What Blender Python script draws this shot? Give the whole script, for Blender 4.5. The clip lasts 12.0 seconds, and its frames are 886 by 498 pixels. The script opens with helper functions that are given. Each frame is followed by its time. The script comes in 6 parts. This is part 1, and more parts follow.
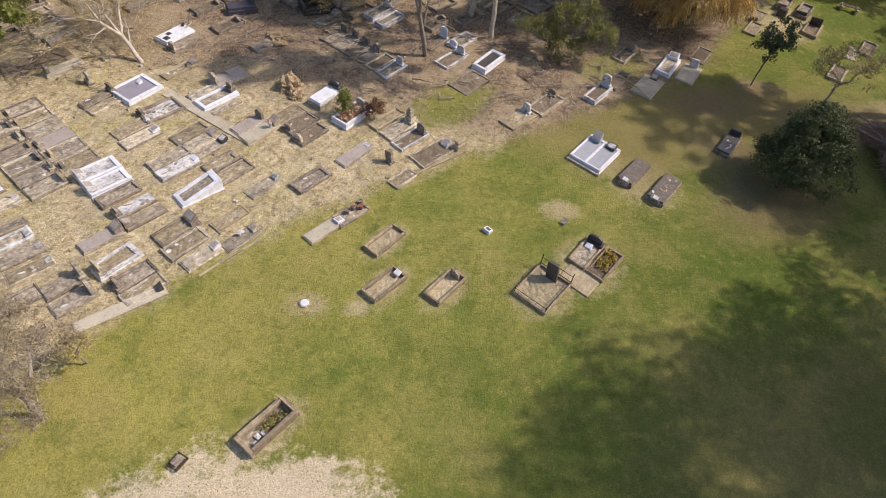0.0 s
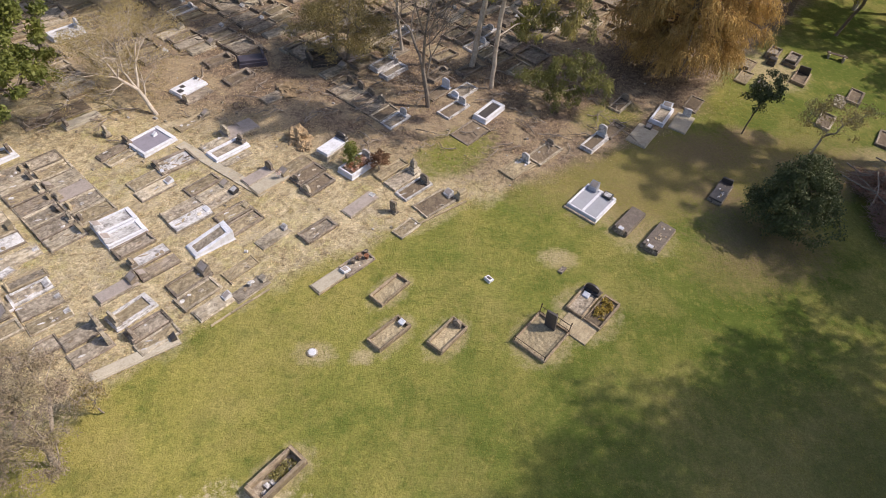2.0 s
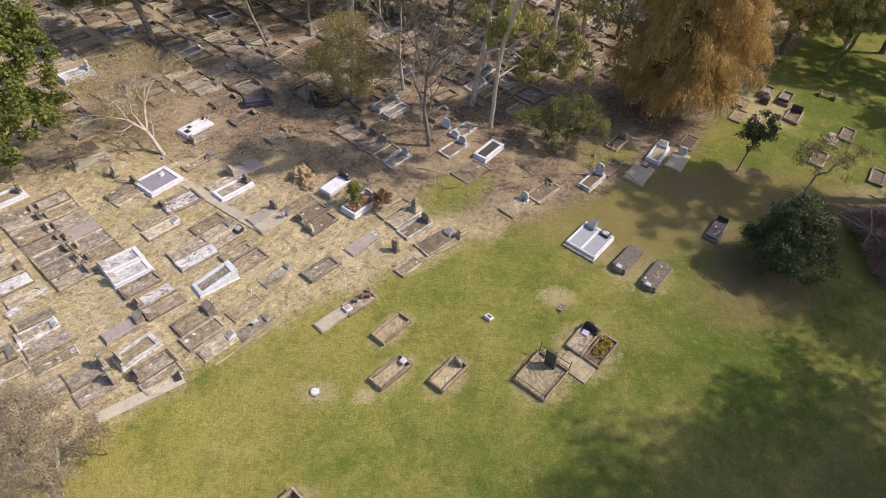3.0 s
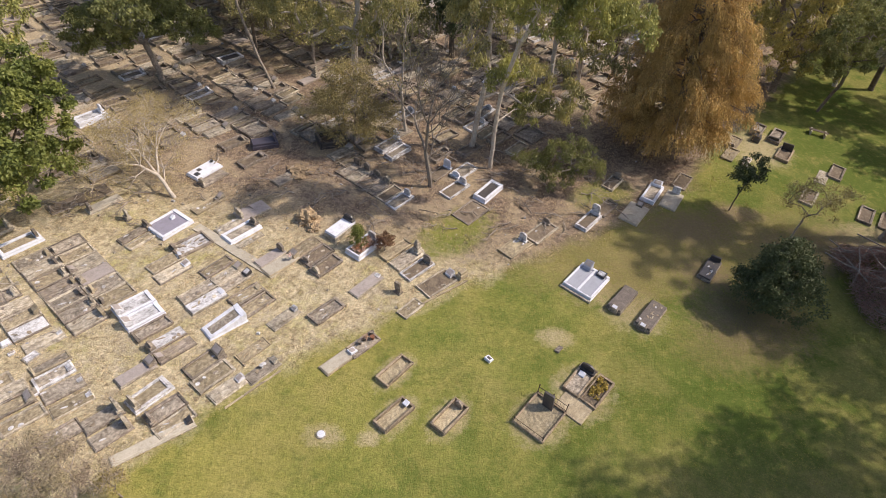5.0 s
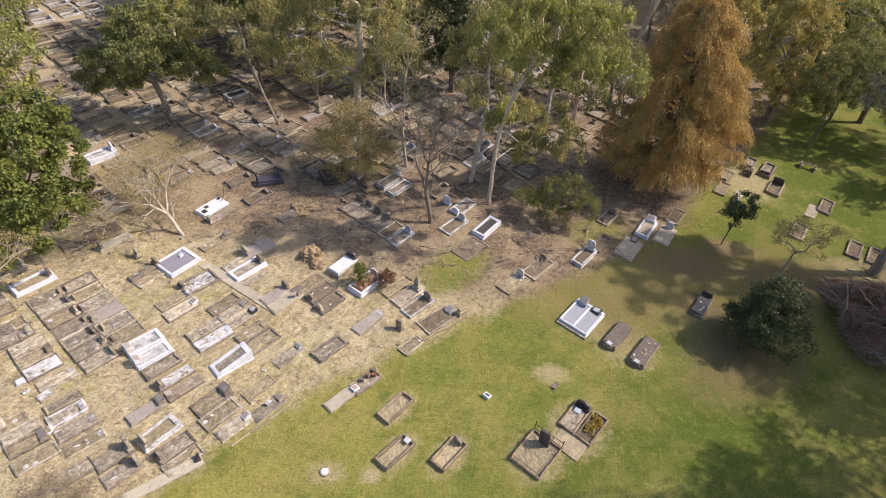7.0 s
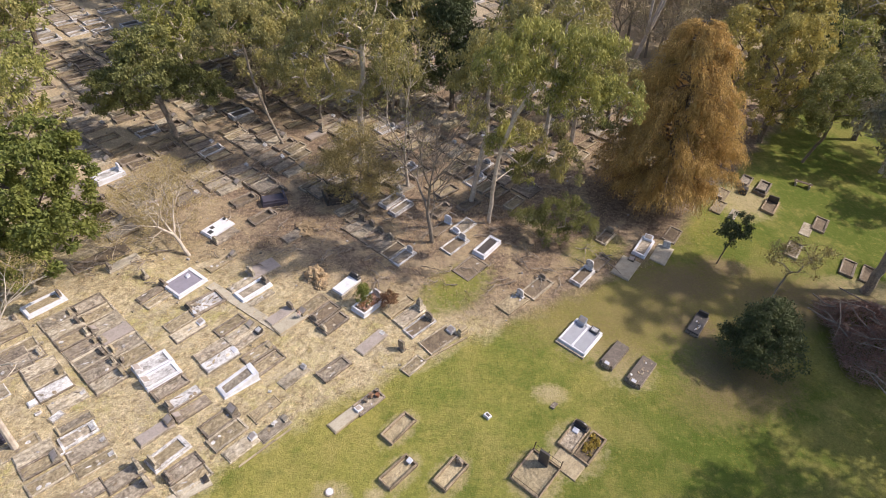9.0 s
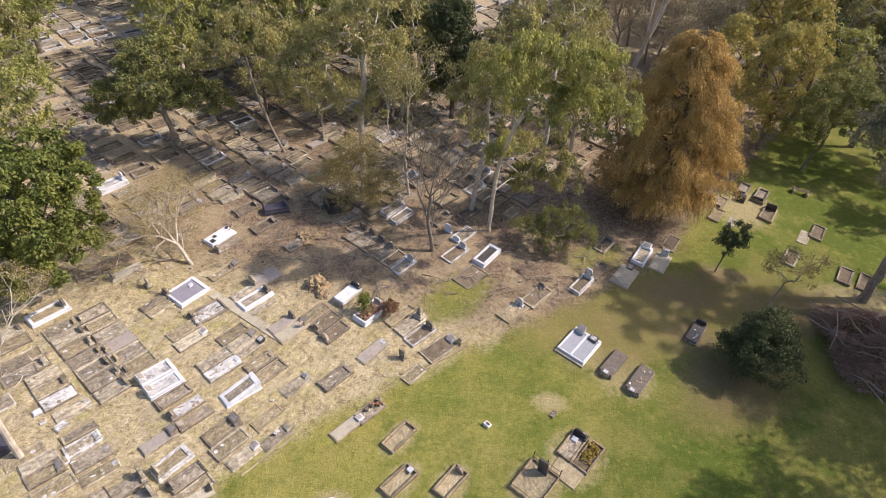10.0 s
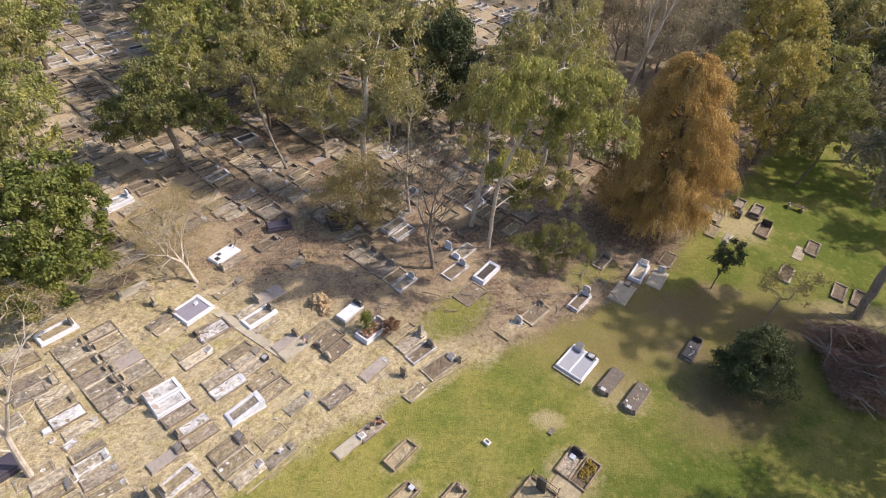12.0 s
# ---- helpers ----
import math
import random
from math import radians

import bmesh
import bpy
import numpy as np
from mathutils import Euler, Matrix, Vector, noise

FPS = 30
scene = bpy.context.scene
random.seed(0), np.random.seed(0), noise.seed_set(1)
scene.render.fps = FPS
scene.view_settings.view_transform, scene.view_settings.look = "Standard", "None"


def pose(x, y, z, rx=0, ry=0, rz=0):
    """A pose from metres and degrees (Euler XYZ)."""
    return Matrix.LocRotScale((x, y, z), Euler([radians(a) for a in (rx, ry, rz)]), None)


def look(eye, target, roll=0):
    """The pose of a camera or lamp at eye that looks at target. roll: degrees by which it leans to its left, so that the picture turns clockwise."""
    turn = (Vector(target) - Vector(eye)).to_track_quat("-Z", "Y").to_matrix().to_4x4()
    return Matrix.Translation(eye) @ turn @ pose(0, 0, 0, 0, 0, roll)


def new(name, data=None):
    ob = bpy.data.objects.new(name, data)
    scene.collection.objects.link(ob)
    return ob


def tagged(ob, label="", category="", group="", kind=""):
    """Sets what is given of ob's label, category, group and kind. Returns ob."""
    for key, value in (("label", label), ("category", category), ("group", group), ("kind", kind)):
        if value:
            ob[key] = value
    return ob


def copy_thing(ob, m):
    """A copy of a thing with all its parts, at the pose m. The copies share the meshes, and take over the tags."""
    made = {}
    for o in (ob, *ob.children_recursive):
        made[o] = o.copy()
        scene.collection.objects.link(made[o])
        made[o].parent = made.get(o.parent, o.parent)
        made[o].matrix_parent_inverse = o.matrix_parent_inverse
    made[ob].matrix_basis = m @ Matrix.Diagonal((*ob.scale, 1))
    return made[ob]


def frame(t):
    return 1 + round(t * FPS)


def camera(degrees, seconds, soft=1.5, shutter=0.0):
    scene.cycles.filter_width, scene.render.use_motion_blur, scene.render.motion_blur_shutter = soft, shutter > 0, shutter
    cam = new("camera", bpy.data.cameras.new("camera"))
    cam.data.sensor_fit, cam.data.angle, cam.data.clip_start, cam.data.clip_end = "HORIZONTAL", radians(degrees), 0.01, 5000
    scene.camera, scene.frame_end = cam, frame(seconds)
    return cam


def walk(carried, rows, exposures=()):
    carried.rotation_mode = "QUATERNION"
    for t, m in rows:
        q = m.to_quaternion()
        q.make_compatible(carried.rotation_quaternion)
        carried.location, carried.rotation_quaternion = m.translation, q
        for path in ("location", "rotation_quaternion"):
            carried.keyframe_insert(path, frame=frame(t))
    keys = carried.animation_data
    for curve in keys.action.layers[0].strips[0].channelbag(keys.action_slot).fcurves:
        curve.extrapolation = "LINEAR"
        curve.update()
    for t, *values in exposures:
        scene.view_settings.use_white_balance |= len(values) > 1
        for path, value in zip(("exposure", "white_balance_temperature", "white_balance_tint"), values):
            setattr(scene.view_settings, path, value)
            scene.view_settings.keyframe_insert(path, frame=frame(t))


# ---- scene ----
cam = camera(70.3, 12.0, soft=0.7)
METRES, EYE, TILT, LEAN, TURN = 10.0, 24.03, -48.5, 0.0, 0.0
ROWS = [
    (0.0, 0.0, 0.0, 0.0, 0.0, 0.0, 0.0),
    (0.5, -0.0018, -0.0291, 0.0247, -0.0, 0.02, 0.01),
    (1.0, -0.0026, -0.0616, 0.061, 0.02, 1.09, -0.02),
    (1.5, -0.0042, -0.0923, 0.0815, 0.06, 1.62, -0.01),
    (2.0, -0.0083, -0.1262, 0.1143, 0.08, 2.45, 0.0),
    (2.5, -0.0115, -0.1579, 0.1432, 0.09, 3.83, 0.02),
    (3.0, -0.0115, -0.1903, 0.1705, 0.11, 4.99, 0.04),
    (5.0, -0.0159, -0.3364, 0.3039, 0.15, 6.63, 0.08),
    (5.5, -0.0166, -0.3745, 0.3368, 0.13, 6.99, 0.09),
    (6.0, -0.0151, -0.4141, 0.3703, 0.13, 7.36, 0.07),
    (6.5, -0.0149, -0.4499, 0.3998, 0.14, 7.72, 0.07),
    (7.0, -0.0142, -0.4861, 0.4313, 0.14, 8.03, 0.07),
    (9.0, -0.025, -0.5961, 0.5269, 0.11, 8.49, 0.07),
    (9.5, -0.0247, -0.6196, 0.5473, 0.11, 8.59, 0.06),
    (10.0, -0.026, -0.6445, 0.571, 0.12, 8.67, 0.06),
    (10.5, -0.0265, -0.6662, 0.5913, 0.12, 8.77, 0.07),
    (11.0, -0.0271, -0.6912, 0.6143, 0.12, 8.87, 0.06),
    (11.5, -0.0277, -0.7169, 0.6371, 0.12, 8.95, 0.05),
    (12.0, -0.0286, -0.7449, 0.6644, 0.12, 9.01, 0.04),
]
walk(cam, [(t, pose(0, 0, EYE, TILT, LEAN, TURN) @ pose(METRES * x, METRES * y, METRES * z, 90 + pitch, roll, yaw)) for t, x, y, z, yaw, pitch, roll in ROWS],
     exposures=[(0.0, 0.16, 6620, 13.4), (3.0, 0.19, 6620, 13.4), (6.0, 0.3, 6620, 13.4), (12.0, 0.38, 6620, 13.4)])

# ---- world, sun ----
SUN_EL, SUN_AZ = 41.0, 6.0      # degrees above the horizon, degrees from +x towards +y
world = bpy.data.worlds.new("sky")
scene.world = world
world.use_nodes = True
sky = world.node_tree.nodes.new("ShaderNodeTexSky")
sky.sky_type, sky.sun_disc = "NISHITA", False
sky.sun_elevation, sky.sun_rotation = radians(SUN_EL), radians(90 - SUN_AZ)
sky.air_density, sky.dust_density, sky.ozone_density = 1.0, 2.0, 1.0
back = world.node_tree.nodes["Background"]
back.inputs["Strength"].default_value = 0.15
world.node_tree.links.new(sky.outputs[0], back.inputs["Color"])
sun_data = bpy.data.lights.new("sun", "SUN")
sun_data.energy, sun_data.angle, sun_data.color = 3.7, radians(0.9), (1.0, 0.90, 0.76)
sun = new("sun", sun_data)
_e, _a = radians(SUN_EL), radians(SUN_AZ)
sun.matrix_world = look((30, 10, 60), Vector((30, 10, 60)) - Vector((math.cos(_e) * math.cos(_a), math.cos(_e) * math.sin(_a), math.sin(_e))))


# ---- the lie of the land: one long even fall to the right ----
def gz(x, y):
    return -0.106 * x + 0.021 * y


NORMAL = Vector((0.106, -0.021, 1)).normalized()
LEVEL = Vector((0, 0, 1)).rotation_difference(NORMAL).to_matrix().to_4x4()
AXIS = 50.0                       # the way the graves lie, degrees from +x
_ca, _sa = math.cos(radians(AXIS)), math.sin(radians(AXIS))


def sw(x, y):
    return x * _ca + y * _sa, x * _sa - y * _ca


def from_sw(s, w):
    return s * _ca + w * _sa, s * _sa - w * _ca


def lawn_edge(s):
    return min(-12.0, -20.8 + max(0.0, s - 9.0) * 0.285)


# ---- materials ----
def tree_nodes(name):
    m = bpy.data.materials.new(name)
    m.use_nodes = True
    nt = m.node_tree
    return m, nt, nt.nodes["Principled BSDF"]


def link(nt, a, b):
    nt.links.new(a, b)


def n_noise(nt, scale, detail=4.0, rough=0.6, vec=None):
    n = nt.nodes.new("ShaderNodeTexNoise")
    n.inputs["Scale"].default_value, n.inputs["Detail"].default_value, n.inputs["Roughness"].default_value = scale, detail, rough
    if vec is None:
        g = nt.nodes.new("ShaderNodeNewGeometry")
        vec = g.outputs["Position"]
    link(nt, vec, n.inputs["Vector"])
    return n.outputs["Fac"]


def n_step(nt, value, lo, hi, a=0.0, b=1.0):
    n = nt.nodes.new("ShaderNodeMapRange")
    n.clamp = True
    for key, v in zip(("From Min", "From Max", "To Min", "To Max"), (lo, hi, a, b)):
        n.inputs[key].default_value = v
    link(nt, value, n.inputs["Value"])
    return n.outputs["Result"]


def n_math(nt, op, a, b=None):
    n = nt.nodes.new("ShaderNodeMath")
    n.operation = op
    for i, v in enumerate((a, b)):
        if v is None:
            continue
        if isinstance(v, (int, float)):
            n.inputs[i].default_value = v
        else:
            link(nt, v, n.inputs[i])
    return n.outputs[0]


def n_mix(nt, fac, a, b, how="MIX"):
    n = nt.nodes.new("ShaderNodeMix")
    n.data_type, n.blend_type = "RGBA", how
    for key, v in ((0, fac), (6, a), (7, b)):
        if isinstance(v, (int, float)):
            n.inputs[key].default_value = v
        elif isinstance(v, tuple):
            n.inputs[key].default_value = (*v, 1)
        else:
            link(nt, v, n.inputs[key])
    return n.outputs[2]


def n_bump(nt, bsdf, height, strength, dist):
    n = nt.nodes.new("ShaderNodeBump")
    n.inputs["Strength"].default_value, n.inputs["Distance"].default_value = strength, dist
    link(nt, height, n.inputs["Height"])
    link(nt, n.outputs[0], bsdf.inputs["Normal"])


def n_along(nt, ks, kw):
    """Position along and across the graves, stretched."""
    g = nt.nodes.new("ShaderNodeNewGeometry")
    mp = nt.nodes.new("ShaderNodeMapping")
    mp.vector_type = "TEXTURE"
    mp.inputs["Rotation"].default_value = (0, 0, radians(AXIS))
    mp.inputs["Scale"].default_value = (1 / ks, 1 / kw, 0.25)
    link(nt, g.outputs["Position"], mp.inputs["Vector"])
    return mp.outputs[0]


def stone(name, c1, c2, stain, amount=0.5, rough=0.85, grain=14.0, vary=0.3, relief=0.4, spots=None, streak=0.0, dirt=0.0):
    """Weathered mineral surface: mottling, stains with shapes of their own, pale or dark lichen spots, a shade of its own for each piece."""
    m, nt, b = tree_nodes(name)
    col = n_mix(nt, n_step(nt, n_noise(nt, grain, 6, 0.7), 0.36, 0.64), c1, c2)
    blot = n_math(nt, "MULTIPLY", n_step(nt, n_noise(nt, 2.3, 8, 0.78), 0.47, 0.62), amount)
    col = n_mix(nt, blot, col, stain)
    if streak:
        lines = n_noise(nt, 1.0, 7, 0.75, n_along(nt, 1.1, 5.0))
        col = n_mix(nt, n_math(nt, "MULTIPLY", n_step(nt, lines, 0.50, 0.60), streak), col, stain)
        lines = n_noise(nt, 1.0, 7, 0.75, n_along(nt, 1.7, 7.0))
        col = n_mix(nt, n_math(nt, "MULTIPLY", n_step(nt, lines, 0.56, 0.66), streak), col, (0.55, 0.49, 0.40))
    if spots:
        v = n_noise(nt, 7.0, 8, 0.8)
        col = n_mix(nt, n_math(nt, "MULTIPLY", n_step(nt, v, 0.56, 0.64), 0.75), col, spots)
    if dirt:
        col = n_mix(nt, n_math(nt, "MULTIPLY", n_step(nt, n_noise(nt, 1.1, 8, 0.75), 0.46, 0.64), dirt), col, (0.36, 0.285, 0.175))
    info = nt.nodes.new("ShaderNodeObjectInfo")
    hsv = nt.nodes.new("ShaderNodeHueSaturation")
    link(nt, n_step(nt, info.outputs["Random"], 0, 1, 1 - vary, 1 + vary * 0.6), hsv.inputs["Value"])
    link(nt, col, hsv.inputs["Color"])
    link(nt, hsv.outputs[0], b.inputs["Base Color"])
    b.inputs["Roughness"].default_value = rough
    n_bump(nt, b, n_noise(nt, grain * 2, 6, 0.7), relief, 0.03)
    return m


M_CONC = stone("weathered_concrete", (0.66, 0.585, 0.475), (0.29, 0.245, 0.19), (0.09, 0.073, 0.058), 0.55, spots=(0.70, 0.63, 0.53), streak=0.65, dirt=0.4, relief=0.7, grain=5)
M_OLD = stone("blackened_concrete", (0.36, 0.30, 0.25), (0.165, 0.132, 0.112), (0.05, 0.04, 0.036), 0.55, spots=(0.50, 0.44, 0.365), streak=0.65, dirt=0.4, relief=0.7, grain=5)
M_BROWN = stone("brown_stained_concrete", (0.40, 0.315, 0.225), (0.22, 0.165, 0.115), (0.085, 0.062, 0.045), 0.55, spots=(0.50, 0.42, 0.32), streak=0.4, dirt=0.5, relief=0.7, grain=5)
M_SAND = stone("sandstone", (0.48, 0.40, 0.275), (0.33, 0.265, 0.175), (0.13, 0.105, 0.075), 0.55, streak=0.4, dirt=0.4)
M_WHITE = stone("white_painted_concrete", (0.74, 0.755, 0.84), (0.62, 0.63, 0.70), (0.34, 0.325, 0.33), 0.4, rough=0.6, vary=0.08, relief=0.15)
M_DIRTYW = stone("stained_white_marble", (0.74, 0.735, 0.77), (0.54, 0.52, 0.53), (0.13, 0.115, 0.11), 0.85, rough=0.6, vary=0.12, streak=0.45)
M_LILAC = stone("lilac_grey_terrazzo", (0.30, 0.28, 0.345), (0.235, 0.22, 0.275), (0.17, 0.16, 0.185), 0.4, rough=0.35, grain=40, vary=0.08, relief=0.1)
M_BLUEG = stone("pale_blue_grey_granite", (0.40, 0.41, 0.47), (0.31, 0.32, 0.37), (0.27, 0.27, 0.30), 0.35, rough=0.3, grain=60, vary=0.06, relief=0.08)
M_DARK = stone("dark_granite", (0.075, 0.066, 0.066), (0.045, 0.04, 0.042), (0.13, 0.115, 0.105), 0.45, rough=0.42, grain=50, vary=0.2, relief=0.1)
M_PURPLE = stone("dark_violet_granite", (0.085, 0.077, 0.105), (0.06, 0.054, 0.078), (0.11, 0.095, 0.12), 0.3, rough=0.4, grain=50, vary=0.1, relief=0.1)
M_PINK = stone("pinkish_grey_slab", (0.40, 0.345, 0.325), (0.31, 0.27, 0.25), (0.19, 0.16, 0.145), 0.5, rough=0.75, vary=0.05)
M_INFILL = stone("dry_grass_and_grit", (0.45, 0.375, 0.25), (0.20, 0.16, 0.105), (0.13, 0.10, 0.07), 0.6, rough=1.0, grain=6, relief=0.9, streak=0.5)
M_DRYFILL = stone("pale_dry_grass", (0.56, 0.475, 0.32), (0.32, 0.26, 0.17), (0.20, 0.16, 0.105), 0.5, rough=1.0, grain=12, relief=0.9, streak=0.4)
M_DULL = stone("dull_brown_granite", (0.155, 0.125, 0.108), (0.085, 0.068, 0.06), (0.25, 0.21, 0.18), 0.5, rough=0.6, grain=22, vary=0.15, relief=0.3)
M_GRIT = stone("grey_grit", (0.50, 0.435, 0.36), (0.20, 0.165, 0.13), (0.09, 0.073, 0.058), 0.65, rough=1.0, grain=6, relief=0.9, streak=0.4)
M_LITTER = stone("leaf_litter_bed", (0.22, 0.17, 0.125), (0.10, 0.075, 0.056), (0.34, 0.27, 0.185), 0.55, rough=1.0, grain=26, relief=0.9)
M_IRON = stone("rusted_iron", (0.07, 0.045, 0.032), (0.04, 0.028, 0.022), (0.13, 0.065, 0.035), 0.5, rough=0.7, grain=30, relief=0.3)
M_SLATE = stone("dark_slate", (0.05, 0.05, 0.055), (0.035, 0.035, 0.04), (0.1, 0.1, 0.1), 0.3, rough=0.35, vary=0.1, relief=0.1)
M_TERRA = stone("terracotta", (0.30, 0.13, 0.07), (0.22, 0.09, 0.05), (0.12, 0.07, 0.05), 0.4)
M_PAVE = stone("pale_worn_concrete", (0.50, 0.45, 0.37), (0.40, 0.355, 0.285), (0.27, 0.23, 0.18), 0.5, vary=0.1)
M_BARK = stone("grey_brown_bark", (0.26, 0.21, 0.165), (0.13, 0.10, 0.08), (0.05, 0.04, 0.034), 0.6, rough=0.95, grain=9, relief=0.9)
M_GUM = stone("pale_gum_bark", (0.60, 0.53, 0.46), (0.44, 0.375, 0.315), (0.22, 0.17, 0.14), 0.55, rough=0.8, grain=4, vary=0.1, relief=0.25)
M_TWIG = stone("dead_grey_wood", (0.40, 0.34, 0.285), (0.25, 0.205, 0.17), (0.10, 0.08, 0.07), 0.5, rough=0.9, grain=8, relief=0.4)
M_WOOD = stone("dark_weathered_wood", (0.12, 0.085, 0.065), (0.07, 0.05, 0.04), (0.2, 0.16, 0.13), 0.4)


def leaf_mat(name, c1, c2, c3, trans=0.36, rough=0.6):
    """Leaves: a colour of its own for each leaf, slow drifts over the crown, light coming through."""
    m, nt, b = tree_nodes(name)
    g = nt.nodes.new("ShaderNodeNewGeometry")
    col = n_mix(nt, g.outputs["Random Per Island"], tuple(v * k for v, k in zip(c1, (1.3, 1.2, 1.25))), tuple(v * k for v, k in zip(c2, (0.94, 0.86, 0.9))))
    col = n_mix(nt, n_step(nt, n_noise(nt, 0.55, 3), 0.42, 0.66), col, tuple(v * k for v, k in zip(c3, (1.16, 1.08, 1.1))))
    link(nt, col, b.inputs["Base Color"])
    b.inputs["Roughness"].default_value = rough
    b.inputs["Specular IOR Level"].default_value = 0.35
    t = nt.nodes.new("ShaderNodeBsdfTranslucent")
    link(nt, col, t.inputs["Color"])
    mix = nt.nodes.new("ShaderNodeMixShader")
    mix.inputs[0].default_value = trans
    link(nt, b.outputs[0], mix.inputs[1])
    link(nt, t.outputs[0], mix.inputs[2])
    link(nt, mix.outputs[0], nt.nodes["Material Output"].inputs["Surface"])
    return m


L_DENSE = leaf_mat("glossy_green_leaves", (0.165, 0.205, 0.05), (0.085, 0.125, 0.034), (0.215, 0.245, 0.06))
L_GUM = leaf_mat("gum_leaves", (0.30, 0.30, 0.118), (0.175, 0.187, 0.082), (0.39, 0.365, 0.135))
L_BRIGHT = leaf_mat("bright_gum_leaves", (0.29, 0.31, 0.095), (0.165, 0.19, 0.065), (0.37, 0.375, 0.11))
L_OLIVE = leaf_mat("olive_leaves", (0.34, 0.305, 0.125), (0.25, 0.225, 0.10), (0.42, 0.37, 0.155))
L_DARK = leaf_mat("dark_green_leaves", (0.085, 0.115, 0.048), (0.042, 0.060, 0.026), (0.10, 0.125, 0.052), 0.2, 0.6)
L_RUST = leaf_mat("rusty_needles", (0.59, 0.445, 0.157), (0.265, 0.192, 0.087), (0.465, 0.335, 0.122), 0.28, 0.8)
L_YELLOW = leaf_mat("yellow_green_leaves", (0.39, 0.37, 0.115), (0.235, 0.23, 0.08), (0.46, 0.405, 0.12))
L_FRESH = leaf_mat("fresh_green_leaves", (0.28, 0.32, 0.10), (0.15, 0.185, 0.06), (0.34, 0.36, 0.115))
L_KHAKI = leaf_mat("khaki_leaves", (0.42, 0.37, 0.17), (0.30, 0.26, 0.12), (0.50, 0.44, 0.21), 0.5)
L_DRY = leaf_mat("dry_brown_leaves", (0.44, 0.36, 0.215), (0.28, 0.225, 0.135), (0.50, 0.43, 0.25), 0.35, 0.8)
L_BLUE = leaf_mat("grey_green_leaves", (0.240, 0.237, 0.150), (0.138, 0.143, 0.098), (0.312, 0.292, 0.169))
L_GREY = leaf_mat("grey_twig_ends", (0.29, 0.25, 0.185), (0.23, 0.195, 0.145), (0.28, 0.255, 0.15), 0.2, 0.9)
L_MID = leaf_mat("mid_green_leaves", (0.19, 0.215, 0.07), (0.105, 0.125, 0.048), (0.24, 0.25, 0.085))
L_HAZE = leaf_mat("grey_olive_leaves", (0.33, 0.305, 0.205), (0.21, 0.19, 0.135), (0.37, 0.345, 0.20), 0.35, 0.9)
L_RED = leaf_mat("reddish_leaves", (0.20, 0.115, 0.07), (0.13, 0.08, 0.05), (0.24, 0.16, 0.085))
L_FLOWER = leaf_mat("yellow_flowers", (0.40, 0.31, 0.06), (0.27, 0.23, 0.06), (0.22, 0.19, 0.07), 0.2)
L_PETAL = leaf_mat("pink_and_orange_petals", (0.40, 0.17, 0.11), (0.45, 0.28, 0.12), (0.40, 0.30, 0.22), 0.2)
L_PALE = leaf_mat("pale_petals", (0.70, 0.62, 0.52), (0.62, 0.40, 0.28), (0.75, 0.70, 0.62), 0.2)
L_GRASS = leaf_mat("grass_blades", (0.20, 0.21, 0.045), (0.17, 0.19, 0.04), (0.25, 0.24, 0.055), 0.45, 0.95)
L_STRAW = leaf_mat("straw_blades", (0.62, 0.51, 0.31), (0.46, 0.365, 0.21), (0.52, 0.45, 0.23), 0.4, 0.9)


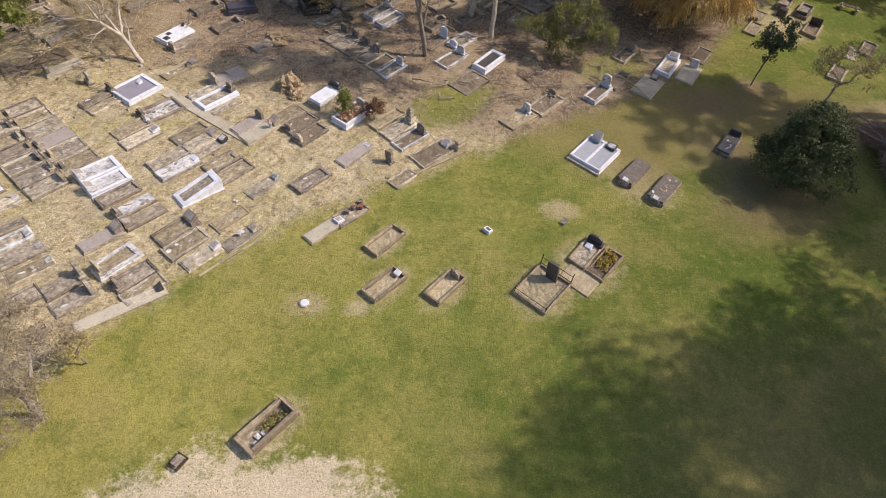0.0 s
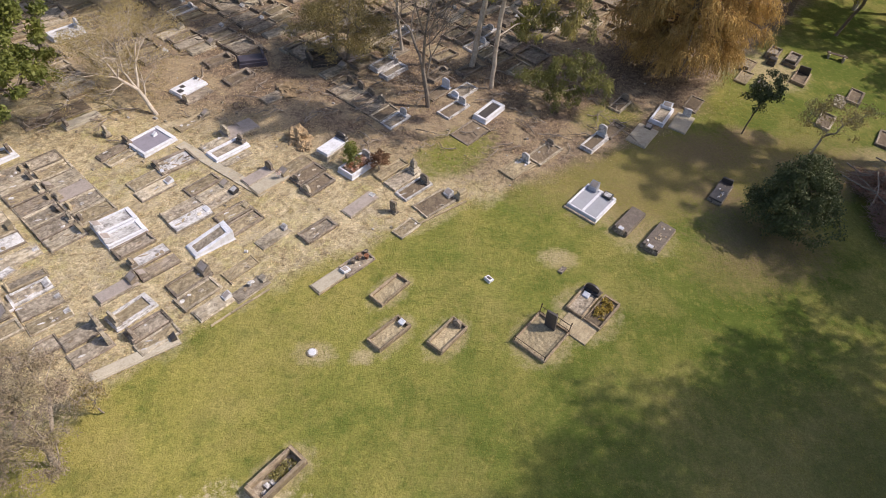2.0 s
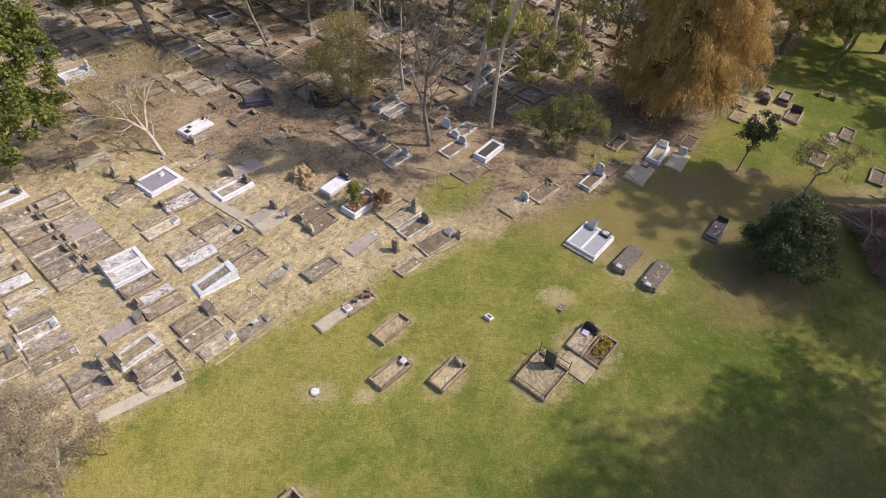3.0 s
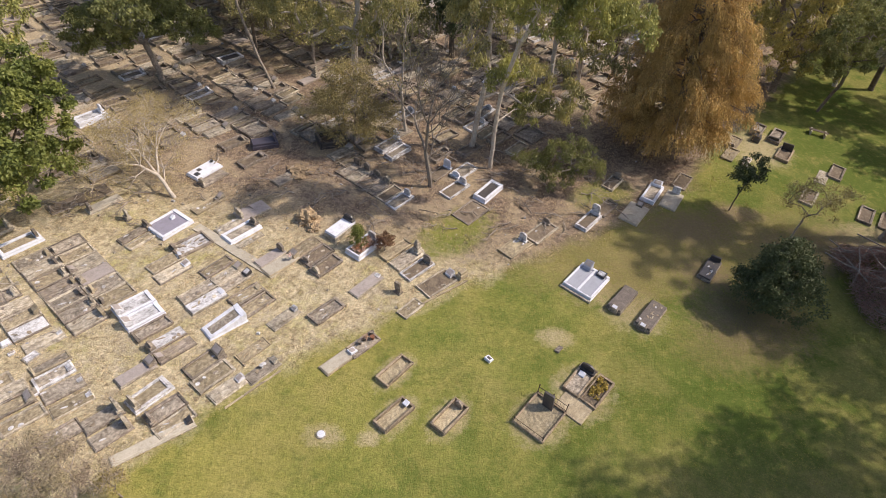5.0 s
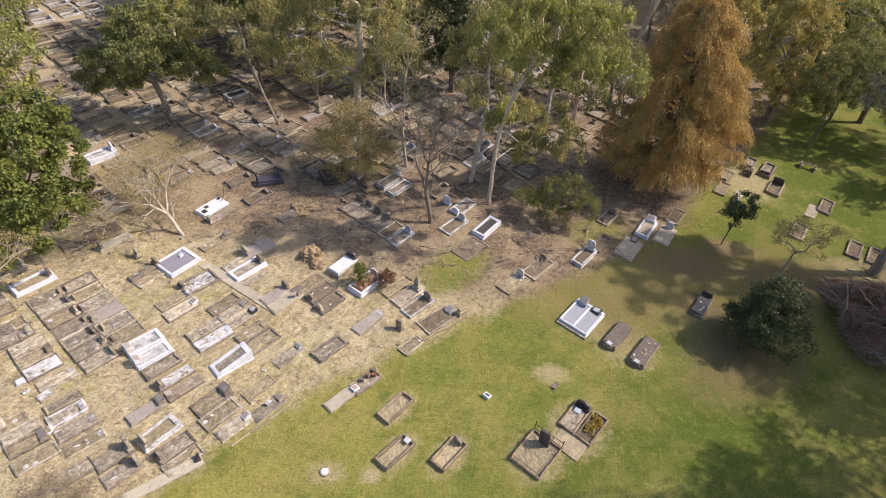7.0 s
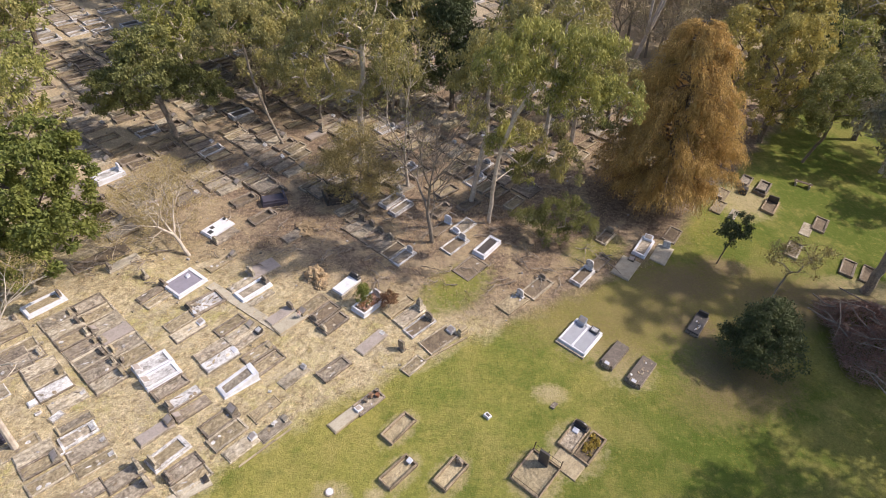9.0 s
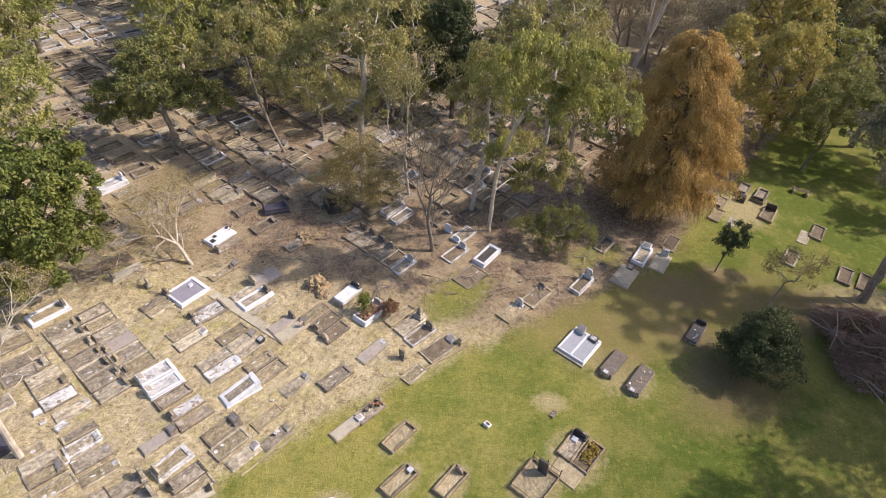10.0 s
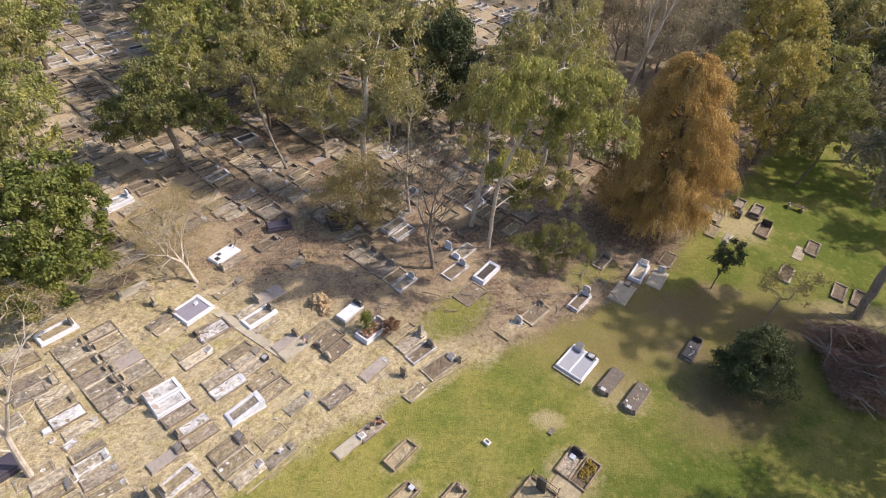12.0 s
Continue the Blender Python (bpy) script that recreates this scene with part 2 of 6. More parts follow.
def ground_mat():
    """Lawn, dry ground and leaf litter, split along the edge of the old ground."""
    m, nt, b = tree_nodes("ground")
    pos = nt.nodes.new("ShaderNodeNewGeometry").outputs["Position"]
    sep = nt.nodes.new("ShaderNodeSeparateXYZ")
    link(nt, pos, sep.inputs[0])
    x, y = sep.outputs[0], sep.outputs[1]
    s = n_math(nt, "ADD", n_math(nt, "MULTIPLY", x, _ca), n_math(nt, "MULTIPLY", y, _sa))
    w = n_math(nt, "SUBTRACT", n_math(nt, "MULTIPLY", x, _sa), n_math(nt, "MULTIPLY", y, _ca))
    edge = n_math(nt, "ADD", n_math(nt, "MULTIPLY", n_math(nt, "MAXIMUM", n_math(nt, "SUBTRACT", s, 9.0), 0.0), 0.285), -20.8)
    edge = n_math(nt, "MINIMUM", edge, -12.0)
    over = n_math(nt, "SUBTRACT", w, edge)
    wob = n_math(nt, "MULTIPLY", n_math(nt, "SUBTRACT", n_noise(nt, 0.5, 5), 0.5), 3.0)
    lawn = n_step(nt, n_math(nt, "ADD", over, wob), -0.5, 0.7)
    fine = n_noise(nt, 12, 5, 0.75)
    mid = n_noise(nt, 3.2, 6, 0.75)
    big = n_noise(nt, 0.2, 5, 0.65)

    def spot(cx, cy, ang, ra, rb, soft=0.75):
        """Worn earth round a thing: one inside, nought outside, with a ragged edge."""
        c, q = math.cos(radians(ang)), math.sin(radians(ang))
        ax, ay = n_math(nt, "SUBTRACT", x, cx), n_math(nt, "SUBTRACT", y, cy)
        u = n_math(nt, "DIVIDE", n_math(nt, "ADD", n_math(nt, "MULTIPLY", ax, c), n_math(nt, "MULTIPLY", ay, q)), ra)
        v = n_math(nt, "DIVIDE", n_math(nt, "SUBTRACT", n_math(nt, "MULTIPLY", ay, c), n_math(nt, "MULTIPLY", ax, q)), rb)
        u, v = n_math(nt, "MULTIPLY", u, u), n_math(nt, "MULTIPLY", v, v)
        d = n_math(nt, "ADD", n_math(nt, "ADD", u, v), rag)
        return n_step(nt, d, 1.0 + soft, 1.0 - soft)

    rag = n_math(nt, "MULTIPLY", n_math(nt, "SUBTRACT", n_noise(nt, 2.2, 8, 0.8), 0.5), 5.0)
    # lawn
    green = n_mix(nt, n_step(nt, big, 0.38, 0.60), (0.29, 0.272, 0.079), (0.182, 0.206, 0.048))
    green = n_mix(nt, n_step(nt, n_math(nt, "ADD", x, n_math(nt, "MULTIPLY", wob, 1.5)), 1.0, -12.0, 0.0, 0.6), green, (0.40, 0.35, 0.10))
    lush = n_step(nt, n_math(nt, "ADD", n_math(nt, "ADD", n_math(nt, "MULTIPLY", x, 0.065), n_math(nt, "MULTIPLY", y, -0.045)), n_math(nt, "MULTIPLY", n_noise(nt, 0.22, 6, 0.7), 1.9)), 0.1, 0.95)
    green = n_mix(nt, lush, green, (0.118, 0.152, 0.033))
    green = n_mix(nt, n_math(nt, "MULTIPLY", n_step(nt, n_noise(nt, 0.45, 7, 0.76), 0.49, 0.62), 0.6), green, (0.09, 0.138, 0.026))
    green = n_mix(nt, n_math(nt, "MULTIPLY", n_step(nt, n_noise(nt, 1.7, 7, 0.78), 0.52, 0.66), 0.5), green, (0.36, 0.31, 0.10))
    green = n_mix(nt, n_math(nt, "MULTIPLY", n_step(nt, n_noise(nt, 0.31, 6, 0.72), 0.55, 0.68), 0.4), green, (0.36, 0.29, 0.115))
    for cx, cy, ang, ra, rb in ((-2.89, 21.1, 50, 1.3, 0.7), (-2.76, 18.3, 50, 1.4, 0.75), (0.07, 18.4, 50, 1.35, 0.8), (-6.85, 11.0, 50, 1.6, 0.85), (4.8, 18.6, 50, 1.5, 1.25), (7.4, 20.5, 50, 1.7, 1.5),
                                (-3.9, 17.0, 10, 0.6, 0.4), (6.4, 24.2, 0, 1.0, 0.7), (-6.2, 17.0, 0, 0.9, 0.6), (11.6, 27.0, -40, 2.0, 1.7), (9.0, 28.9, 50, 1.6, 1.25), (0.4, 29.6, 20, 1.3, 0.9), (22.6, 37.6, 0, 1.6, 0.8), (27.6, 47.4, 50, 3.0, 2.4), (33.0, 35.8, 0, 4.0, 1.8)):
        green = n_mix(nt, n_math(nt, "MULTIPLY", spot(cx, cy, ang, ra, rb), 0.8), green, (0.47, 0.385, 0.24))
    green = n_mix(nt, n_math(nt, "MULTIPLY", n_step(nt, n_noise(nt, 0.14, 6, 0.68), 0.50, 0.60), 0.42), green, (0.35, 0.295, 0.11))
    green = n_mix(nt, n_math(nt, "MULTIPLY", n_step(nt, n_noise(nt, 3.2, 7, 0.8), 0.50, 0.60), 0.34), green, (0.095, 0.12, 0.028))
    for cx, cy, ang, ra, rb, k in ((15.0, 33.2, 12, 11.0, 3.6, 0.75), (18.5, 25.4, 20, 4.0, 2.4, 0.7), (24.5, 35.4, 0, 8.0, 2.6, 0.6), (17.0, 11.5, 10, 9.0, 5.0, 0.45), (13.0, 30.0, 30, 5.0, 2.2, 0.5)):
        green = n_mix(nt, n_math(nt, "MULTIPLY", spot(cx, cy, ang, ra, rb, 0.95), k), green, (0.25, 0.198, 0.092))
    # sandy scrape in the foreground
    dx = n_math(nt, "DIVIDE", n_math(nt, "ADD", x, 7.0), 4.6)
    dy = n_math(nt, "DIVIDE", n_math(nt, "SUBTRACT", y, 8.0), 2.1)
    r2 = n_math(nt, "ADD", n_math(nt, "MULTIPLY", dx, dx), n_math(nt, "MULTIPLY", dy, dy))
    r2 = n_math(nt, "ADD", r2, n_math(nt, "MULTIPLY", n_math(nt, "SUBTRACT", n_noise(nt, 0.8, 9, 0.8), 0.5), 7.0))
    green = n_mix(nt, n_math(nt, "MULTIPLY", n_step(nt, r2, 1.5, 0.7), 0.95), green, (0.62, 0.52, 0.385))
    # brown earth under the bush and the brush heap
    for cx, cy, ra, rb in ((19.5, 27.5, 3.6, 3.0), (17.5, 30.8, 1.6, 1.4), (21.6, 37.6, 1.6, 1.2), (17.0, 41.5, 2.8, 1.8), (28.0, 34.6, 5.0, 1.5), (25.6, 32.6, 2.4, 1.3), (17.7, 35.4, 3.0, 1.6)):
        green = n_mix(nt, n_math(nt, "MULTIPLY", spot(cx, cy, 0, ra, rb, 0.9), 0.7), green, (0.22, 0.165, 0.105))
    # dry ground
    dry = n_mix(nt, n_step(nt, n_noise(nt, 0.7, 7, 0.75), 0.40, 0.60), (0.64, 0.545, 0.365), (0.48, 0.40, 0.25))
    dry = n_mix(nt, n_math(nt, "MULTIPLY", n_step(nt, n_noise(nt, 0.28, 6, 0.72), 0.50, 0.62), 0.8), dry, (0.45, 0.41, 0.165))
    dry = n_mix(nt, n_math(nt, "MULTIPLY", n_step(nt, mid, 0.50, 0.62), 0.8), dry, (0.26, 0.20, 0.125))
    dry = n_mix(nt, n_math(nt, "MULTIPLY", n_step(nt, n_noise(nt, 0.55, 7, 0.75), 0.51, 0.62), 0.65), dry, (0.50, 0.43, 0.345))
    dry = n_mix(nt, n_math(nt, "MULTIPLY", n_step(nt, n_noise(nt, 0.9, 7, 0.78), 0.56, 0.66), 0.7), dry, (0.34, 0.29, 0.12))
    # leaf litter under the gums
    lit = n_mix(nt, n_step(nt, mid, 0.40, 0.60), (0.345, 0.262, 0.195), (0.15, 0.11, 0.088))
    lit = n_mix(nt, n_math(nt, "MULTIPLY", n_step(nt, n_noise(nt, 0.35, 6, 0.72), 0.48, 0.60), 0.7), lit, (0.48, 0.385, 0.26))
    under = n_step(nt, n_math(nt, "ADD", n_math(nt, "ADD", n_math(nt, "MULTIPLY", x, 0.22), y), n_math(nt, "MULTIPLY", wob, 1.6)), 28.5, 33.5)
    dry = n_mix(nt, n_math(nt, "MULTIPLY", n_step(nt, n_noise(nt, 1.6, 8, 0.8), 0.52, 0.64), 0.7), dry, (0.22, 0.17, 0.11))
    dry = n_mix(nt, n_math(nt, "MULTIPLY", n_step(nt, n_noise(nt, 1.0, 9, 0.8, n_along(nt, 0.7, 2.2)), 0.50, 0.57), 0.6), dry, (0.29, 0.23, 0.155))
    dry = n_mix(nt, n_math(nt, "MULTIPLY", n_step(nt, n_noise(nt, 2.6, 9, 0.82), 0.53, 0.60), 0.55), dry, (0.70, 0.60, 0.44))
    lit = n_mix(nt, n_step(nt, n_math(nt, "ADD", x, n_math(nt, "MULTIPLY", wob, 2.0)), -18.0, -30.0, 0.0, 0.75), lit, (0.56, 0.465, 0.33))
    lit = n_mix(nt, n_step(nt, y, 72.0, 80.0, 0.0, 0.7), lit, (0.54, 0.45, 0.33))
    dry = n_mix(nt, under, dry, lit)
    lawn = n_math(nt, "MAXIMUM", lawn, spot(0.6, 32.9, 50, 3.2, 1.7, 0.7))
    lawn = n_math(nt, "MAXIMUM", lawn, n_math(nt, "MULTIPLY", spot(12.0, 38.6, 30, 2.6, 1.5, 0.8), 0.8))
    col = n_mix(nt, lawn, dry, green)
    col = n_mix(nt, n_math(nt, "MULTIPLY", n_step(nt, fine, 0.44, 0.58), n_step(nt, lawn, 0.0, 1.0, 0.6, 0.34)), col, n_mix(nt, 1.0, col, (0.42, 0.42, 0.40), "MULTIPLY"))
    col = n_mix(nt, n_math(nt, "MULTIPLY", n_step(nt, n_noise(nt, 5.5, 5, 0.75), 0.50, 0.62), n_step(nt, lawn, 0.0, 1.0, 0.6, 0.3)), col, n_mix(nt, 1.0, col, (1.6, 1.56, 1.5), "MULTIPLY"))
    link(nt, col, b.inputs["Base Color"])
    b.inputs["Roughness"].default_value = 1.0
    b.inputs["Specular IOR Level"].default_value = 0.1
    n_bump(nt, b, n_math(nt, "ADD", fine, mid), 0.9, 0.07)
    return m


M_GROUND = ground_mat()


# ---- mesh helpers ----
def put(name, me, parent=None, label="", m=None):
    ob = new(name, me)
    ob.parent = parent
    if m is not None:
        ob.matrix_basis = m
    if label:
        ob["label"] = label
    return ob


def part(name, bm, material, parent, label=""):
    me = bpy.data.meshes.new(name)
    bm.to_mesh(me)
    bm.free()
    me.materials.append(material)
    return put(name, me, parent, label)


def empty(name, m, label, category, group=""):
    ob = new(name)
    ob.empty_display_size = 0.2
    ob.matrix_basis = m
    return tagged(ob, label, category, group)


def block(bm, x0, y0, z0, x1, y1, z1, ch=0.02, wob=0.0, top=None):
    """A stone block with worn upper edges; top: (height at x0, height at x1) for a sloping top."""
    za, zb = top if top else (z1, z1)
    lo = [(x0, y0, z0), (x1, y0, z0), (x1, y1, z0), (x0, y1, z0)]
    mid = [(x0, y0, za - ch), (x1, y0, zb - ch), (x1, y1, zb - ch), (x0, y1, za - ch)]
    hi = [(x0 + ch, y0 + ch, za), (x1 - ch, y0 + ch, zb), (x1 - ch, y1 - ch, zb), (x0 + ch, y1 - ch, za)]
    rows = []
    for ring in (lo, mid, hi):
        rows.append([bm.verts.new([c + random.uniform(-wob, wob) for c in v]) for v in ring])
    for a, c in zip(rows, rows[1:]):
        for i in range(4):
            bm.faces.new((a[i], a[(i + 1) % 4], c[(i + 1) % 4], c[i]))
    bm.faces.new(rows[2])
    bm.faces.new(rows[0][::-1])
    return bm


def blk(*args, **kw):
    return block(bmesh.new(), *args, **kw)


def prism(bm, outline, x0, x1, m=None):
    """An upright plate: outline in (y, z), thick from x0 to x1."""
    a = [bm.verts.new((x0, y, z)) for y, z in outline]
    c = [bm.verts.new((x1, y, z)) for y, z in outline]
    n = len(outline)
    for i in range(n):
        bm.faces.new((a[i], a[(i + 1) % n], c[(i + 1) % n], c[i]))
    bm.faces.new(a[::-1])
    bm.faces.new(c)
    bmesh.ops.recalc_face_normals(bm, faces=bm.faces)
    if m is not None:
        bmesh.ops.transform(bm, matrix=m, verts=bm.verts)
    return bm


def ring(bm, levels, sides=10, cx=0.0, cy=0.0):
    """A turned body from (radius, height) levels."""
    rows = [[bm.verts.new((cx + r * math.cos(2 * math.pi * i / sides), cy + r * math.sin(2 * math.pi * i / sides), z)) for i in range(sides)] for r, z in levels]
    for a, c in zip(rows, rows[1:]):
        for i in range(sides):
            bm.faces.new((a[i], a[(i + 1) % sides], c[(i + 1) % sides], c[i]))
    bm.faces.new(rows[-1])
    bm.faces.new(rows[0][::-1])
    return bm


def bed(x0, y0, x1, y1, z, lump=0.02, nx=12, ny=6, dome=0.0):
    """An uneven filling between kerbs."""
    bm = bmesh.new()
    g = []
    for i in range(nx + 1):
        for j in range(ny + 1):
            u, v = i / nx, j / ny
            h = z + random.uniform(-lump, lump) + dome * (1 - (2 * u - 1) ** 2) * (1 - (2 * v - 1) ** 2)
            g.append(bm.verts.new((x0 + (x1 - x0) * u, y0 + (y1 - y0) * v, h)))
    for i in range(nx):
        for j in range(ny):
            a = i * (ny + 1) + j
            bm.faces.new((g[a], g[a + ny + 1], g[a + ny + 2], g[a + 1]))
    return bm


def quads(name, v, material):
    """One mesh from an array of loose four-cornered leaves, shape (n, 4, 3)."""
    n = len(v)
    me = bpy.data.meshes.new(name)
    me.vertices.add(4 * n)
    me.vertices.foreach_set("co", np.ascontiguousarray(v, dtype=np.float32).ravel())
    me.loops.add(4 * n)
    me.loops.foreach_set("vertex_index", np.arange(4 * n, dtype=np.int32))
    me.polygons.add(n)
    me.polygons.foreach_set("loop_start", np.arange(0, 4 * n, 4, dtype=np.int32))
    me.update(calc_edges=True)
    me.materials.append(material)
    return me


def leaves(centres, spread, count, size, droop, rng):
    """Leaf blades round the centres: size (length, width); droop 0 to 1 turns them to hang."""
    c = np.repeat(np.asarray(centres), count, axis=0)
    n = len(c)
    d = rng.normal(size=(n, 3))
    d /= np.linalg.norm(d, axis=1)[:, None]
    p = c + d * (rng.random(n) ** 0.45)[:, None] * np.asarray(spread)
    a = rng.normal(size=(n, 3))
    a[:, 2] = a[:, 2] * (1 - droop) - droop * 2.0
    a /= np.linalg.norm(a, axis=1)[:, None]
    k = rng.normal(size=(n, 3)) + d * 0.8 + np.array((0, 0, 0.6))
    b = np.cross(a, k)
    b /= np.linalg.norm(b, axis=1)[:, None] + 1e-9
    f = (0.6 + 0.8 * rng.random(n))[:, None]
    a, b = a * size[0] * f, b * size[1] * f
    return np.stack((p, p + a * 0.5 + b * 0.5, p + a, p + a * 0.5 - b * 0.5), axis=1)


def tubes(bm, chain, radii, sides):
    """A bent tapering limb."""
    rows = []
    for i, p in enumerate(chain):
        t = (chain[min(i + 1, len(chain) - 1)] - chain[max(i - 1, 0)])
        t = t / (np.linalg.norm(t) + 1e-9)
        u = np.cross(t, (0.31, 0.85, 0.2))
        u = u / (np.linalg.norm(u) + 1e-9)
        v = np.cross(t, u)
        rows.append([bm.verts.new(p + radii[i] * (math.cos(2 * math.pi * k / sides) * u + math.sin(2 * math.pi * k / sides) * v)) for k in range(sides)])
    for a, c in zip(rows, rows[1:]):
        for k in range(sides):
            bm.faces.new((a[k], a[(k + 1) % sides], c[(k + 1) % sides], c[k]))
    bm.faces.new(rows[-1])


def branching(trunk, tips, r0, r_tip, rng, sag=0.0, wig=0.06):
    """Limbs that join each tip to the nearest wood that is already there."""
    pos, par = [np.array(p, float) for p in trunk], [-1] + list(range(len(trunk) - 1))
    chains = [list(range(len(trunk)))]
    order = np.argsort([np.min(np.linalg.norm(np.array(trunk) - t, axis=1)) for t in tips])
    low = trunk[max(1, len(trunk) // 3)][2]
    for k in order:
        t = np.asarray(tips[k], float)
        q = np.array(pos)
        d = np.linalg.norm(q - t, axis=1) + 1.2 * np.maximum(0, q[:, 2] - t[2] + 0.2) + 50 * (q[:, 2] < min(low, t[2] - 0.3))
        j = int(np.argmin(d))
        p, n = pos[j], max(2, int(np.linalg.norm(t - pos[j]) / 0.9))
        span = np.linalg.norm(t - p)
        ch = [j]
        for i in range(1, n + 1):
            f = i / n
            m = p + (t - p) * f + np.array((0, 0, 0.14 * span * math.sin(math.pi * f) - sag * span * f * f)) + rng.normal(size=3) * wig * span * (f < 1)
            pos.append(m)
            par.append(ch[-1])
            ch.append(len(pos) - 1)
        chains.append(ch)
    load = np.zeros(len(pos))
    for ch in chains[1:]:
        i = ch[-1]
        while i >= 0:
            load[i] += 1
            i = par[i]
    rad = r_tip * np.maximum(load, 1) ** 0.5
    rad *= min(1.0, r0 / rad[0]) if rad[0] > r0 else 1.0
    nt = len(trunk)
    for i in range(nt):
        rad[i] = max(rad[i], r0 * (1 - 0.75 * i / nt))
    rad[0] = r0 * 1.2
    bm = bmesh.new()
    tubes(bm, [pos[i] for i in chains[0]], [rad[i] for i in chains[0]], 9)
    for ch in chains[1:]:
        rr = [min(rad[i], rad[ch[1]] * 1.2) for i in ch]
        rr[-1] *= 0.6
        tubes(bm, [pos[i] for i in ch], rr, 5 if rr[0] > 0.05 else 4)
    return bm


def tips_in(blobs, n, rng, shell=0.55):
    """Points spread through the crown's lobes: (x, y, z, rx, ry, rz) each."""
    vol = np.array([b[3] * b[4] * b[5] for b in blobs]) ** 0.75
    out = []
    for b, k in zip(blobs, np.maximum(1, np.round(n * vol / vol.sum()).astype(int))):
        d = rng.normal(size=(k, 3))
        d /= np.linalg.norm(d, axis=1)[:, None]
        d[:, 2] = np.where(d[:, 2] < -0.5, -d[:, 2], d[:, 2])
        r = shell + (1 - shell) * rng.random(k)
        out.append(np.array(b[:3]) + d * r[:, None] * np.array(b[3:]))
    return np.concatenate(out)


def make_tree(name, x, y, trunk, r0, bark, blobs, n, leaf, per, spread, size, label, category="tree", droop=0.5, seed=1, r_tip=0.03, group="", sag=0.0, shell=0.55, wig=0.06):
    rng = np.random.default_rng(seed)
    root = empty(name, pose(x, y, gz(x, y)), label, category, group)
    tips = tips_in(blobs, n, rng, shell)
    path = [(0, 0, -0.3)] + list(trunk)
    fine = []
    for a, c in zip(path, path[1:]):
        for i in range(3):
            fine.append(np.array(a) + (np.array(c) - np.array(a)) * i / 3 + rng.normal(size=3) * 0.04 * (len(fine) > 0))
    fine.append(np.array(path[-1], float))
    part("trunk", branching(fine, tips, r0, r_tip, rng, sag, wig), bark, root)
    if per:
        me = quads("crown", leaves(tips, spread, per, size, droop, rng), leaf)
        put("crown", me, root)
    return root


def forked(bm, p, d, length, r, depth, rng, spread, tips, up):
    """A limb that bends, then splits into two or three thinner ones."""
    pts = [p]
    for i in range(3):
        d = d + rng.normal(size=3) * 0.1 + np.array((0, 0, up * 0.3))
        d = d / np.linalg.norm(d)
        pts.append(pts[-1] + d * length / 3)
    tubes(bm, pts, [r, r * 0.92, r * 0.84, r * 0.76], 8 if r > 0.08 else 5 if r > 0.03 else 4)
    if depth == 0:
        tips.append(pts[-1])
        return
    n = 2 if rng.random() < 0.66 else 3
    turn = rng.random() * 6.283
    u = np.cross(d, (0.3, 0.8, 0.1))
    u = u / np.linalg.norm(u)
    v = np.cross(d, u)
    for k in range(n):
        a = turn + 6.283 * k / n + rng.normal() * 0.3
        s = spread * (0.55 + 0.8 * rng.random())
        c = d * math.cos(s) + (u * math.cos(a) + v * math.sin(a)) * math.sin(s)
        forked(bm, pts[-1], c, length * (0.68 + 0.24 * rng.random()), max(0.011, r * 0.76 * (0.6 + 0.28 * rng.random())), depth - 1, rng, spread, tips, up)
    if depth > 1 and rng.random() < 0.7:
        a = rng.random() * 6.283
        c = d * math.cos(spread * 1.5) + (u * math.cos(a) + v * math.sin(a)) * math.sin(spread * 1.5)
        forked(bm, pts[2], c, length * 0.55, max(0.011, r * 0.4), depth - 2, rng, spread, tips, up)


def make_forked(name, x, y, lean, length, r, depth, spread, up, bark, leaf, per, cloud, size, label, seed, droop=0.4, category="tree", group=""):
    rng = np.random.default_rng(seed)
    root = empty(name, pose(x, y, gz(x, y)), label, category, group)
    bm, tips = bmesh.new(), []
    d = np.array(lean, float)
    forked(bm, np.array((0, 0, -0.2)), d / np.linalg.norm(d), length, r, depth, rng, spread, tips, up)
    part("trunk", bm, bark, root)
    if per:
        put("crown", quads("crown", leaves(tips, cloud, per, size, droop, rng), leaf), root)
    return root


# ---- ground ----
def build_ground():
    a = np.concatenate((np.array((-900, -400, -200, -120, -80)), np.linspace(-60, 60, 161), np.array((80, 120, 200, 400, 900))))
    nx = len(a)
    bm = bmesh.new()
    g = []
    for i in range(nx):
        for j in range(nx):
            x, y = a[i], a[j] + 45
            h = 0.05 * noise.noise((x * 0.35, y * 0.35, 0)) if abs(a[i]) < 61 and abs(a[j]) < 61 else 0
            g.append(bm.verts.new((x, y, gz(x, y) + h - 0.02)))
    for i in range(nx - 1):
        for j in range(nx - 1):
            k = i * nx + j
            f = bm.faces.new((g[k], g[k + nx], g[k + nx + 1], g[k + 1]))
            f.smooth = True
    ob = part("ground", bm, M_GROUND, None)
    tagged(ob, "sloping ground of patchy lawn, dry yellow soil and leaf litter", "ground", kind="structure")


build_ground()


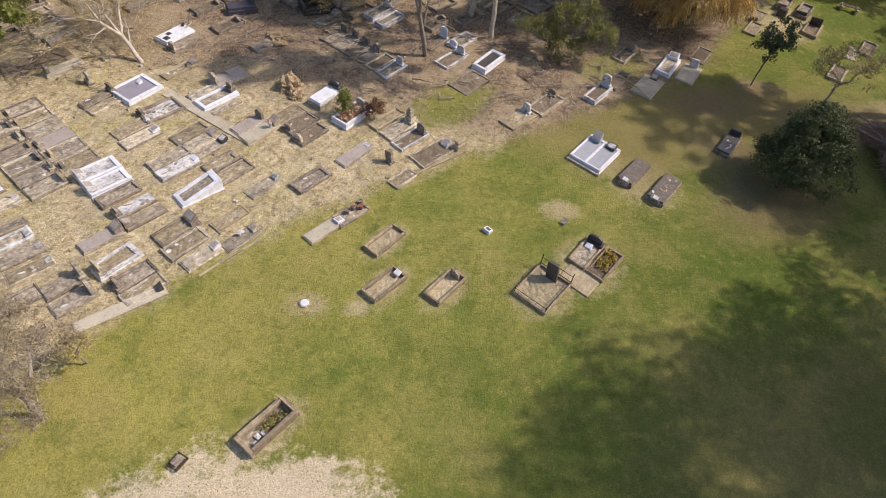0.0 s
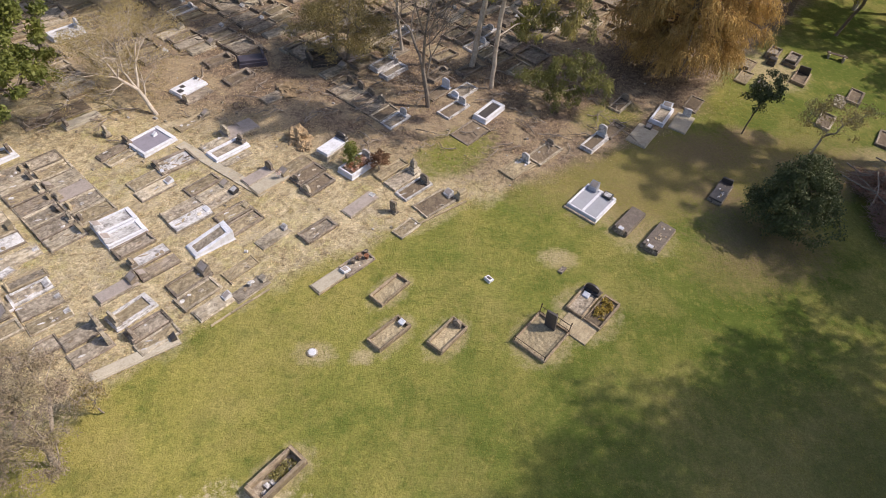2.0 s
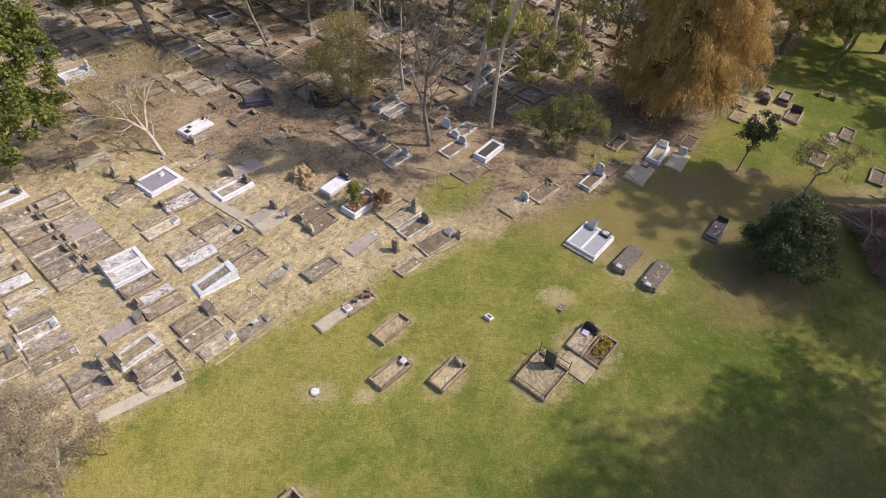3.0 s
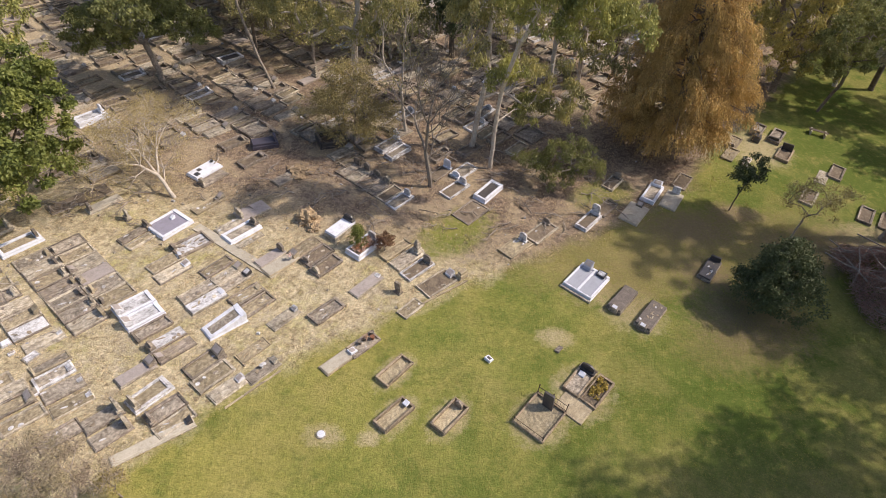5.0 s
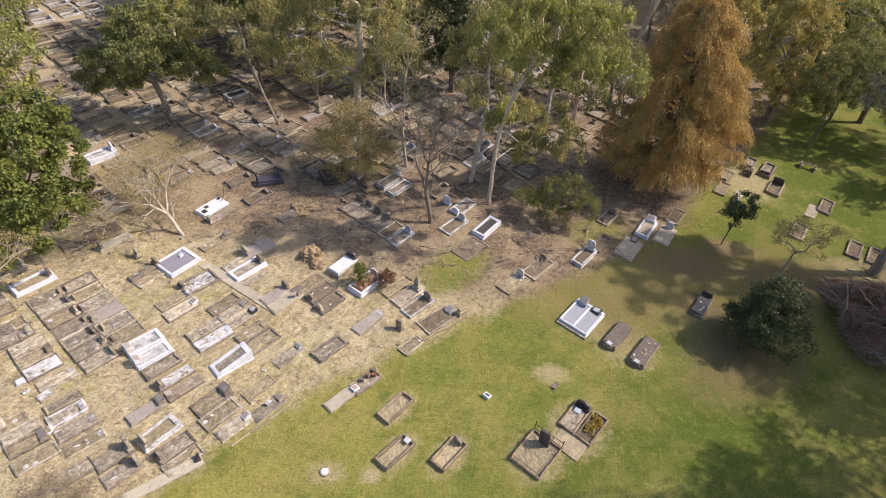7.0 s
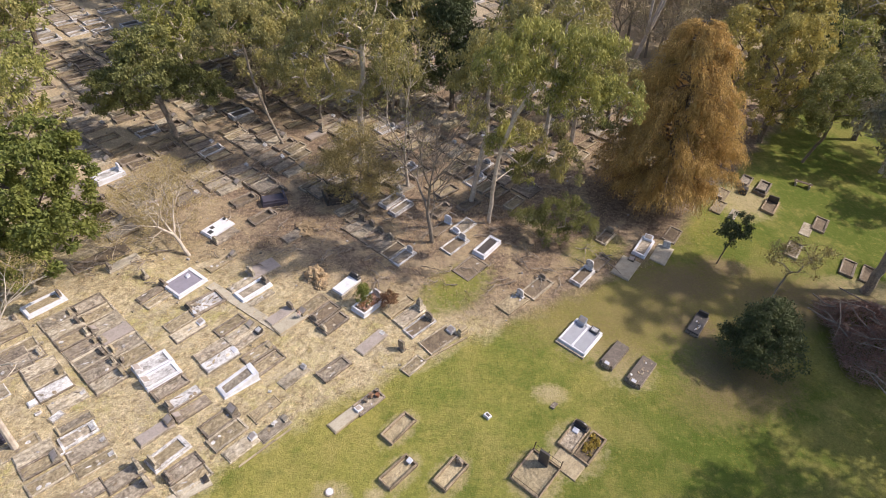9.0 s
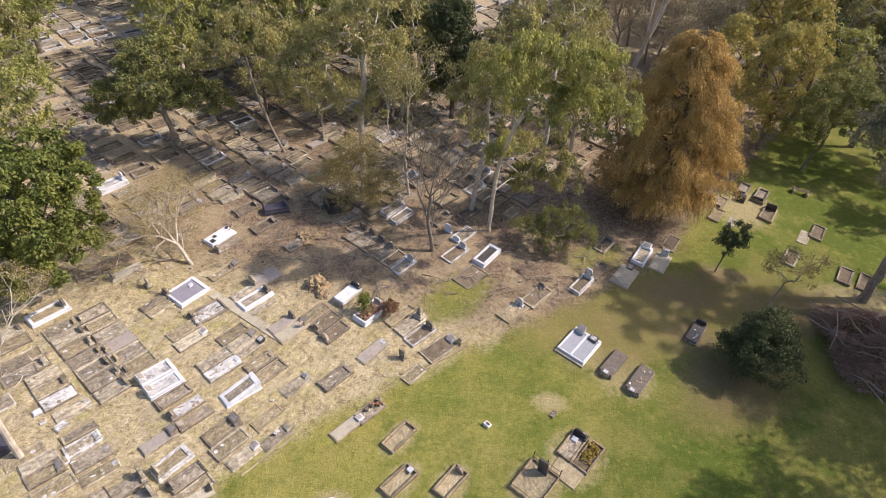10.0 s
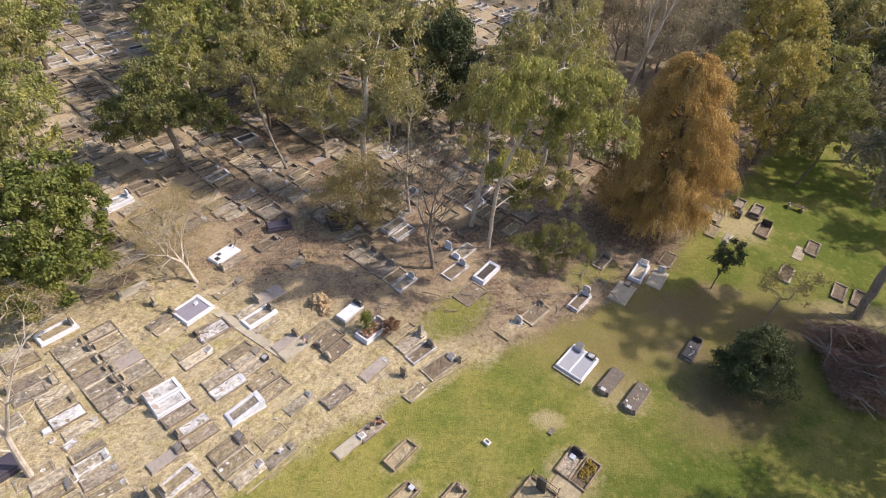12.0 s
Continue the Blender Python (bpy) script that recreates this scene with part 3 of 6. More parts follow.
# ---- graves ----
def headstone(root, x, y, z, kind, material, h=0.8, w=0.65, face=1, lean=0.0, label=""):
    """face: +1 when it faces along +x."""
    m = Matrix.Translation((x, y, z)) @ UPRIGHT[0] @ pose(0, 0, 0, 0, lean, 0 if face > 0 else 180)
    bm = bmesh.new()
    if kind == "tablet":
        block(bm, -0.16, -w * 0.6, -0.05, 0.16, w * 0.6, 0.16, 0.02)
        bmesh.ops.transform(bm, matrix=m, verts=bm.verts)
        base = part("plinth", bm, material, root)
        n = 8
        arc = [(-w / 2, 0.14)] + [(-w / 2 * math.cos(math.pi * i / n), h - w * 0.28 + w * 0.28 * math.sin(math.pi * i / n)) for i in range(n + 1)] + [(w / 2, 0.14)]
        return part("headstone", prism(bmesh.new(), arc, -0.06, 0.06, m), material, root, label)
    if kind == "square":
        arc = [(-w / 2, -0.05), (-w / 2, h - 0.04), (-w / 2 + 0.05, h), (w / 2 - 0.05, h), (w / 2, h - 0.04), (w / 2, -0.05)]
        return part("headstone", prism(bmesh.new(), arc, -0.07, 0.07, m), material, root, label)
    if kind == "gable":
        arc = [(-w / 2, -0.05), (-w / 2, h * 0.72), (0, h), (w / 2, h * 0.72), (w / 2, -0.05)]
        return part("headstone", prism(bmesh.new(), arc, -0.08, 0.08, m), material, root, label)
    if kind == "desk":
        bm = block(bm, -0.22, -w / 2, -0.03, 0.22, w / 2, h, 0.015, top=(h, h * 0.45))
        bmesh.ops.transform(bm, matrix=m, verts=bm.verts)
        ob = part("headstone", bm, material, root, label)
        bm = bmesh.new()
        block(bm, -0.15, -w * 0.38, h * 0.3, 0.15, w * 0.38, h, 0.005, top=(h * 0.935 + 0.012, h * 0.55 + 0.012))
        bmesh.ops.transform(bm, matrix=m, verts=bm.verts)
        part("inscription_plate", bm, M_DIRTYW if material in (M_DARK, M_SLATE) else M_PINK, ob)
        return ob
    if kind == "cross":
        t = 0.08
        arc = [(-t, 0.2), (-t, h * 0.55), (-w / 2, h * 0.55), (-w / 2, h * 0.55 + 2 * t), (-t, h * 0.55 + 2 * t), (-t, h), (t, h), (t, h * 0.55 + 2 * t), (w / 2, h * 0.55 + 2 * t), (w / 2, h * 0.55), (t, h * 0.55), (t, 0.2)]
        part("plinth", block(bm, -0.18, -0.26, -0.05, 0.18, 0.26, 0.22, 0.03), material, root).matrix_basis = m
        return part("headstone", prism(bmesh.new(), arc, -0.06, 0.06, m), material, root, label)
    if kind == "stele":
        block(bm, -0.3, -0.34, -0.05, 0.3, 0.34, 0.2, 0.03)
        block(bm, -0.22, -0.26, 0.2, 0.22, 0.26, 0.4, 0.03)
        part("plinth", bm, material, root).matrix_basis = m
        bm = block(bmesh.new(), -0.14, -0.18, 0.4, 0.14, 0.18, h, 0.05)
        ring(bm, [(0.1, h), (0.14, h + 0.07), (0.1, h + 0.15), (0.03, h + 0.2)], 8)
        ob = part("headstone", bm, material, root, label)
        ob.matrix_basis = m
        return ob
    # small tilted tablet
    bm = block(bm, -0.14, -w / 2, -0.02, 0.14, w / 2, h, 0.012, top=(h, h * 0.5))
    bmesh.ops.transform(bm, matrix=m, verts=bm.verts)
    return part("tablet", bm, material, root, label)


UPRIGHT = [Matrix()]


def grave_root(name, x, y, ang, label, group="", category="grave"):
    m = Matrix.Translation((x, y, gz(x, y))) @ LEVEL @ pose(0, 0, 0, 0, 0, ang)
    r = m.to_3x3()
    UPRIGHT[0] = (r.inverted() @ pose(0, 0, 0, 0, 0, ang).to_3x3()).to_4x4()
    return empty(name, m, label, category, group)


def kerbs(root, L, W, h, t, material, wob=0.028, lip=0.0):
    a, c = L / 2, W / 2
    z0 = -0.12
    for x0, y0, x1, y1 in ((-a, -c, -a + t, c), (a - t, -c, a, c), (-a + t + 0.004, -c, a - t - 0.004, -c + t), (-a + t + 0.004, c - t, a - t - 0.004, c)):
        part("kerb_stone", blk(x0, y0, z0, x1, y1, h + random.uniform(-0.012, 0.012), 0.018, wob), material, root)


FLAKES = []


def flake_shapes():
    """A dozen thin broken pieces of stone with uneven outlines."""
    rng = random.Random(21)
    for k in range(12):
        n = rng.randint(5, 8)
        ra, rb = rng.uniform(0.08, 0.26), rng.uniform(0.05, 0.14)
        pts = [(ra * math.cos(6.283 * i / n) * rng.uniform(0.6, 1.2), rb * math.sin(6.283 * i / n) * rng.uniform(0.6, 1.2)) for i in range(n)]
        bm = bmesh.new()
        lo = [bm.verts.new((x, y, -0.02)) for x, y in pts]
        hi = [bm.verts.new((x * 0.92, y * 0.92, rng.uniform(0.015, 0.035))) for x, y in pts]
        for i in range(n):
            bm.faces.new((lo[i], lo[(i + 1) % n], hi[(i + 1) % n], hi[i]))
        bm.faces.new(hi)
        for mt in (M_DIRTYW, M_CONC, M_OLD, M_BROWN):
            me = bpy.data.meshes.new("stone_flake")
            bm.to_mesh(me)
            me.materials.append(mt)
            FLAKES.append(me)
        bm.free()


flake_shapes()
FLAKE_RNG = random.Random(22)


def flakes(root, L, W, z, n):
    """Broken pieces lying along a grave."""
    for _ in range(n):
        m = pose(FLAKE_RNG.uniform(-L * 0.4, L * 0.4), FLAKE_RNG.uniform(-W * 0.32, W * 0.32), z, FLAKE_RNG.uniform(-5, 5), FLAKE_RNG.uniform(-5, 5), FLAKE_RNG.gauss(0, 25))
        put("stone_flake", FLAKE_RNG.choice(FLAKES), root, "", m)


def kerb_grave(x, y, ang, L, W, material=M_CONC, fill=M_INFILL, h=0.2, t=0.13, head="", hm=None, hh=0.7, hw=0.6, end=1, label="weathered concrete kerb grave filled with dry grass", dome=0.03, group="graves", lean=0.0, at=0.0, depth=0.35):
    if group == "graves":
        h, hh = h * 0.56, hh * 0.85
    r = grave_root("kerb_grave", x, y, ang, label, group)
    kerbs(r, L, W, h, t, material)
    part("filling", bed(-L / 2 + t * 0.5, -W / 2 + t * 0.5, L / 2 - t * 0.5, W / 2 - t * 0.5, h * depth, 0.02, dome=dome), fill, r)
    if group == "graves" and 0 < y < 36:
        flakes(r, L, W, h * depth + dome * 0.5, FLAKE_RNG.choice((2, 3, 5, 6)))
    if head:
        headstone(r, end * (L / 2 - 0.22), at, h * 0.8 if head in ("small", "desk") else 0.0, head, hm or material, hh, hw, -end, lean)
    return r


def slab_grave(x, y, ang, L, W, base=M_CONC, top=M_CONC, h=0.32, head="", hm=None, hh=0.7, hw=0.6, end=1, label="weathered concrete slab grave", group="graves", lean=0.0, inset=0.06, at=0.0):
    if group == "graves" and h < 0.4:
        h, hh = h * 0.6, hh * 0.85
    r = grave_root("slab_grave", x, y, ang, label, group)
    part("base", blk(-L / 2, -W / 2, -0.12, L / 2, W / 2, h * 0.6, 0.025, 0.006), base, r)
    part("ledger_slab", blk(-L / 2 + inset, -W / 2 + inset, h * 0.6 + 0.002, L / 2 - inset, W / 2 - inset, h, 0.02, 0.006), top, r)
    if group == "graves" and 0 < y < 36 and L > 1.5 and top in (M_CONC, M_OLD, M_GRIT, M_INFILL, M_DIRTYW):
        flakes(r, L, W, h, FLAKE_RNG.choice((1, 3, 4)))
    if head:
        headstone(r, end * (L / 2 - 0.2), at, h, head, hm or base, hh, hw, -end, lean)
    return r


def frame_grave(x, y, ang, L, W, frame_m, panel_m, h=0.3, t=0.2, cross=0, label="white painted grave with a grey panel", slope=0.0, head="", hm=None, hh=0.5, hw=0.5, end=1, at=0.0, group="graves"):
    """A raised surround with a sunk panel; slope lifts its head end; cross adds a middle rib."""
    r = grave_root("framed_grave", x, y, ang, label, group)
    a, c = L / 2, W / 2
    zt = lambda u: h + slope * (u + a) / L
    part("plinth", blk(-a - 0.04, -c - 0.04, -0.12, a + 0.04, c + 0.04, 0.07, 0.015), frame_m, r)
    for x0, y0, x1, y1 in ((-a, -c, -a + t, c), (a - t * 1.6, -c, a, c), (-a + t + 0.003, -c, a - t * 1.6 - 0.003, -c + t), (-a + t + 0.003, c - t, a - t * 1.6 - 0.003, c)):
        part("surround", blk(x0, y0, 0.0, x1, y1, h, 0.018, 0.003, top=(zt(x0), zt(x1))), frame_m, r)
    ribs = [-c + t + (W - 2 * t) * (i + 1) / (cross + 1) for i in range(cross)]
    for yy in ribs:
        part("rib", blk(-a + t + 0.003, yy - t * 0.6, 0.0, a - t * 1.6 - 0.003, yy + t * 0.6, h, 0.018, 0.003, top=(zt(-a + t), zt(a - t * 1.6))), frame_m, r)
    ys = [-c + t] + ribs + [c - t]
    for y0, y1 in zip(ys, ys[1:]):
        g0, g1 = (t * 0.6 if y0 in ribs else 0) + 0.004, (t * 0.6 if y1 in ribs else 0) + 0.004
        x0, x1 = -a + t + 0.004, a - t * 1.6 - 0.004
        part("panel", blk(x0, y0 + g0, 0.0, x1, y1 - g1, h - 0.07, 0.01, 0.002, top=(zt(x0) - 0.07, zt(x1) - 0.07)), panel_m, r)
    if head:
        headstone(r, end * (L / 2 - 0.2), at, h + slope, head, hm or frame_m, hh, hw, -end)
    return r


def scatter_on(x, y, ang, u, v, z=0.0):
    """A place on a grave, given along and across it."""
    c, s = math.cos(radians(ang)), math.sin(radians(ang))
    px, py = x + u * c - v * s, y + u * s + v * c
    return px, py, gz(px, py) + z


def pot(p, material=M_TERRA, r=0.09, h=0.2, petals=None, label="small pot on a grave"):
    root = empty("flower_pot", pose(*p), label, "pot", "pots on graves")
    part("pot", ring(bmesh.new(), [(r * 0.7, 0), (r, h * 0.85), (r * 1.12, h * 0.86), (r * 1.1, h), (r * 0.85, h), (r * 0.8, h * 0.9)], 10), material, root)
    if petals:
        rng = np.random.default_rng(int(abs(p[0] * 100)) + 7)
        put("posy", quads("posy", leaves([(0, 0, h + 0.1)], (r * 1.7, r * 1.7, 0.13), 60, (0.07, 0.05), 0.1, rng), petals), root)["kind"] = "stuff"
    return root


# ---- lawn graves ----
def lawn_graves():
    kerb_grave(-2.89, 21.1, 51, 2.15, 0.92, M_BROWN, M_DRYFILL, 0.2, 0.1, label="open brown kerb grave with bare dry filling on the lawn", group="lawn graves", depth=0.1)
    kerb_grave(-2.76, 18.35, 48, 2.15, 0.92, M_BROWN, M_DRYFILL, 0.26, 0.1, "small", M_WHITE, 0.14, 0.3, label="brown kerb grave with grit and a small white tablet", group="lawn graves", depth=0.1)
    kerb_grave(0.07, 18.45, 51, 2.12, 0.95, M_BROWN, M_DRYFILL, 0.26, 0.1, "gable", M_OLD, 0.55, 0.42, label="brown kerb grave with a small dark headstone on the lawn", group="lawn graves", depth=0.1)
    r = kerb_grave(-6.85, 11.05, 51, 2.4, 1.0, M_BROWN, M_GRIT, 0.42, 0.16, label="deep brown kerb grave with rubble and weeds inside", group="lawn graves", dome=-0.05, depth=0.1)
    rng = np.random.default_rng(3)
    c = np.stack((rng.uniform(-0.2, 0.9, 26), rng.uniform(-0.25, 0.25, 26), rng.uniform(0.05, 0.2, 26)), axis=1)
    put("weed_patch", quads("weed_patch", leaves(c, (0.14, 0.14, 0.08), 26, (0.09, 0.05), 0.0, rng), L_GUM), r, "green weeds")["kind"] = "stuff"
    for u in (-0.85, -0.6, -0.35, 0.5):
        part("broken_stone", blk(u, -0.2 + 0.1 * math.sin(u * 9), 0.0, u + 0.2, 0.05 + 0.1 * math.sin(u * 9), 0.12, 0.03, 0.02), M_DIRTYW, r)
    # granite pair with slanting fronts
    for x, y, ang, L, W, lab in ((11.09, 27.6, 50, 2.45, 1.0, "dark granite slab grave with a plain polished top"), (12.6, 26.35, 51, 2.6, 1.1, "dark slab grave with a weathered streaked top")):
        r = slab_grave(x, y, ang, L, W, M_OLD, M_DULL, 0.34, label=lab, group="lawn graves", inset=0.05)
        bm = blk(-L / 2 - 0.1, -0.28, 0.0, -L / 2 + 0.22, 0.28, 0.5, 0.02, top=(0.38, 0.46))
        part("headstone", bm, M_OLD, r)
        part("inscription_plate", blk(-L / 2 - 0.06, -0.16, 0.2, -L / 2 + 0.14, 0.16, 0.46, 0.01, top=(0.4, 0.46)), M_WHITE, r, "small white plate")
        if x > 12:
            flakes(r, L, W, 0.34, 12)
    r = slab_grave(17.85, 31.0, 53, 2.4, 0.95, M_OLD, M_DARK, 0.3, "square", M_DARK, 0.35, 0.7, label="dark slab grave with low headstone in tree shade", group="lawn graves")
    flakes(r, 2.0, 0.8, 0.3, 9)
    # wide pale grave
    r = frame_grave(9.0, 29.0, 51, 2.6, 2.05, M_WHITE, M_BLUEG, 0.3, 0.12, 1, "wide white double grave with pale blue-grey panels", group="lawn graves")
    headstone(r, 1.05, 0.5, 0.3, "desk", M_BLUEG, 0.5, 0.55, -1)
    headstone(r, 1.05, -0.5, 0.3, "desk", M_SLATE, 0.2, 0.6, -1)
    part("step", blk(-1.5, -1.1, -0.1, -1.34, 1.1, 0.12, 0.02), M_CONC, r)


lawn_graves()


def railed_grave(x, y, ang, L, W):
    r = grave_root("railed_grave", x, y, ang, "double grave inside low rusted iron railings with dark headstone", "lawn graves")
    kerbs(r, L, W, 0.2, 0.1, M_BROWN)
    part("filling", bed(-L / 2 + 0.06, -W / 2 + 0.06, L / 2 - 0.06, W / 2 - 0.06, 0.08, 0.025, 14, 10), M_DRYFILL, r)
    a, c = L / 2 - 0.06, W / 2 - 0.06
    for px, py in ((-a, -c), (a, -c), (a, c), (-a, c), (a, 0)):
        k = 0.95 if px > 0 else 0.5
        part("post", ring(bmesh.new(), [(0.025, 0.1), (0.025, k - 0.12), (0.045, k - 0.1), (0.03, k - 0.03), (0.005, k)], 6, px, py), M_IRON, r)
    for z, x0, y0, x1, y1 in ((0.4, -a, -c, a, -c), (0.4, -a, c, a, c), (0.3, a, -c, a, c), (0.7, a, -c, a, c), (0.4, -a, -c, -a, c)):
        part("rail", blk(min(x0, x1) - 0.01, min(y0, y1) - 0.01, z - 0.015, max(x0, x1) + 0.01, max(y0, y1) + 0.01, z + 0.015, 0.004), M_IRON, r)
    for side in range(4):
        n = 12 if side < 2 else 9
        for i in range(1, n):
            f = -1 + 2 * i / n
            px, py = (f * a, (-c, c)[side]) if side < 2 else ((-a, a)[side - 2], f * c)
            part("bar", ring(bmesh.new(), [(0.007, 0.1), (0.007, 0.76 if side == 3 else 0.42), (0.001, 0.82 if side == 3 else 0.46)], 4, px, py), M_IRON, r)
    headstone(r, a - 0.35, 0.0, 0.1, "square", M_DARK, 1.15, 0.6, -1)
    return r


railed_grave(4.8, 18.75, 51, 2.4, 1.9)


def flower_grave():
    p = grave_root("concrete_apron", 6.95, 19.75, 50, "cracked pale concrete apron between two graves", category="paving")
    part("slab", blk(-1.0, -0.85, -0.1, 1.15, 0.85, 0.05, 0.02, 0.02), M_SAND, p)
    r = kerb_grave(7.36, 21.25, 51, 2.3, 1.0, M_BROWN, M_GRIT, 0.2, 0.1, label="kerb grave of pale grit with a dark headstone", group="lawn graves")
    headstone(r, 0.8, 0.0, 0.1, "tablet", M_DARK, 0.6, 0.8, -1)
    headstone(r, 0.35, 0.1, 0.1, "small", M_WHITE, 0.2, 0.36, -1)
    r = kerb_grave(8.2, 20.55, 50, 2.25, 0.98, M_BROWN, M_LITTER, 0.2, 0.1, label="kerb grave planted with bright yellow flowers", group="lawn graves")
    rng = np.random.default_rng(5)
    c = np.stack((rng.uniform(-0.5, 0.9, 40), rng.uniform(-0.33, 0.33, 40), rng.uniform(0.08, 0.26, 40)), axis=1)
    put("flower_bed", quads("flower_bed", leaves(c, (0.12, 0.12, 0.1), 34, (0.09, 0.06), 0.0, rng), L_FLOWER), r, "yellow and green bedding flowers")["kind"] = "stuff"


flower_grave()


def plaque(x, y, ang, w, d, h, material, label, inner=None):
    r = grave_root("lawn_plaque", x, y, ang, label, "lawn plaques", "plaque")
    part("base", blk(-d / 2, -w / 2, -0.06, d / 2, w / 2, h, 0.015, 0.004, top=(h, h * 0.6)), material, r)
    if inner:
        part("plate", blk(-d * 0.25, -w * 0.32, 0.0, d * 0.28, w * 0.32, h, 0.004, top=(h * 0.9 + 0.012, h * 0.68 + 0.012)), inner, r)


plaque(2.32, 22.3, 45, 0.42, 0.36, 0.22, M_WHITE, "small white tablet standing in the grass", M_DARK)
plaque(6.45, 23.35, 140, 0.5, 0.28, 0.16, M_OLD, "small dark stone marker in the grass")


def cover():
    x, y = -6.28, 17.07
    r = empty("well_cover", Matrix.Translation((x, y, gz(x, y))) @ LEVEL, "round white concrete cover flush in the lawn", "cover")
    part("ring", ring(bmesh.new(), [(0.26, -0.1), (0.26, 0.02), (0.24, 0.035), (0.2, 0.035)], 20), M_CONC, r)
    part("lid", ring(bmesh.new(), [(0.195, -0.05), (0.195, 0.05), (0.17, 0.065)], 20), M_WHITE, r)


cover()


def marker_frame(x, y, ang):
    """A low toppled frame of bars lying on the sand."""
    r = grave_root("metal_stand", x, y, ang, "small rusted metal stand on the sandy patch", category="stand")
    for yy in (-0.2, 0.2):
        part("runner", blk(-0.3, yy - 0.02, -0.02, 0.3, yy + 0.02, 0.14, 0.005), M_IRON, r)
    for xx in (-0.28, 0.0, 0.28):
        part("cross_bar", blk(xx - 0.02, -0.26, 0.14, xx + 0.02, 0.26, 0.18, 0.005), M_IRON, r)
    part("plate", blk(-0.2, -0.16, 0.18, 0.2, 0.16, 0.22, 0.005), M_OLD, r)


marker_frame(-9.85, 9.55, 60)


# ---- graves of the dry ground ----
def dry_graves():
    K, S, Fr = kerb_grave, slab_grave, frame_grave
    # white and lilac double grave
    r = Fr(-17.95, 31.4, 55, 2.3, 1.75, M_WHITE, M_LILAC, 0.25, 0.16, 0, "white double grave with lilac-grey terrazzo slab")
    headstone(r, 0.45, 0.25, 0.18, "small", M_WHITE, 0.2, 0.24, -1)
    S(-19.75, 30.3, 55, 2.2, 0.6, M_OLD, M_OLD, 0.28, "tablet", M_OLD, 0.6, 0.5, label="old dark slab grave with leaning headstone", lean=6)
    K(-19.1, 29.85, 55, 2.2, 0.6, M_CONC, M_INFILL, 0.16, 0.1, label="narrow low kerb grave overgrown with dry grass")
    r = S(-17.35, 37.4, 57, 2.3, 1.15, M_WHITE, M_WHITE, 0.39, label="white slab grave with small black plates")
    part("inscription_plate", blk(-0.95, -0.32, 0.236, -0.6, 0.05, 0.27, 0.006), M_SLATE, r, "black plate")
    part("inscription_plate", blk(-0.5, 0.02, 0.236, -0.2, 0.3, 0.27, 0.006), M_DARK, r, "dark grey plate")
    S(-16.6, 36.6, 57, 2.2, 0.85, M_OLD, M_OLD, 0.25, "gable", M_CONC, 0.5, 0.5, -1, "low dark slab grave with a stub of headstone")
    K(-16.1, 33.75, 54, 2.4, 0.75, M_SAND, M_INFILL, 0.2, 0.13, label="sandstone kerb grave with dry filling", head="desk", hm=M_CONC, hh=0.4, hw=0.4)
    S(-14.2, 31.85, 50, 2.2, 0.65, M_CONC, M_CONC, 0.22, label="low grey slab grave beside the path")
    Fr(-13.35, 31.25, 50, 2.4, 1.05, M_WHITE, M_GRIT, 0.22, 0.2, 0, "white kerb grave with dark gravel panel", head="tablet", hm=M_OLD, hh=0.5, hw=0.5)
    S(-12.7, 30.55, 50, 2.0, 0.5, M_CONC, M_CONC, 0.16, label="low sunken slab beside a white grave")
    S(-13.15, 33.4, 46, 2.3, 1.25, M_CONC, M_PINK, 0.24, "gable", M_CONC, 0.75, 0.8, -1, "pale slab grave with a stout headstone")
    K(-17.15, 28.05, 50, 2.2, 0.9, M_CONC, M_INFILL, 0.14, 0.1, "small", M_WHITE, 0.16, 0.3, label="low kerb grave with white tablet and dry grass")
    S(-16.5, 27.25, 50, 2.2, 0.95, M_OLD, M_CONC, 0.2, "desk", M_WHITE, 0.22, 0.45, label="cracked slab grave with a white tablet", end=1)
    r = K(-16.1, 29.7, 47, 2.3, 1.35, M_OLD, M_DIRTYW, 0.3, 0.14, "gable", M_OLD, 0.6, 0.5, -1, "dark kerb grave with broken pale slabs and headstones", lean=-8, at=0.35)
    flakes(r, 2.1, 1.3, 0.11, 16)
    K(-14.6, 25.85, 48, 2.3, 0.85, M_CONC, M_GRIT, 0.22, 0.1, label="kerb grave with pale gravel")
    S(-13.95, 25.15, 48, 2.35, 0.95, M_CONC, M_DIRTYW, 0.26, "small", M_WHITE, 0.12, 0.45, label="slab grave with pale streaked marble top")
    Fr(-12.5, 23.5, 43, 2.25, 1.0, M_WHITE, M_GRIT, 0.14, 0.2, 0, "white painted grave rising to its head end", slope=0.55)
    K(-14.08, 27.95, 52, 2.1, 0.85, M_OLD, M_INFILL, 0.2, 0.11, label="narrow kerb grave with dry grass")
    S(-13.35, 27.35, 51, 2.1, 0.7, M_CONC, M_CONC, 0.25, "desk", M_CONC, 0.3, 0.5, label="grey slab grave with a sloping tablet")
    K(-12.7, 26.9, 51, 2.1, 0.75, M_CONC, M_GRIT, 0.24, 0.1, "desk", M_DARK, 0.3, 0.45, label="kerb grave with grit and sloping tablet")
    K(-11.85, 25.85, 49, 2.1, 0.85, M_OLD, M_INFILL, 0.22, 0.12, label="open kerb grave with dry grass", head="small", hm=M_SAND, hh=0.15, hw=0.4)
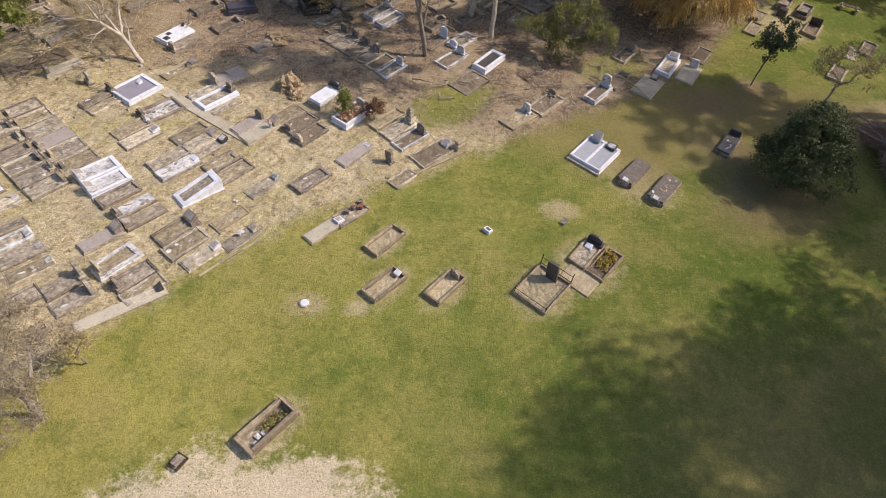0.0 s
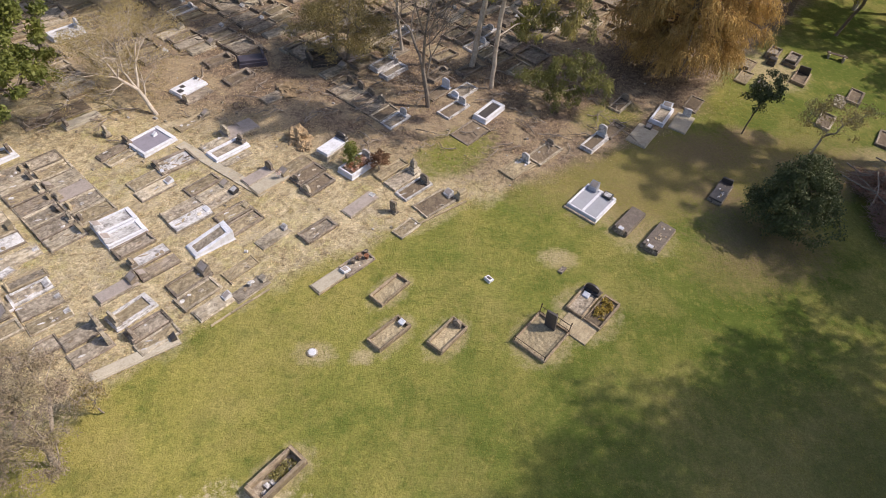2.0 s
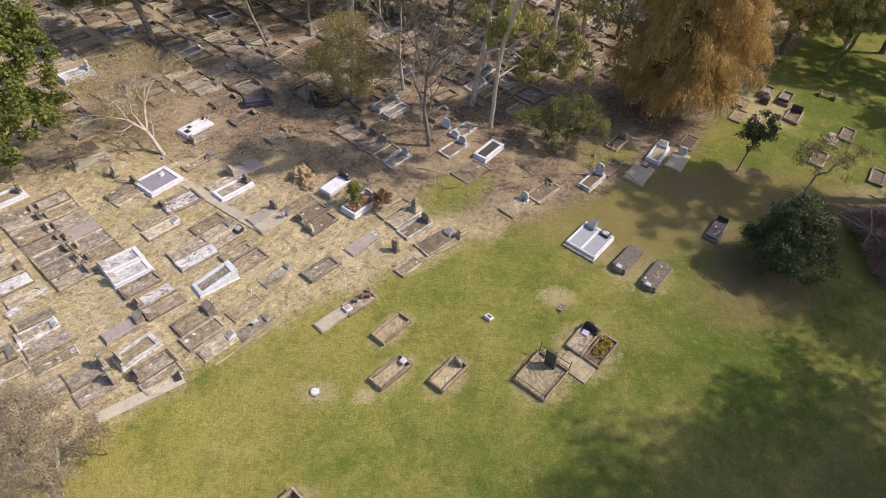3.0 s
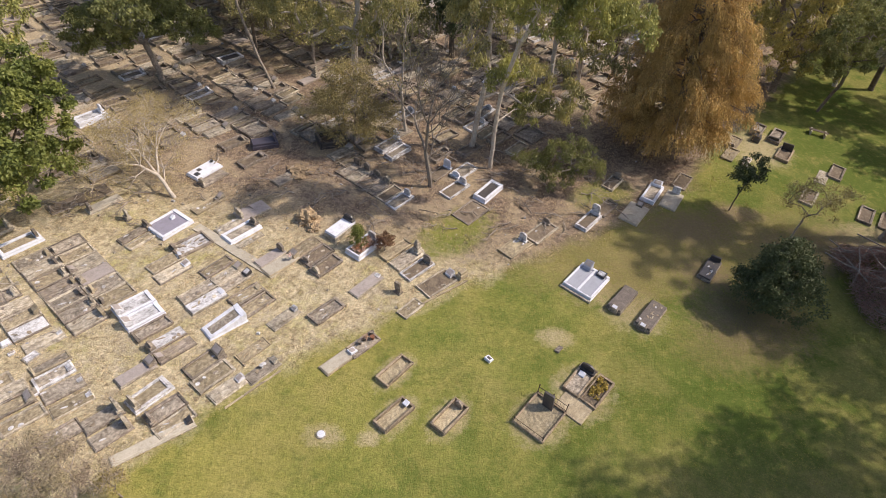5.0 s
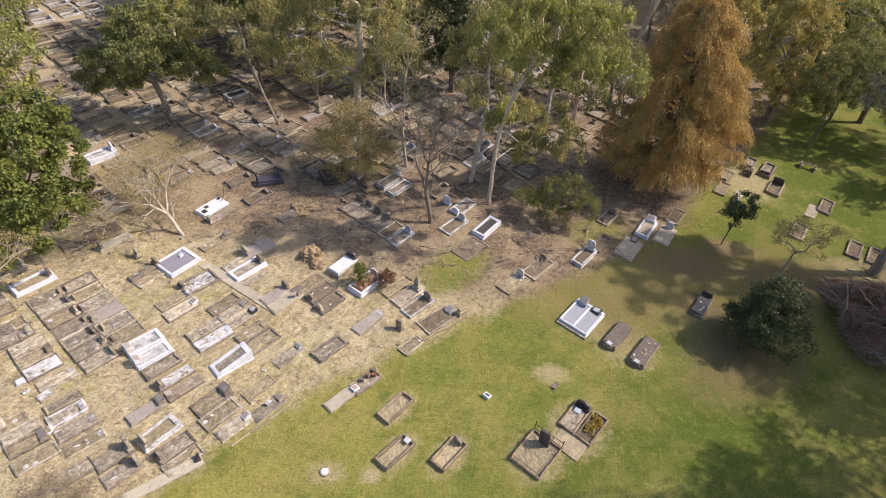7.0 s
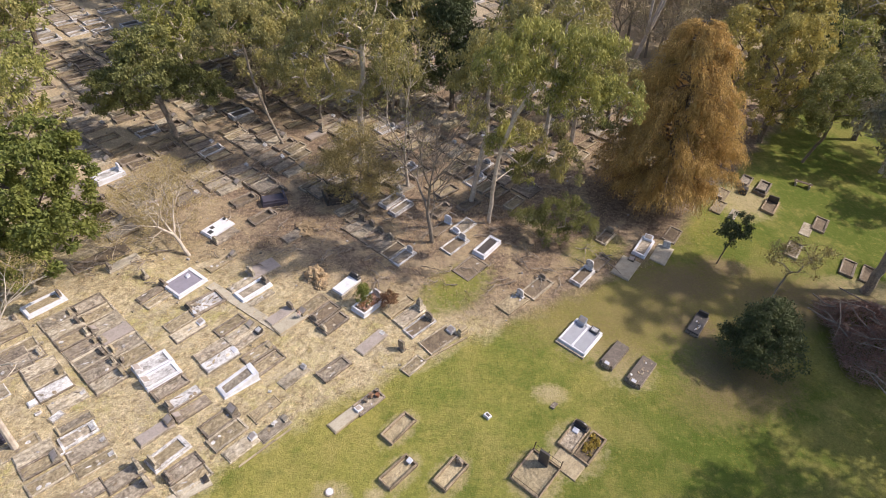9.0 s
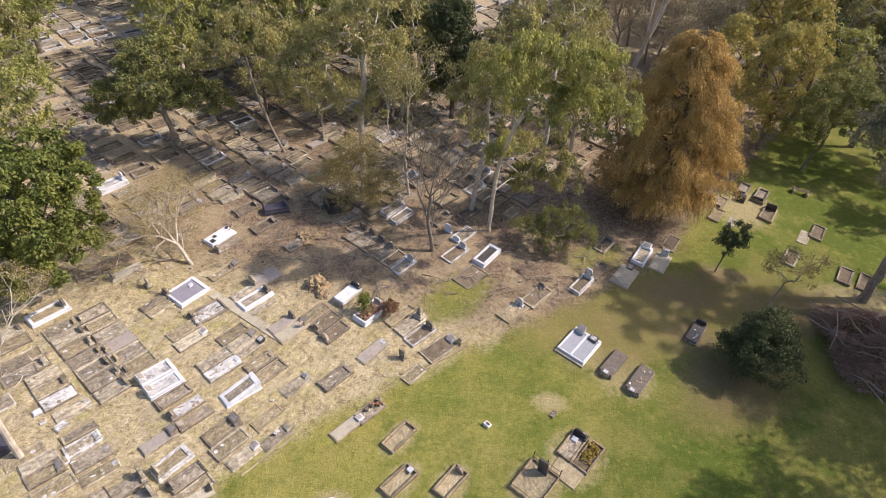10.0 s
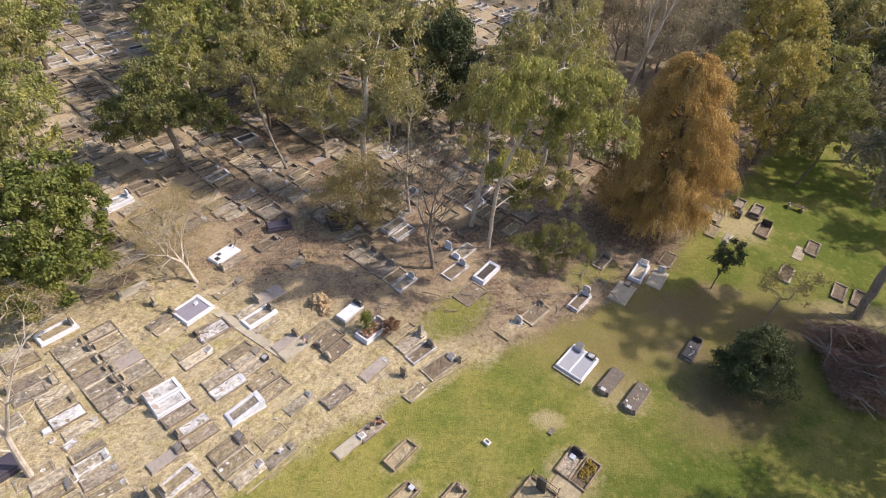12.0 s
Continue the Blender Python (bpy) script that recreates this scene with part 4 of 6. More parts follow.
    K(-11.1, 25.15, 49, 2.1, 0.95, M_OLD, M_INFILL, 0.24, 0.12, label="open dark kerb grave with dry grass")
    S(-11.1, 29.1, 51, 2.1, 0.82, M_CONC, M_PINK, 0.26, "gable", M_OLD, 0.65, 0.55, label="grey slab grave with small headstone")
    S(-10.35, 28.6, 49, 2.45, 0.95, M_SAND, M_PAVE, 0.24, "desk", M_SAND, 0.45, 0.6, label="sandy concrete slab grave with sloping headstone")
    K(-9.1, 30.35, 52, 2.1, 0.95, M_BROWN, M_INFILL, 0.1, 0.1, label="sunken kerb grave full of brown earth")
    K(-8.3, 29.6, 52, 2.15, 1.0, M_OLD, M_LITTER, 0.24, 0.13, "tablet", M_OLD, 0.6, 0.5, -1, "dark kerb grave filled with leaves")
    K(-7.6, 28.75, 52, 2.1, 1.0, M_OLD, M_LITTER, 0.26, 0.13, "gable", M_CONC, 0.65, 0.5, -1, "dark kerb grave with leaves and stub headstone")
    S(-7.1, 32.1, 55, 2.1, 1.0, M_CONC, M_WHITE, 0.5, "tablet", M_DARK, 0.45, 0.7, label="white topped raised slab grave with dark headstone")
    S(-4.97, 27.35, 52, 2.4, 0.85, M_CONC, M_PINK, 0.2, label="pinkish grey flat slab grave", head="small", hm=M_DIRTYW, hh=0.1, hw=0.35)
    K(-7.07, 25.0, 48, 2.15, 0.95, M_OLD, M_GRIT, 0.32, 0.14, label="deep grey kerb grave with bare grit", dome=-0.05)
    S(-9.4, 24.3, 52, 2.0, 0.8, M_CONC, M_CONC, 0.12, "small", M_DIRTYW, 0.3, 0.35, label="sunken cracked slab grave")
    K(-3.35, 30.7, 48, 2.4, 0.8, M_SAND, M_INFILL, 0.2, 0.12, label="sandstone kerb grave with dry filling")
    K(-2.6, 29.95, 48, 2.4, 1.0, M_CONC, M_GRIT, 0.24, 0.14, "stele", M_CONC, 1.0, 0.6, label="kerb grave with an ornate tiered headstone")
    K(-1.9, 29.05, 47, 2.3, 0.95, M_DIRTYW, M_LITTER, 0.24, 0.12, "tablet", M_OLD, 0.8, 0.6, label="pale kerb grave with leaf filling and headstone")
    K(-0.6, 28.0, 44, 2.6, 1.3, M_CONC, M_LITTER, 0.14, 0.12, "desk", M_DIRTYW, 0.4, 0.5, label="low kerb grave covered in brown leaves")
    S(0.95, 28.7, 44, 0.7, 0.4, M_SAND, M_SAND, 0.55, label="square sandstone block at the lawn's edge")
    K(-2.2, 25.7, 50, 1.7, 0.8, M_CONC, M_INFILL, 0.16, 0.1, label="small broken kerb grave with white fragments")
    S(-3.0, 27.0, 50, 0.4, 0.5, M_OLD, M_OLD, 0.2, "square", M_OLD, 0.8, 0.45, 1, "lone dark headstone on a small base")
    S(-6.05, 21.45, 47, 1.9, 0.8, M_SAND, M_PAVE, 0.2, label="long tan slab grave at the lawn's edge")
    r = K(-4.75, 22.75, 47, 2.0, 0.85, M_OLD, M_GRIT, 0.24, 0.13, "desk", M_WHITE, 0.22, 0.4, -1, "dark kerb grave with pots and white tablet")
    # lower rows
    K(-12.9, 20.85, 50, 2.15, 1.0, M_OLD, M_INFILL, 0.22, 0.13, "desk", M_OLD, 0.55, 0.7, label="dark kerb grave with dry grass and headstone")
    K(-12.25, 20.05, 50, 2.15, 1.0, M_CONC, M_INFILL, 0.18, 0.13, label="plain kerb grave with dry grass")
    S(-11.35, 19.35, 49, 1.95, 0.85, M_CONC, M_CONC, 0.18, "desk", M_DIRTYW, 0.28, 0.35, label="rough grey slab grave with tablet")
    S(-9.85, 20.6, 50, 2.0, 0.8, M_CONC, M_GRIT, 0.14, "small", M_CONC, 0.28, 0.4, label="low crumbling slab grave")
    K(-10.6, 21.9, 50, 1.9, 0.7, M_SAND, M_INFILL, 0.08, 0.1, label="almost buried kerb grave in dry grass")
    Fr(-15.0, 18.7, 52, 2.1, 1.0, M_DIRTYW, M_INFILL, 0.2, 0.16, 0, "white kerb grave with dry filling", head="tablet", hm=M_CONC, hh=0.6, hw=0.7, end=-1)
    K(-14.0, 17.9, 48, 2.0, 0.9, M_OLD, M_GRIT, 0.24, 0.13, "tablet", M_OLD, 0.7, 0.6, -1, "dark kerb grave with grit and headstone")
    K(-13.35, 17.25, 48, 2.0, 0.8, M_CONC, M_INFILL, 0.16, 0.12, label="low kerb grave with dry soil")
    S(-14.0, 16.2, 37, 3.9, 0.62, M_PAVE, M_PAVE, 0.14, "small", M_DARK, 0.3, 0.35, label="long pale concrete slab with a small dark tablet", at=0.1)
    S(-16.75, 17.25, 47, 1.9, 0.9, M_OLD, M_GRIT, 0.2, "tablet", M_CONC, 0.9, 0.65, label="dark old slab grave with tall headstone")
    S(-16.05, 16.45, 47, 1.9, 0.9, M_OLD, M_GRIT, 0.18, "gable", M_CONC, 0.8, 0.7, label="dark sunken slab grave")
    S(-16.1, 19.95, 48, 2.05, 0.8, M_CONC, M_PINK, 0.26, "desk", M_OLD, 0.45, 0.6, label="grey slab grave with sloping dark headstone")
    S(-15.3, 22.2, 47, 2.1, 0.75, M_OLD, M_DIRTYW, 0.26, "tablet", M_OLD, 0.45, 0.5, -1, "slab grave with flaking white paint")
    S(-14.6, 21.55, 47, 2.1, 0.75, M_OLD, M_OLD, 0.24, "desk", M_OLD, 0.4, 0.5, -1, "dark grey slab grave")
    Fr(-17.75, 24.45, 46, 2.1, 1.05, M_WHITE, M_DIRTYW, 0.24, 0.14, 0, "white flaking kerb grave with pale panel", head="desk", hm=M_DIRTYW, hh=0.4, hw=0.6, end=-1)
    Fr(-17.0, 23.65, 46, 2.1, 1.0, M_WHITE, M_DIRTYW, 0.22, 0.14, 0, "white flaking kerb grave with stained panel", head="desk", hm=M_DIRTYW, hh=0.4, hw=0.6, end=-1)
    K(-16.25, 22.9, 48, 2.1, 0.85, M_OLD, M_GRIT, 0.3, 0.14, label="dark kerb grave with bare grit")
    # back to back rows with a line of headstones between them
    def bank(cx, cy, n, wide, L, ang, end, mats, fills, heads):
        c, q = math.cos(radians(ang)), math.sin(radians(ang))
        for i in range(n):
            d = (i - (n - 1) / 2) * wide / n
            x, y = cx + d * q, cy - d * c
            kind = heads[i % len(heads)]
            kw = dict(head=kind, hm=(M_CONC, M_SAND, M_OLD)[(i + n) % 3], hh=random.uniform(0.28, 0.55) if kind != "desk" else 0.3, hw=random.uniform(0.4, 0.75), lean=random.uniform(-14, 14), end=end)
            fill = fills[i % len(fills)]
            if fill in (M_INFILL, M_GRIT, M_LITTER):
                K(x, y, ang + random.uniform(-1.5, 1.5), L, wide / n * 0.97, mats[i % len(mats)], fill, random.uniform(0.14, 0.24), 0.11, label="old kerb grave in a back-to-back row, dry grass inside", **kw)
            else:
                S(x, y, ang + random.uniform(-1.5, 1.5), L, wide / n * 0.97, mats[i % len(mats)], fill, random.uniform(0.15, 0.24), label="old cracked slab grave in a back-to-back row", **kw)

    bank(-22.19, 25.29, 7, 7.6, 2.0, 48.3, 1, (M_CONC, M_OLD, M_OLD, M_CONC), (M_GRIT, M_CONC, M_INFILL, M_OLD, M_GRIT), ("gable", "square", "tablet"))
    bank(-21.15, 27.0, 6, 6.8, 2.0, 48.3, -1, (M_OLD, M_CONC, M_CONC), (M_GRIT, M_INFILL, M_CONC, M_PINK), ("square", "gable", "desk", "tablet"))
    bank(-25.3, 24.6, 2, 2.0, 2.0, 47, 1, (M_CONC, M_OLD), (M_INFILL, M_GRIT), ("", "tablet"))
    bank(-27.2, 26.3, 2, 2.0, 2.0, 47, 1, (M_CONC, M_OLD), (M_CONC, M_INFILL), ("gable", ""))
    # lower left
    S(-21.55, 20.55, 60, 0.8, 0.55, M_CONC, M_DIRTYW, 0.18, label="broken pale fragments of a slab")
    K(-20.45, 20.25, 45, 1.9, 0.7, M_SAND, M_GRIT, 0.14, 0.12, label="low kerb grave with pale stones")
    K(-19.95, 19.5, 45, 1.9, 0.85, M_DIRTYW, M_GRIT, 0.18, 0.12, label="whitened kerb grave with grit", head="small", hm=M_DIRTYW, hh=0.14, hw=0.5)
    S(-19.2, 18.75, 43, 2.0, 0.95, M_OLD, M_GRIT, 0.14, label="grey gritty slab grave", head="small", hm=M_DIRTYW, hh=0.12, hw=0.25)
    S(-18.45, 17.95, 43, 2.0, 0.8, M_CONC, M_INFILL, 0.12, label="sunken slab grave with dry grass", head="small", hm=M_DIRTYW, hh=0.14, hw=0.25)
    S(-21.4, 21.6, 45, 2.0, 0.9, M_CONC, M_CONC, 0.1, label="flat cracked slab sunk in dry grass", head="small", hm=M_DIRTYW, hh=0.14, hw=0.22)
    S(-23.2, 21.3, 45, 0.5, 0.45, M_DIRTYW, M_WHITE, 0.2, label="small white tablet on bare soil")
    S(-22.6, 20.7, 45, 0.35, 0.2, M_DIRTYW, M_PINK, 0.22, label="small upright stone fragment")
    S(-20.55, 18.4, 45, 0.6, 0.5, M_WHITE, M_GRIT, 0.3, label="small square vase block with pale rim")
    S(-24.3, 18.7, 48, 2.2, 1.2, M_PURPLE, M_PURPLE, 0.55, label="dark violet granite slab grave")
    K(-20.3, 16.9, 46, 2.1, 0.9, M_CONC, M_INFILL, 0.2, 0.12, label="kerb grave in dry grass")
    K(-18.3, 16.2, 46, 2.0, 0.9, M_OLD, M_GRIT, 0.16, 0.12, label="dark kerb grave in dry grass")
    K(-22.6, 18.6, 46, 2.0, 0.9, M_CONC, M_INFILL, 0.12, 0.12, label="low kerb grave with dry grass")
    S(-25.6, 21.4, 48, 2.0, 1.0, M_DIRTYW, M_CONC, 0.2, label="pale broken slab grave under a thin tree")
    bank(-23.2, 23.0, 3, 3.0, 1.9, 46, 1, (M_OLD, M_CONC), (M_CONC, M_INFILL, M_DIRTYW), ("", "small"))
    bank(-25.6, 24.0, 2, 1.9, 1.9, 46, -1, (M_CONC, M_OLD), (M_OLD, M_GRIT), ("small", ""))
    bank(-21.4, 18.0, 2, 1.8, 1.9, 45, 1, (M_CONC, M_OLD), (M_CONC, M_INFILL), ("", "desk"))
    # upper left
    Fr(-25.9, 28.6, 50, 2.4, 1.1, M_WHITE, M_INFILL, 0.22, 0.2, 0, "mossy white kerb grave with dry grass and a broken headstone", head="gable", hm=M_OLD, hh=0.5)
    K(-27.9, 29.5, 50, 2.2, 1.0, M_CONC, M_INFILL, 0.2, 0.13, "tablet", M_CONC, 0.7, 0.6, label="kerb grave with upright headstone under a dense tree")
    S(-22.6, 32.9, 50, 2.3, 0.7, M_PAVE, M_PAVE, 0.32, label="pale stone slab in brown leaf litter", head="gable", hm=M_OLD, hh=0.6, hw=0.5, end=-1)
    S(-23.7, 33.8, 48, 2.3, 1.2, M_OLD, M_LITTER, 0.22, label="dark grave under fallen branches")
    S(-24.9, 32.6, 48, 2.2, 1.0, M_OLD, M_LITTER, 0.2, label="dark grave under dry leaves")
    S(-20.7, 31.7, 50, 0.45, 0.5, M_OLD, M_OLD, 0.2, "tablet", M_CONC, 0.75, 0.45, 1, "lone headstone in bare soil")
    Fr(-27.3, 42.6, 52, 2.3, 1.1, M_WHITE, M_DIRTYW, 0.4, 0.16, 0, "white kerb grave with a low headstone", head="tablet", hm=M_WHITE, hh=0.6)
    S(-13.9, 41.2, 24, 2.0, 0.95, M_PURPLE, M_PURPLE, 0.5, "square", M_PURPLE, 0.4, 0.7, label="dark violet granite grave with upright headstone")
    K(-9.0, 42.5, 24, 2.3, 1.7, M_DARK, M_SLATE, 0.9, 0.16, "square", M_OLD, 0.7, 1.2, -1, "dark sunken vault with black walls", depth=0.05)
    # under the gums
    Fr(3.07, 37.6, 54, 2.5, 1.05, M_WHITE, M_DARK, 0.36, 0.18, 0, "white kerb grave with dark panel among leaf litter")
    for i, (lab, fm) in enumerate((("kerb grave with dark grit", M_GRIT), ("grey slab grave in leaf litter", M_CONC), ("kerb grave with leaf litter", M_LITTER), ("dark kerb grave with grit", M_GRIT), ("kerb grave filled with dark leaves", M_LITTER), ("pale kerb grave with small white headstone", M_GRIT))):
        x, y = from_sw(25.3, -30.7 + 1.02 * i)
        (S if i == 1 else K)(x, y, 51, 2.1, 0.98, (M_OLD, M_OLD, M_OLD, M_OLD, M_CONC, M_DIRTYW)[i], fm, 0.2, head=("square", "gable", "tablet", "gable", "", "tablet")[i], hm=(M_OLD, M_OLD, M_OLD, M_CONC, None, M_DIRTYW)[i], hh=0.75, hw=0.55, label=lab)
    K(0.6, 37.7, 50, 2.4, 1.1, M_DIRTYW, M_LITTER, 0.22, 0.13, "tablet", M_DIRTYW, 0.75, 0.6, label="pale kerb grave with rounded white headstone")
    K(1.3, 40.0, 52, 2.3, 1.1, M_DIRTYW, M_GRIT, 0.24, 0.14, "tablet", M_WHITE, 0.6, 0.6, -1, "white kerb grave with small headstone")
    K(-0.5, 39.6, 52, 2.3, 0.9, M_OLD, M_LITTER, 0.2, 0.13, "tablet", M_WHITE, 0.95, 0.65, label="dark kerb grave with white arched headstone")
    Fr(-4.6, 42.6, 52, 2.3, 0.9, M_DIRTYW, M_GRIT, 0.3, 0.14, 0, "pale kerb grave with grit", head="cross", hm=M_DIRTYW, hh=0.9, hw=0.5)
    Fr(-3.8, 41.7, 52, 2.3, 0.8, M_DIRTYW, M_GRIT, 0.3, 0.14, 0, "pale kerb grave with grit")
    K(1.7, 35.2, 50, 2.5, 1.6, M_OLD, M_LITTER, 0.16, 0.13, label="wide old grave under leaves and twigs")
    # the point of the old ground, beside the lawn
    K(4.6, 31.9, 48, 2.3, 1.2, M_SAND, M_INFILL, 0.2, 0.14, "tablet", M_DIRTYW, 0.85, 0.55, label="sandstone kerb grave with rounded headstone")
    K(6.6, 33.6, 48, 2.6, 1.2, M_CONC, M_LITTER, 0.24, 0.14, "tablet", M_OLD, 0.6, 0.5, label="kerb grave with leaf filling and two headstones", at=0.3)
    Fr(10.2, 35.2, 50, 2.3, 0.95, M_DIRTYW, M_LITTER, 0.26, 0.14, 0, "pale kerb grave with rounded headstone", head="tablet", hm=M_DIRTYW, hh=0.85, hw=0.6)
    K(11.8, 36.9, 50, 2.2, 0.95, M_OLD, M_LITTER, 0.22, 0.13, label="dark kerb grave in leaf litter")
    S(13.9, 36.6, 55, 2.6, 1.5, M_PAVE, M_PAVE, 0.18, "desk", M_OLD, 0.3, 0.5, label="broad pale concrete slab grave")
    Fr(15.9, 39.2, 57, 2.5, 1.05, M_WHITE, M_GRIT, 0.27, 0.16, 0, "white kerb grave with grit panel", head="desk", hm=M_WHITE, hh=0.35, hw=0.7)
    S(17.3, 38.6, 57, 2.5, 1.3, M_PAVE, M_PAVE, 0.16, "square", M_DIRTYW, 0.7, 0.6, label="broad pale concrete slab with upright headstone")
    K(13.0, 40.2, 52, 2.1, 1.0, M_CONC, M_LITTER, 0.24, 0.13, "tablet", M_OLD, 0.7, 0.6, label="grey kerb grave with dark headstone")
    K(18.9, 41.2, 55, 2.2, 1.1, M_OLD, M_LITTER, 0.2, 0.13, label="dark kerb grave in shade")
    # graves on the far lawn
    K(28.5, 50.2, 53, 2.4, 1.0, M_OLD, M_GRIT, 0.45, 0.14, "desk", M_OLD, 0.5, 0.8, -1, "dark slab-sided kerb grave on bare soil of the far lawn")
    S(27.7, 48.5, 53, 0.7, 0.7, M_DARK, M_DARK, 0.6, label="small dark square tomb block on bare soil")
    K(29.95, 49.4, 53, 2.6, 1.1, M_OLD, M_GRIT, 0.5, 0.15, "square", M_DARK, 0.6, 0.9, -1, "dark kerb grave with low black headstone on the far lawn")
    K(29.5, 46.5, 53, 2.4, 1.2, M_BROWN, M_LITTER, 0.4, 0.14, "square", M_DARK, 0.85, 0.9, 1, "brown kerb grave with square black headstone on the far lawn")
    K(24.4, 45.8, 53, 2.2, 1.0, M_SAND, M_INFILL, 0.3, 0.14, label="low pale kerb grave on the far lawn")
    K(25.4, 47.8, 53, 2.2, 1.0, M_BROWN, M_INFILL, 0.26, 0.12, "desk", M_OLD, 0.4, 0.6, -1, "brown kerb grave beside the cypress")
    S(0.4, 55.6, 52, 2.0, 1.0, M_DRYFILL, M_DRYFILL, 0.5, label="yellow sandstone slab tomb under the trees")
    S(25.5, 44.9, 53, 1.7, 0.6, M_DIRTYW, M_CONC, 0.2, label="pale broken slab on bare soil")
    for x, y, lab in ((29.1, 40.5, "brown kerb grave on the far lawn"), (33.3, 44.4, "deep dark kerb grave on the far lawn"), (33.0, 38.7, "brown kerb grave near a leaning trunk"), (34.4, 38.0, "second brown kerb grave near a leaning trunk")):
        K(x, y, 53, 2.4, 1.1, M_CONC if x < 30 else M_OLD, M_LITTER, 0.3, 0.14, label=lab)
    p = grave_root("concrete_apron", 31.7, 43.6, 53, "flat pale concrete apron in the grass", category="paving")
    part("slab", blk(-1.1, -0.45, -0.1, 1.1, 0.45, 0.03, 0.02, 0.02), M_CONC, p)
    K(33.0, 33.4, 55, 2.4, 1.1, M_OLD, M_LITTER, 0.25, 0.14, label="dark kerb grave below a leaning trunk")


dry_graves()


def planted_grave():
    r = frame_grave(-5.43, 30.65, 53, 2.2, 1.15, M_WHITE, M_LITTER, 0.36, 0.13, 0, "white kerb grave planted with a shrub and flowers")
    rng = np.random.default_rng(9)
    c = np.stack((rng.uniform(-0.8, 0.6, 40), rng.uniform(-0.35, 0.35, 40), rng.uniform(0.35, 0.55, 40)), axis=1)
    put("flower_bed", quads("flower_bed", leaves(c[:26], (0.14, 0.14, 0.12), 30, (0.09, 0.06), 0.0, rng), L_PALE), r, "pale and orange flowers")["kind"] = "stuff"
    put("flower_bed", quads("flower_bed", leaves(c[26:], (0.13, 0.13, 0.12), 30, (0.09, 0.06), 0.0, rng), L_PETAL), r, "red flowers")["kind"] = "stuff"
    headstone(r, 0.85, 0.0, 0.3, "tablet", M_DIRTYW, 0.6, 0.6, -1)
    px, py, pz = scatter_on(-5.43, 30.65, 53, -0.1, 0.35)
    root = empty("conical_shrub", pose(px, py, pz + 0.3), "small dense dark green conical shrub in a grave bed", "shrub")
    lev = [(0.0, 0.0, 0.25 + 0.16 * i) for i in range(8)]
    part("trunk", ring(bmesh.new(), [(0.05, 0), (0.04, 0.6), (0.015, 1.3)], 6), M_BARK, root)
    cs = np.concatenate([np.array(p) + rng.normal(size=(14, 3)) * (0.34 * (1 - 0.1 * i), 0.34 * (1 - 0.1 * i), 0.06) for i, p in enumerate(lev)])
    put("crown", quads("crown", leaves(cs, (0.16, 0.16, 0.14), 22, (0.1, 0.05), 0.1, rng), L_DENSE), root)


planted_grave()
for u, v, mt, pt in ((-0.1, 0.1, M_OLD, None), (0.3, 0.1, M_OLD, L_PETAL), (0.65, -0.1, M_TERRA, None), (0.85, 0.15, M_OLD, None)):
    pot(scatter_on(-4.75, 22.75, 47, u, v, 0.06), mt, 0.12, 0.28, pt, "dark pot standing on a kerb grave")
pot(scatter_on(-9.85, 20.6, 50, 0.1, 0.1, 0.13), M_DIRTYW, 0.1, 0.2, None, "pale vase on a low slab")
pot(scatter_on(-10.35, 28.6, 49, 0.6, -0.2, 0.23), M_DIRTYW, 0.12, 0.25, L_PALE, "white vase with flowers on a slab")
pot(scatter_on(-17.35, 37.4, 57, 0.9, 0.2, 0.235), M_SLATE, 0.12, 0.12, None, "black vase block on a white slab")


def boundary_kerb():
    """The long low stone edge between the old ground and the lawn."""
    n = 0
    for x0, y0, x1, y1 in ((-11.2, 18.2, -8.9, 20.7), (-1.6, 26.1, 1.3, 28.4), (4.3, 30.8, 8.2, 34.6)):
        d = math.hypot(x1 - x0, y1 - y0)
        k = int(d / 1.1)
        a = math.degrees(math.atan2(y1 - y0, x1 - x0))
        r = grave_root("stone_edging", (x0 + x1) / 2, (y0 + y1) / 2, a, "low pale stone edging along the lawn", "edging", "edging")
        for i in range(k):
            u = -d / 2 + d * i / k
            part("edging_stone", blk(u, -0.055, -0.1, u + d / k - 0.02, 0.055, 0.05 + random.uniform(-0.03, 0.03), 0.015, 0.014), M_SAND, r)


boundary_kerb()


def narrow_path():
    r = grave_root("path", -13.4, 29.55, -33.5, "narrow path of worn pale concrete slabs")
    tagged(r, kind="structure", category="path")
    n = 10
    for i in range(n):
        u = -3.5 + 7.0 * i / n
        part("paving_slab", blk(u, -0.34, -0.1, u + 0.68, 0.34, 0.035 + random.uniform(-0.01, 0.01), 0.012, 0.012), M_PAVE, r)


narrow_path()


# ---- rows of old graves farther back ----
TAKEN = [tuple(o.matrix_basis.translation[:2]) for o in scene.objects if o.parent is None and o.type == "EMPTY" and ("grave" in o.name or "path" in o.name)]


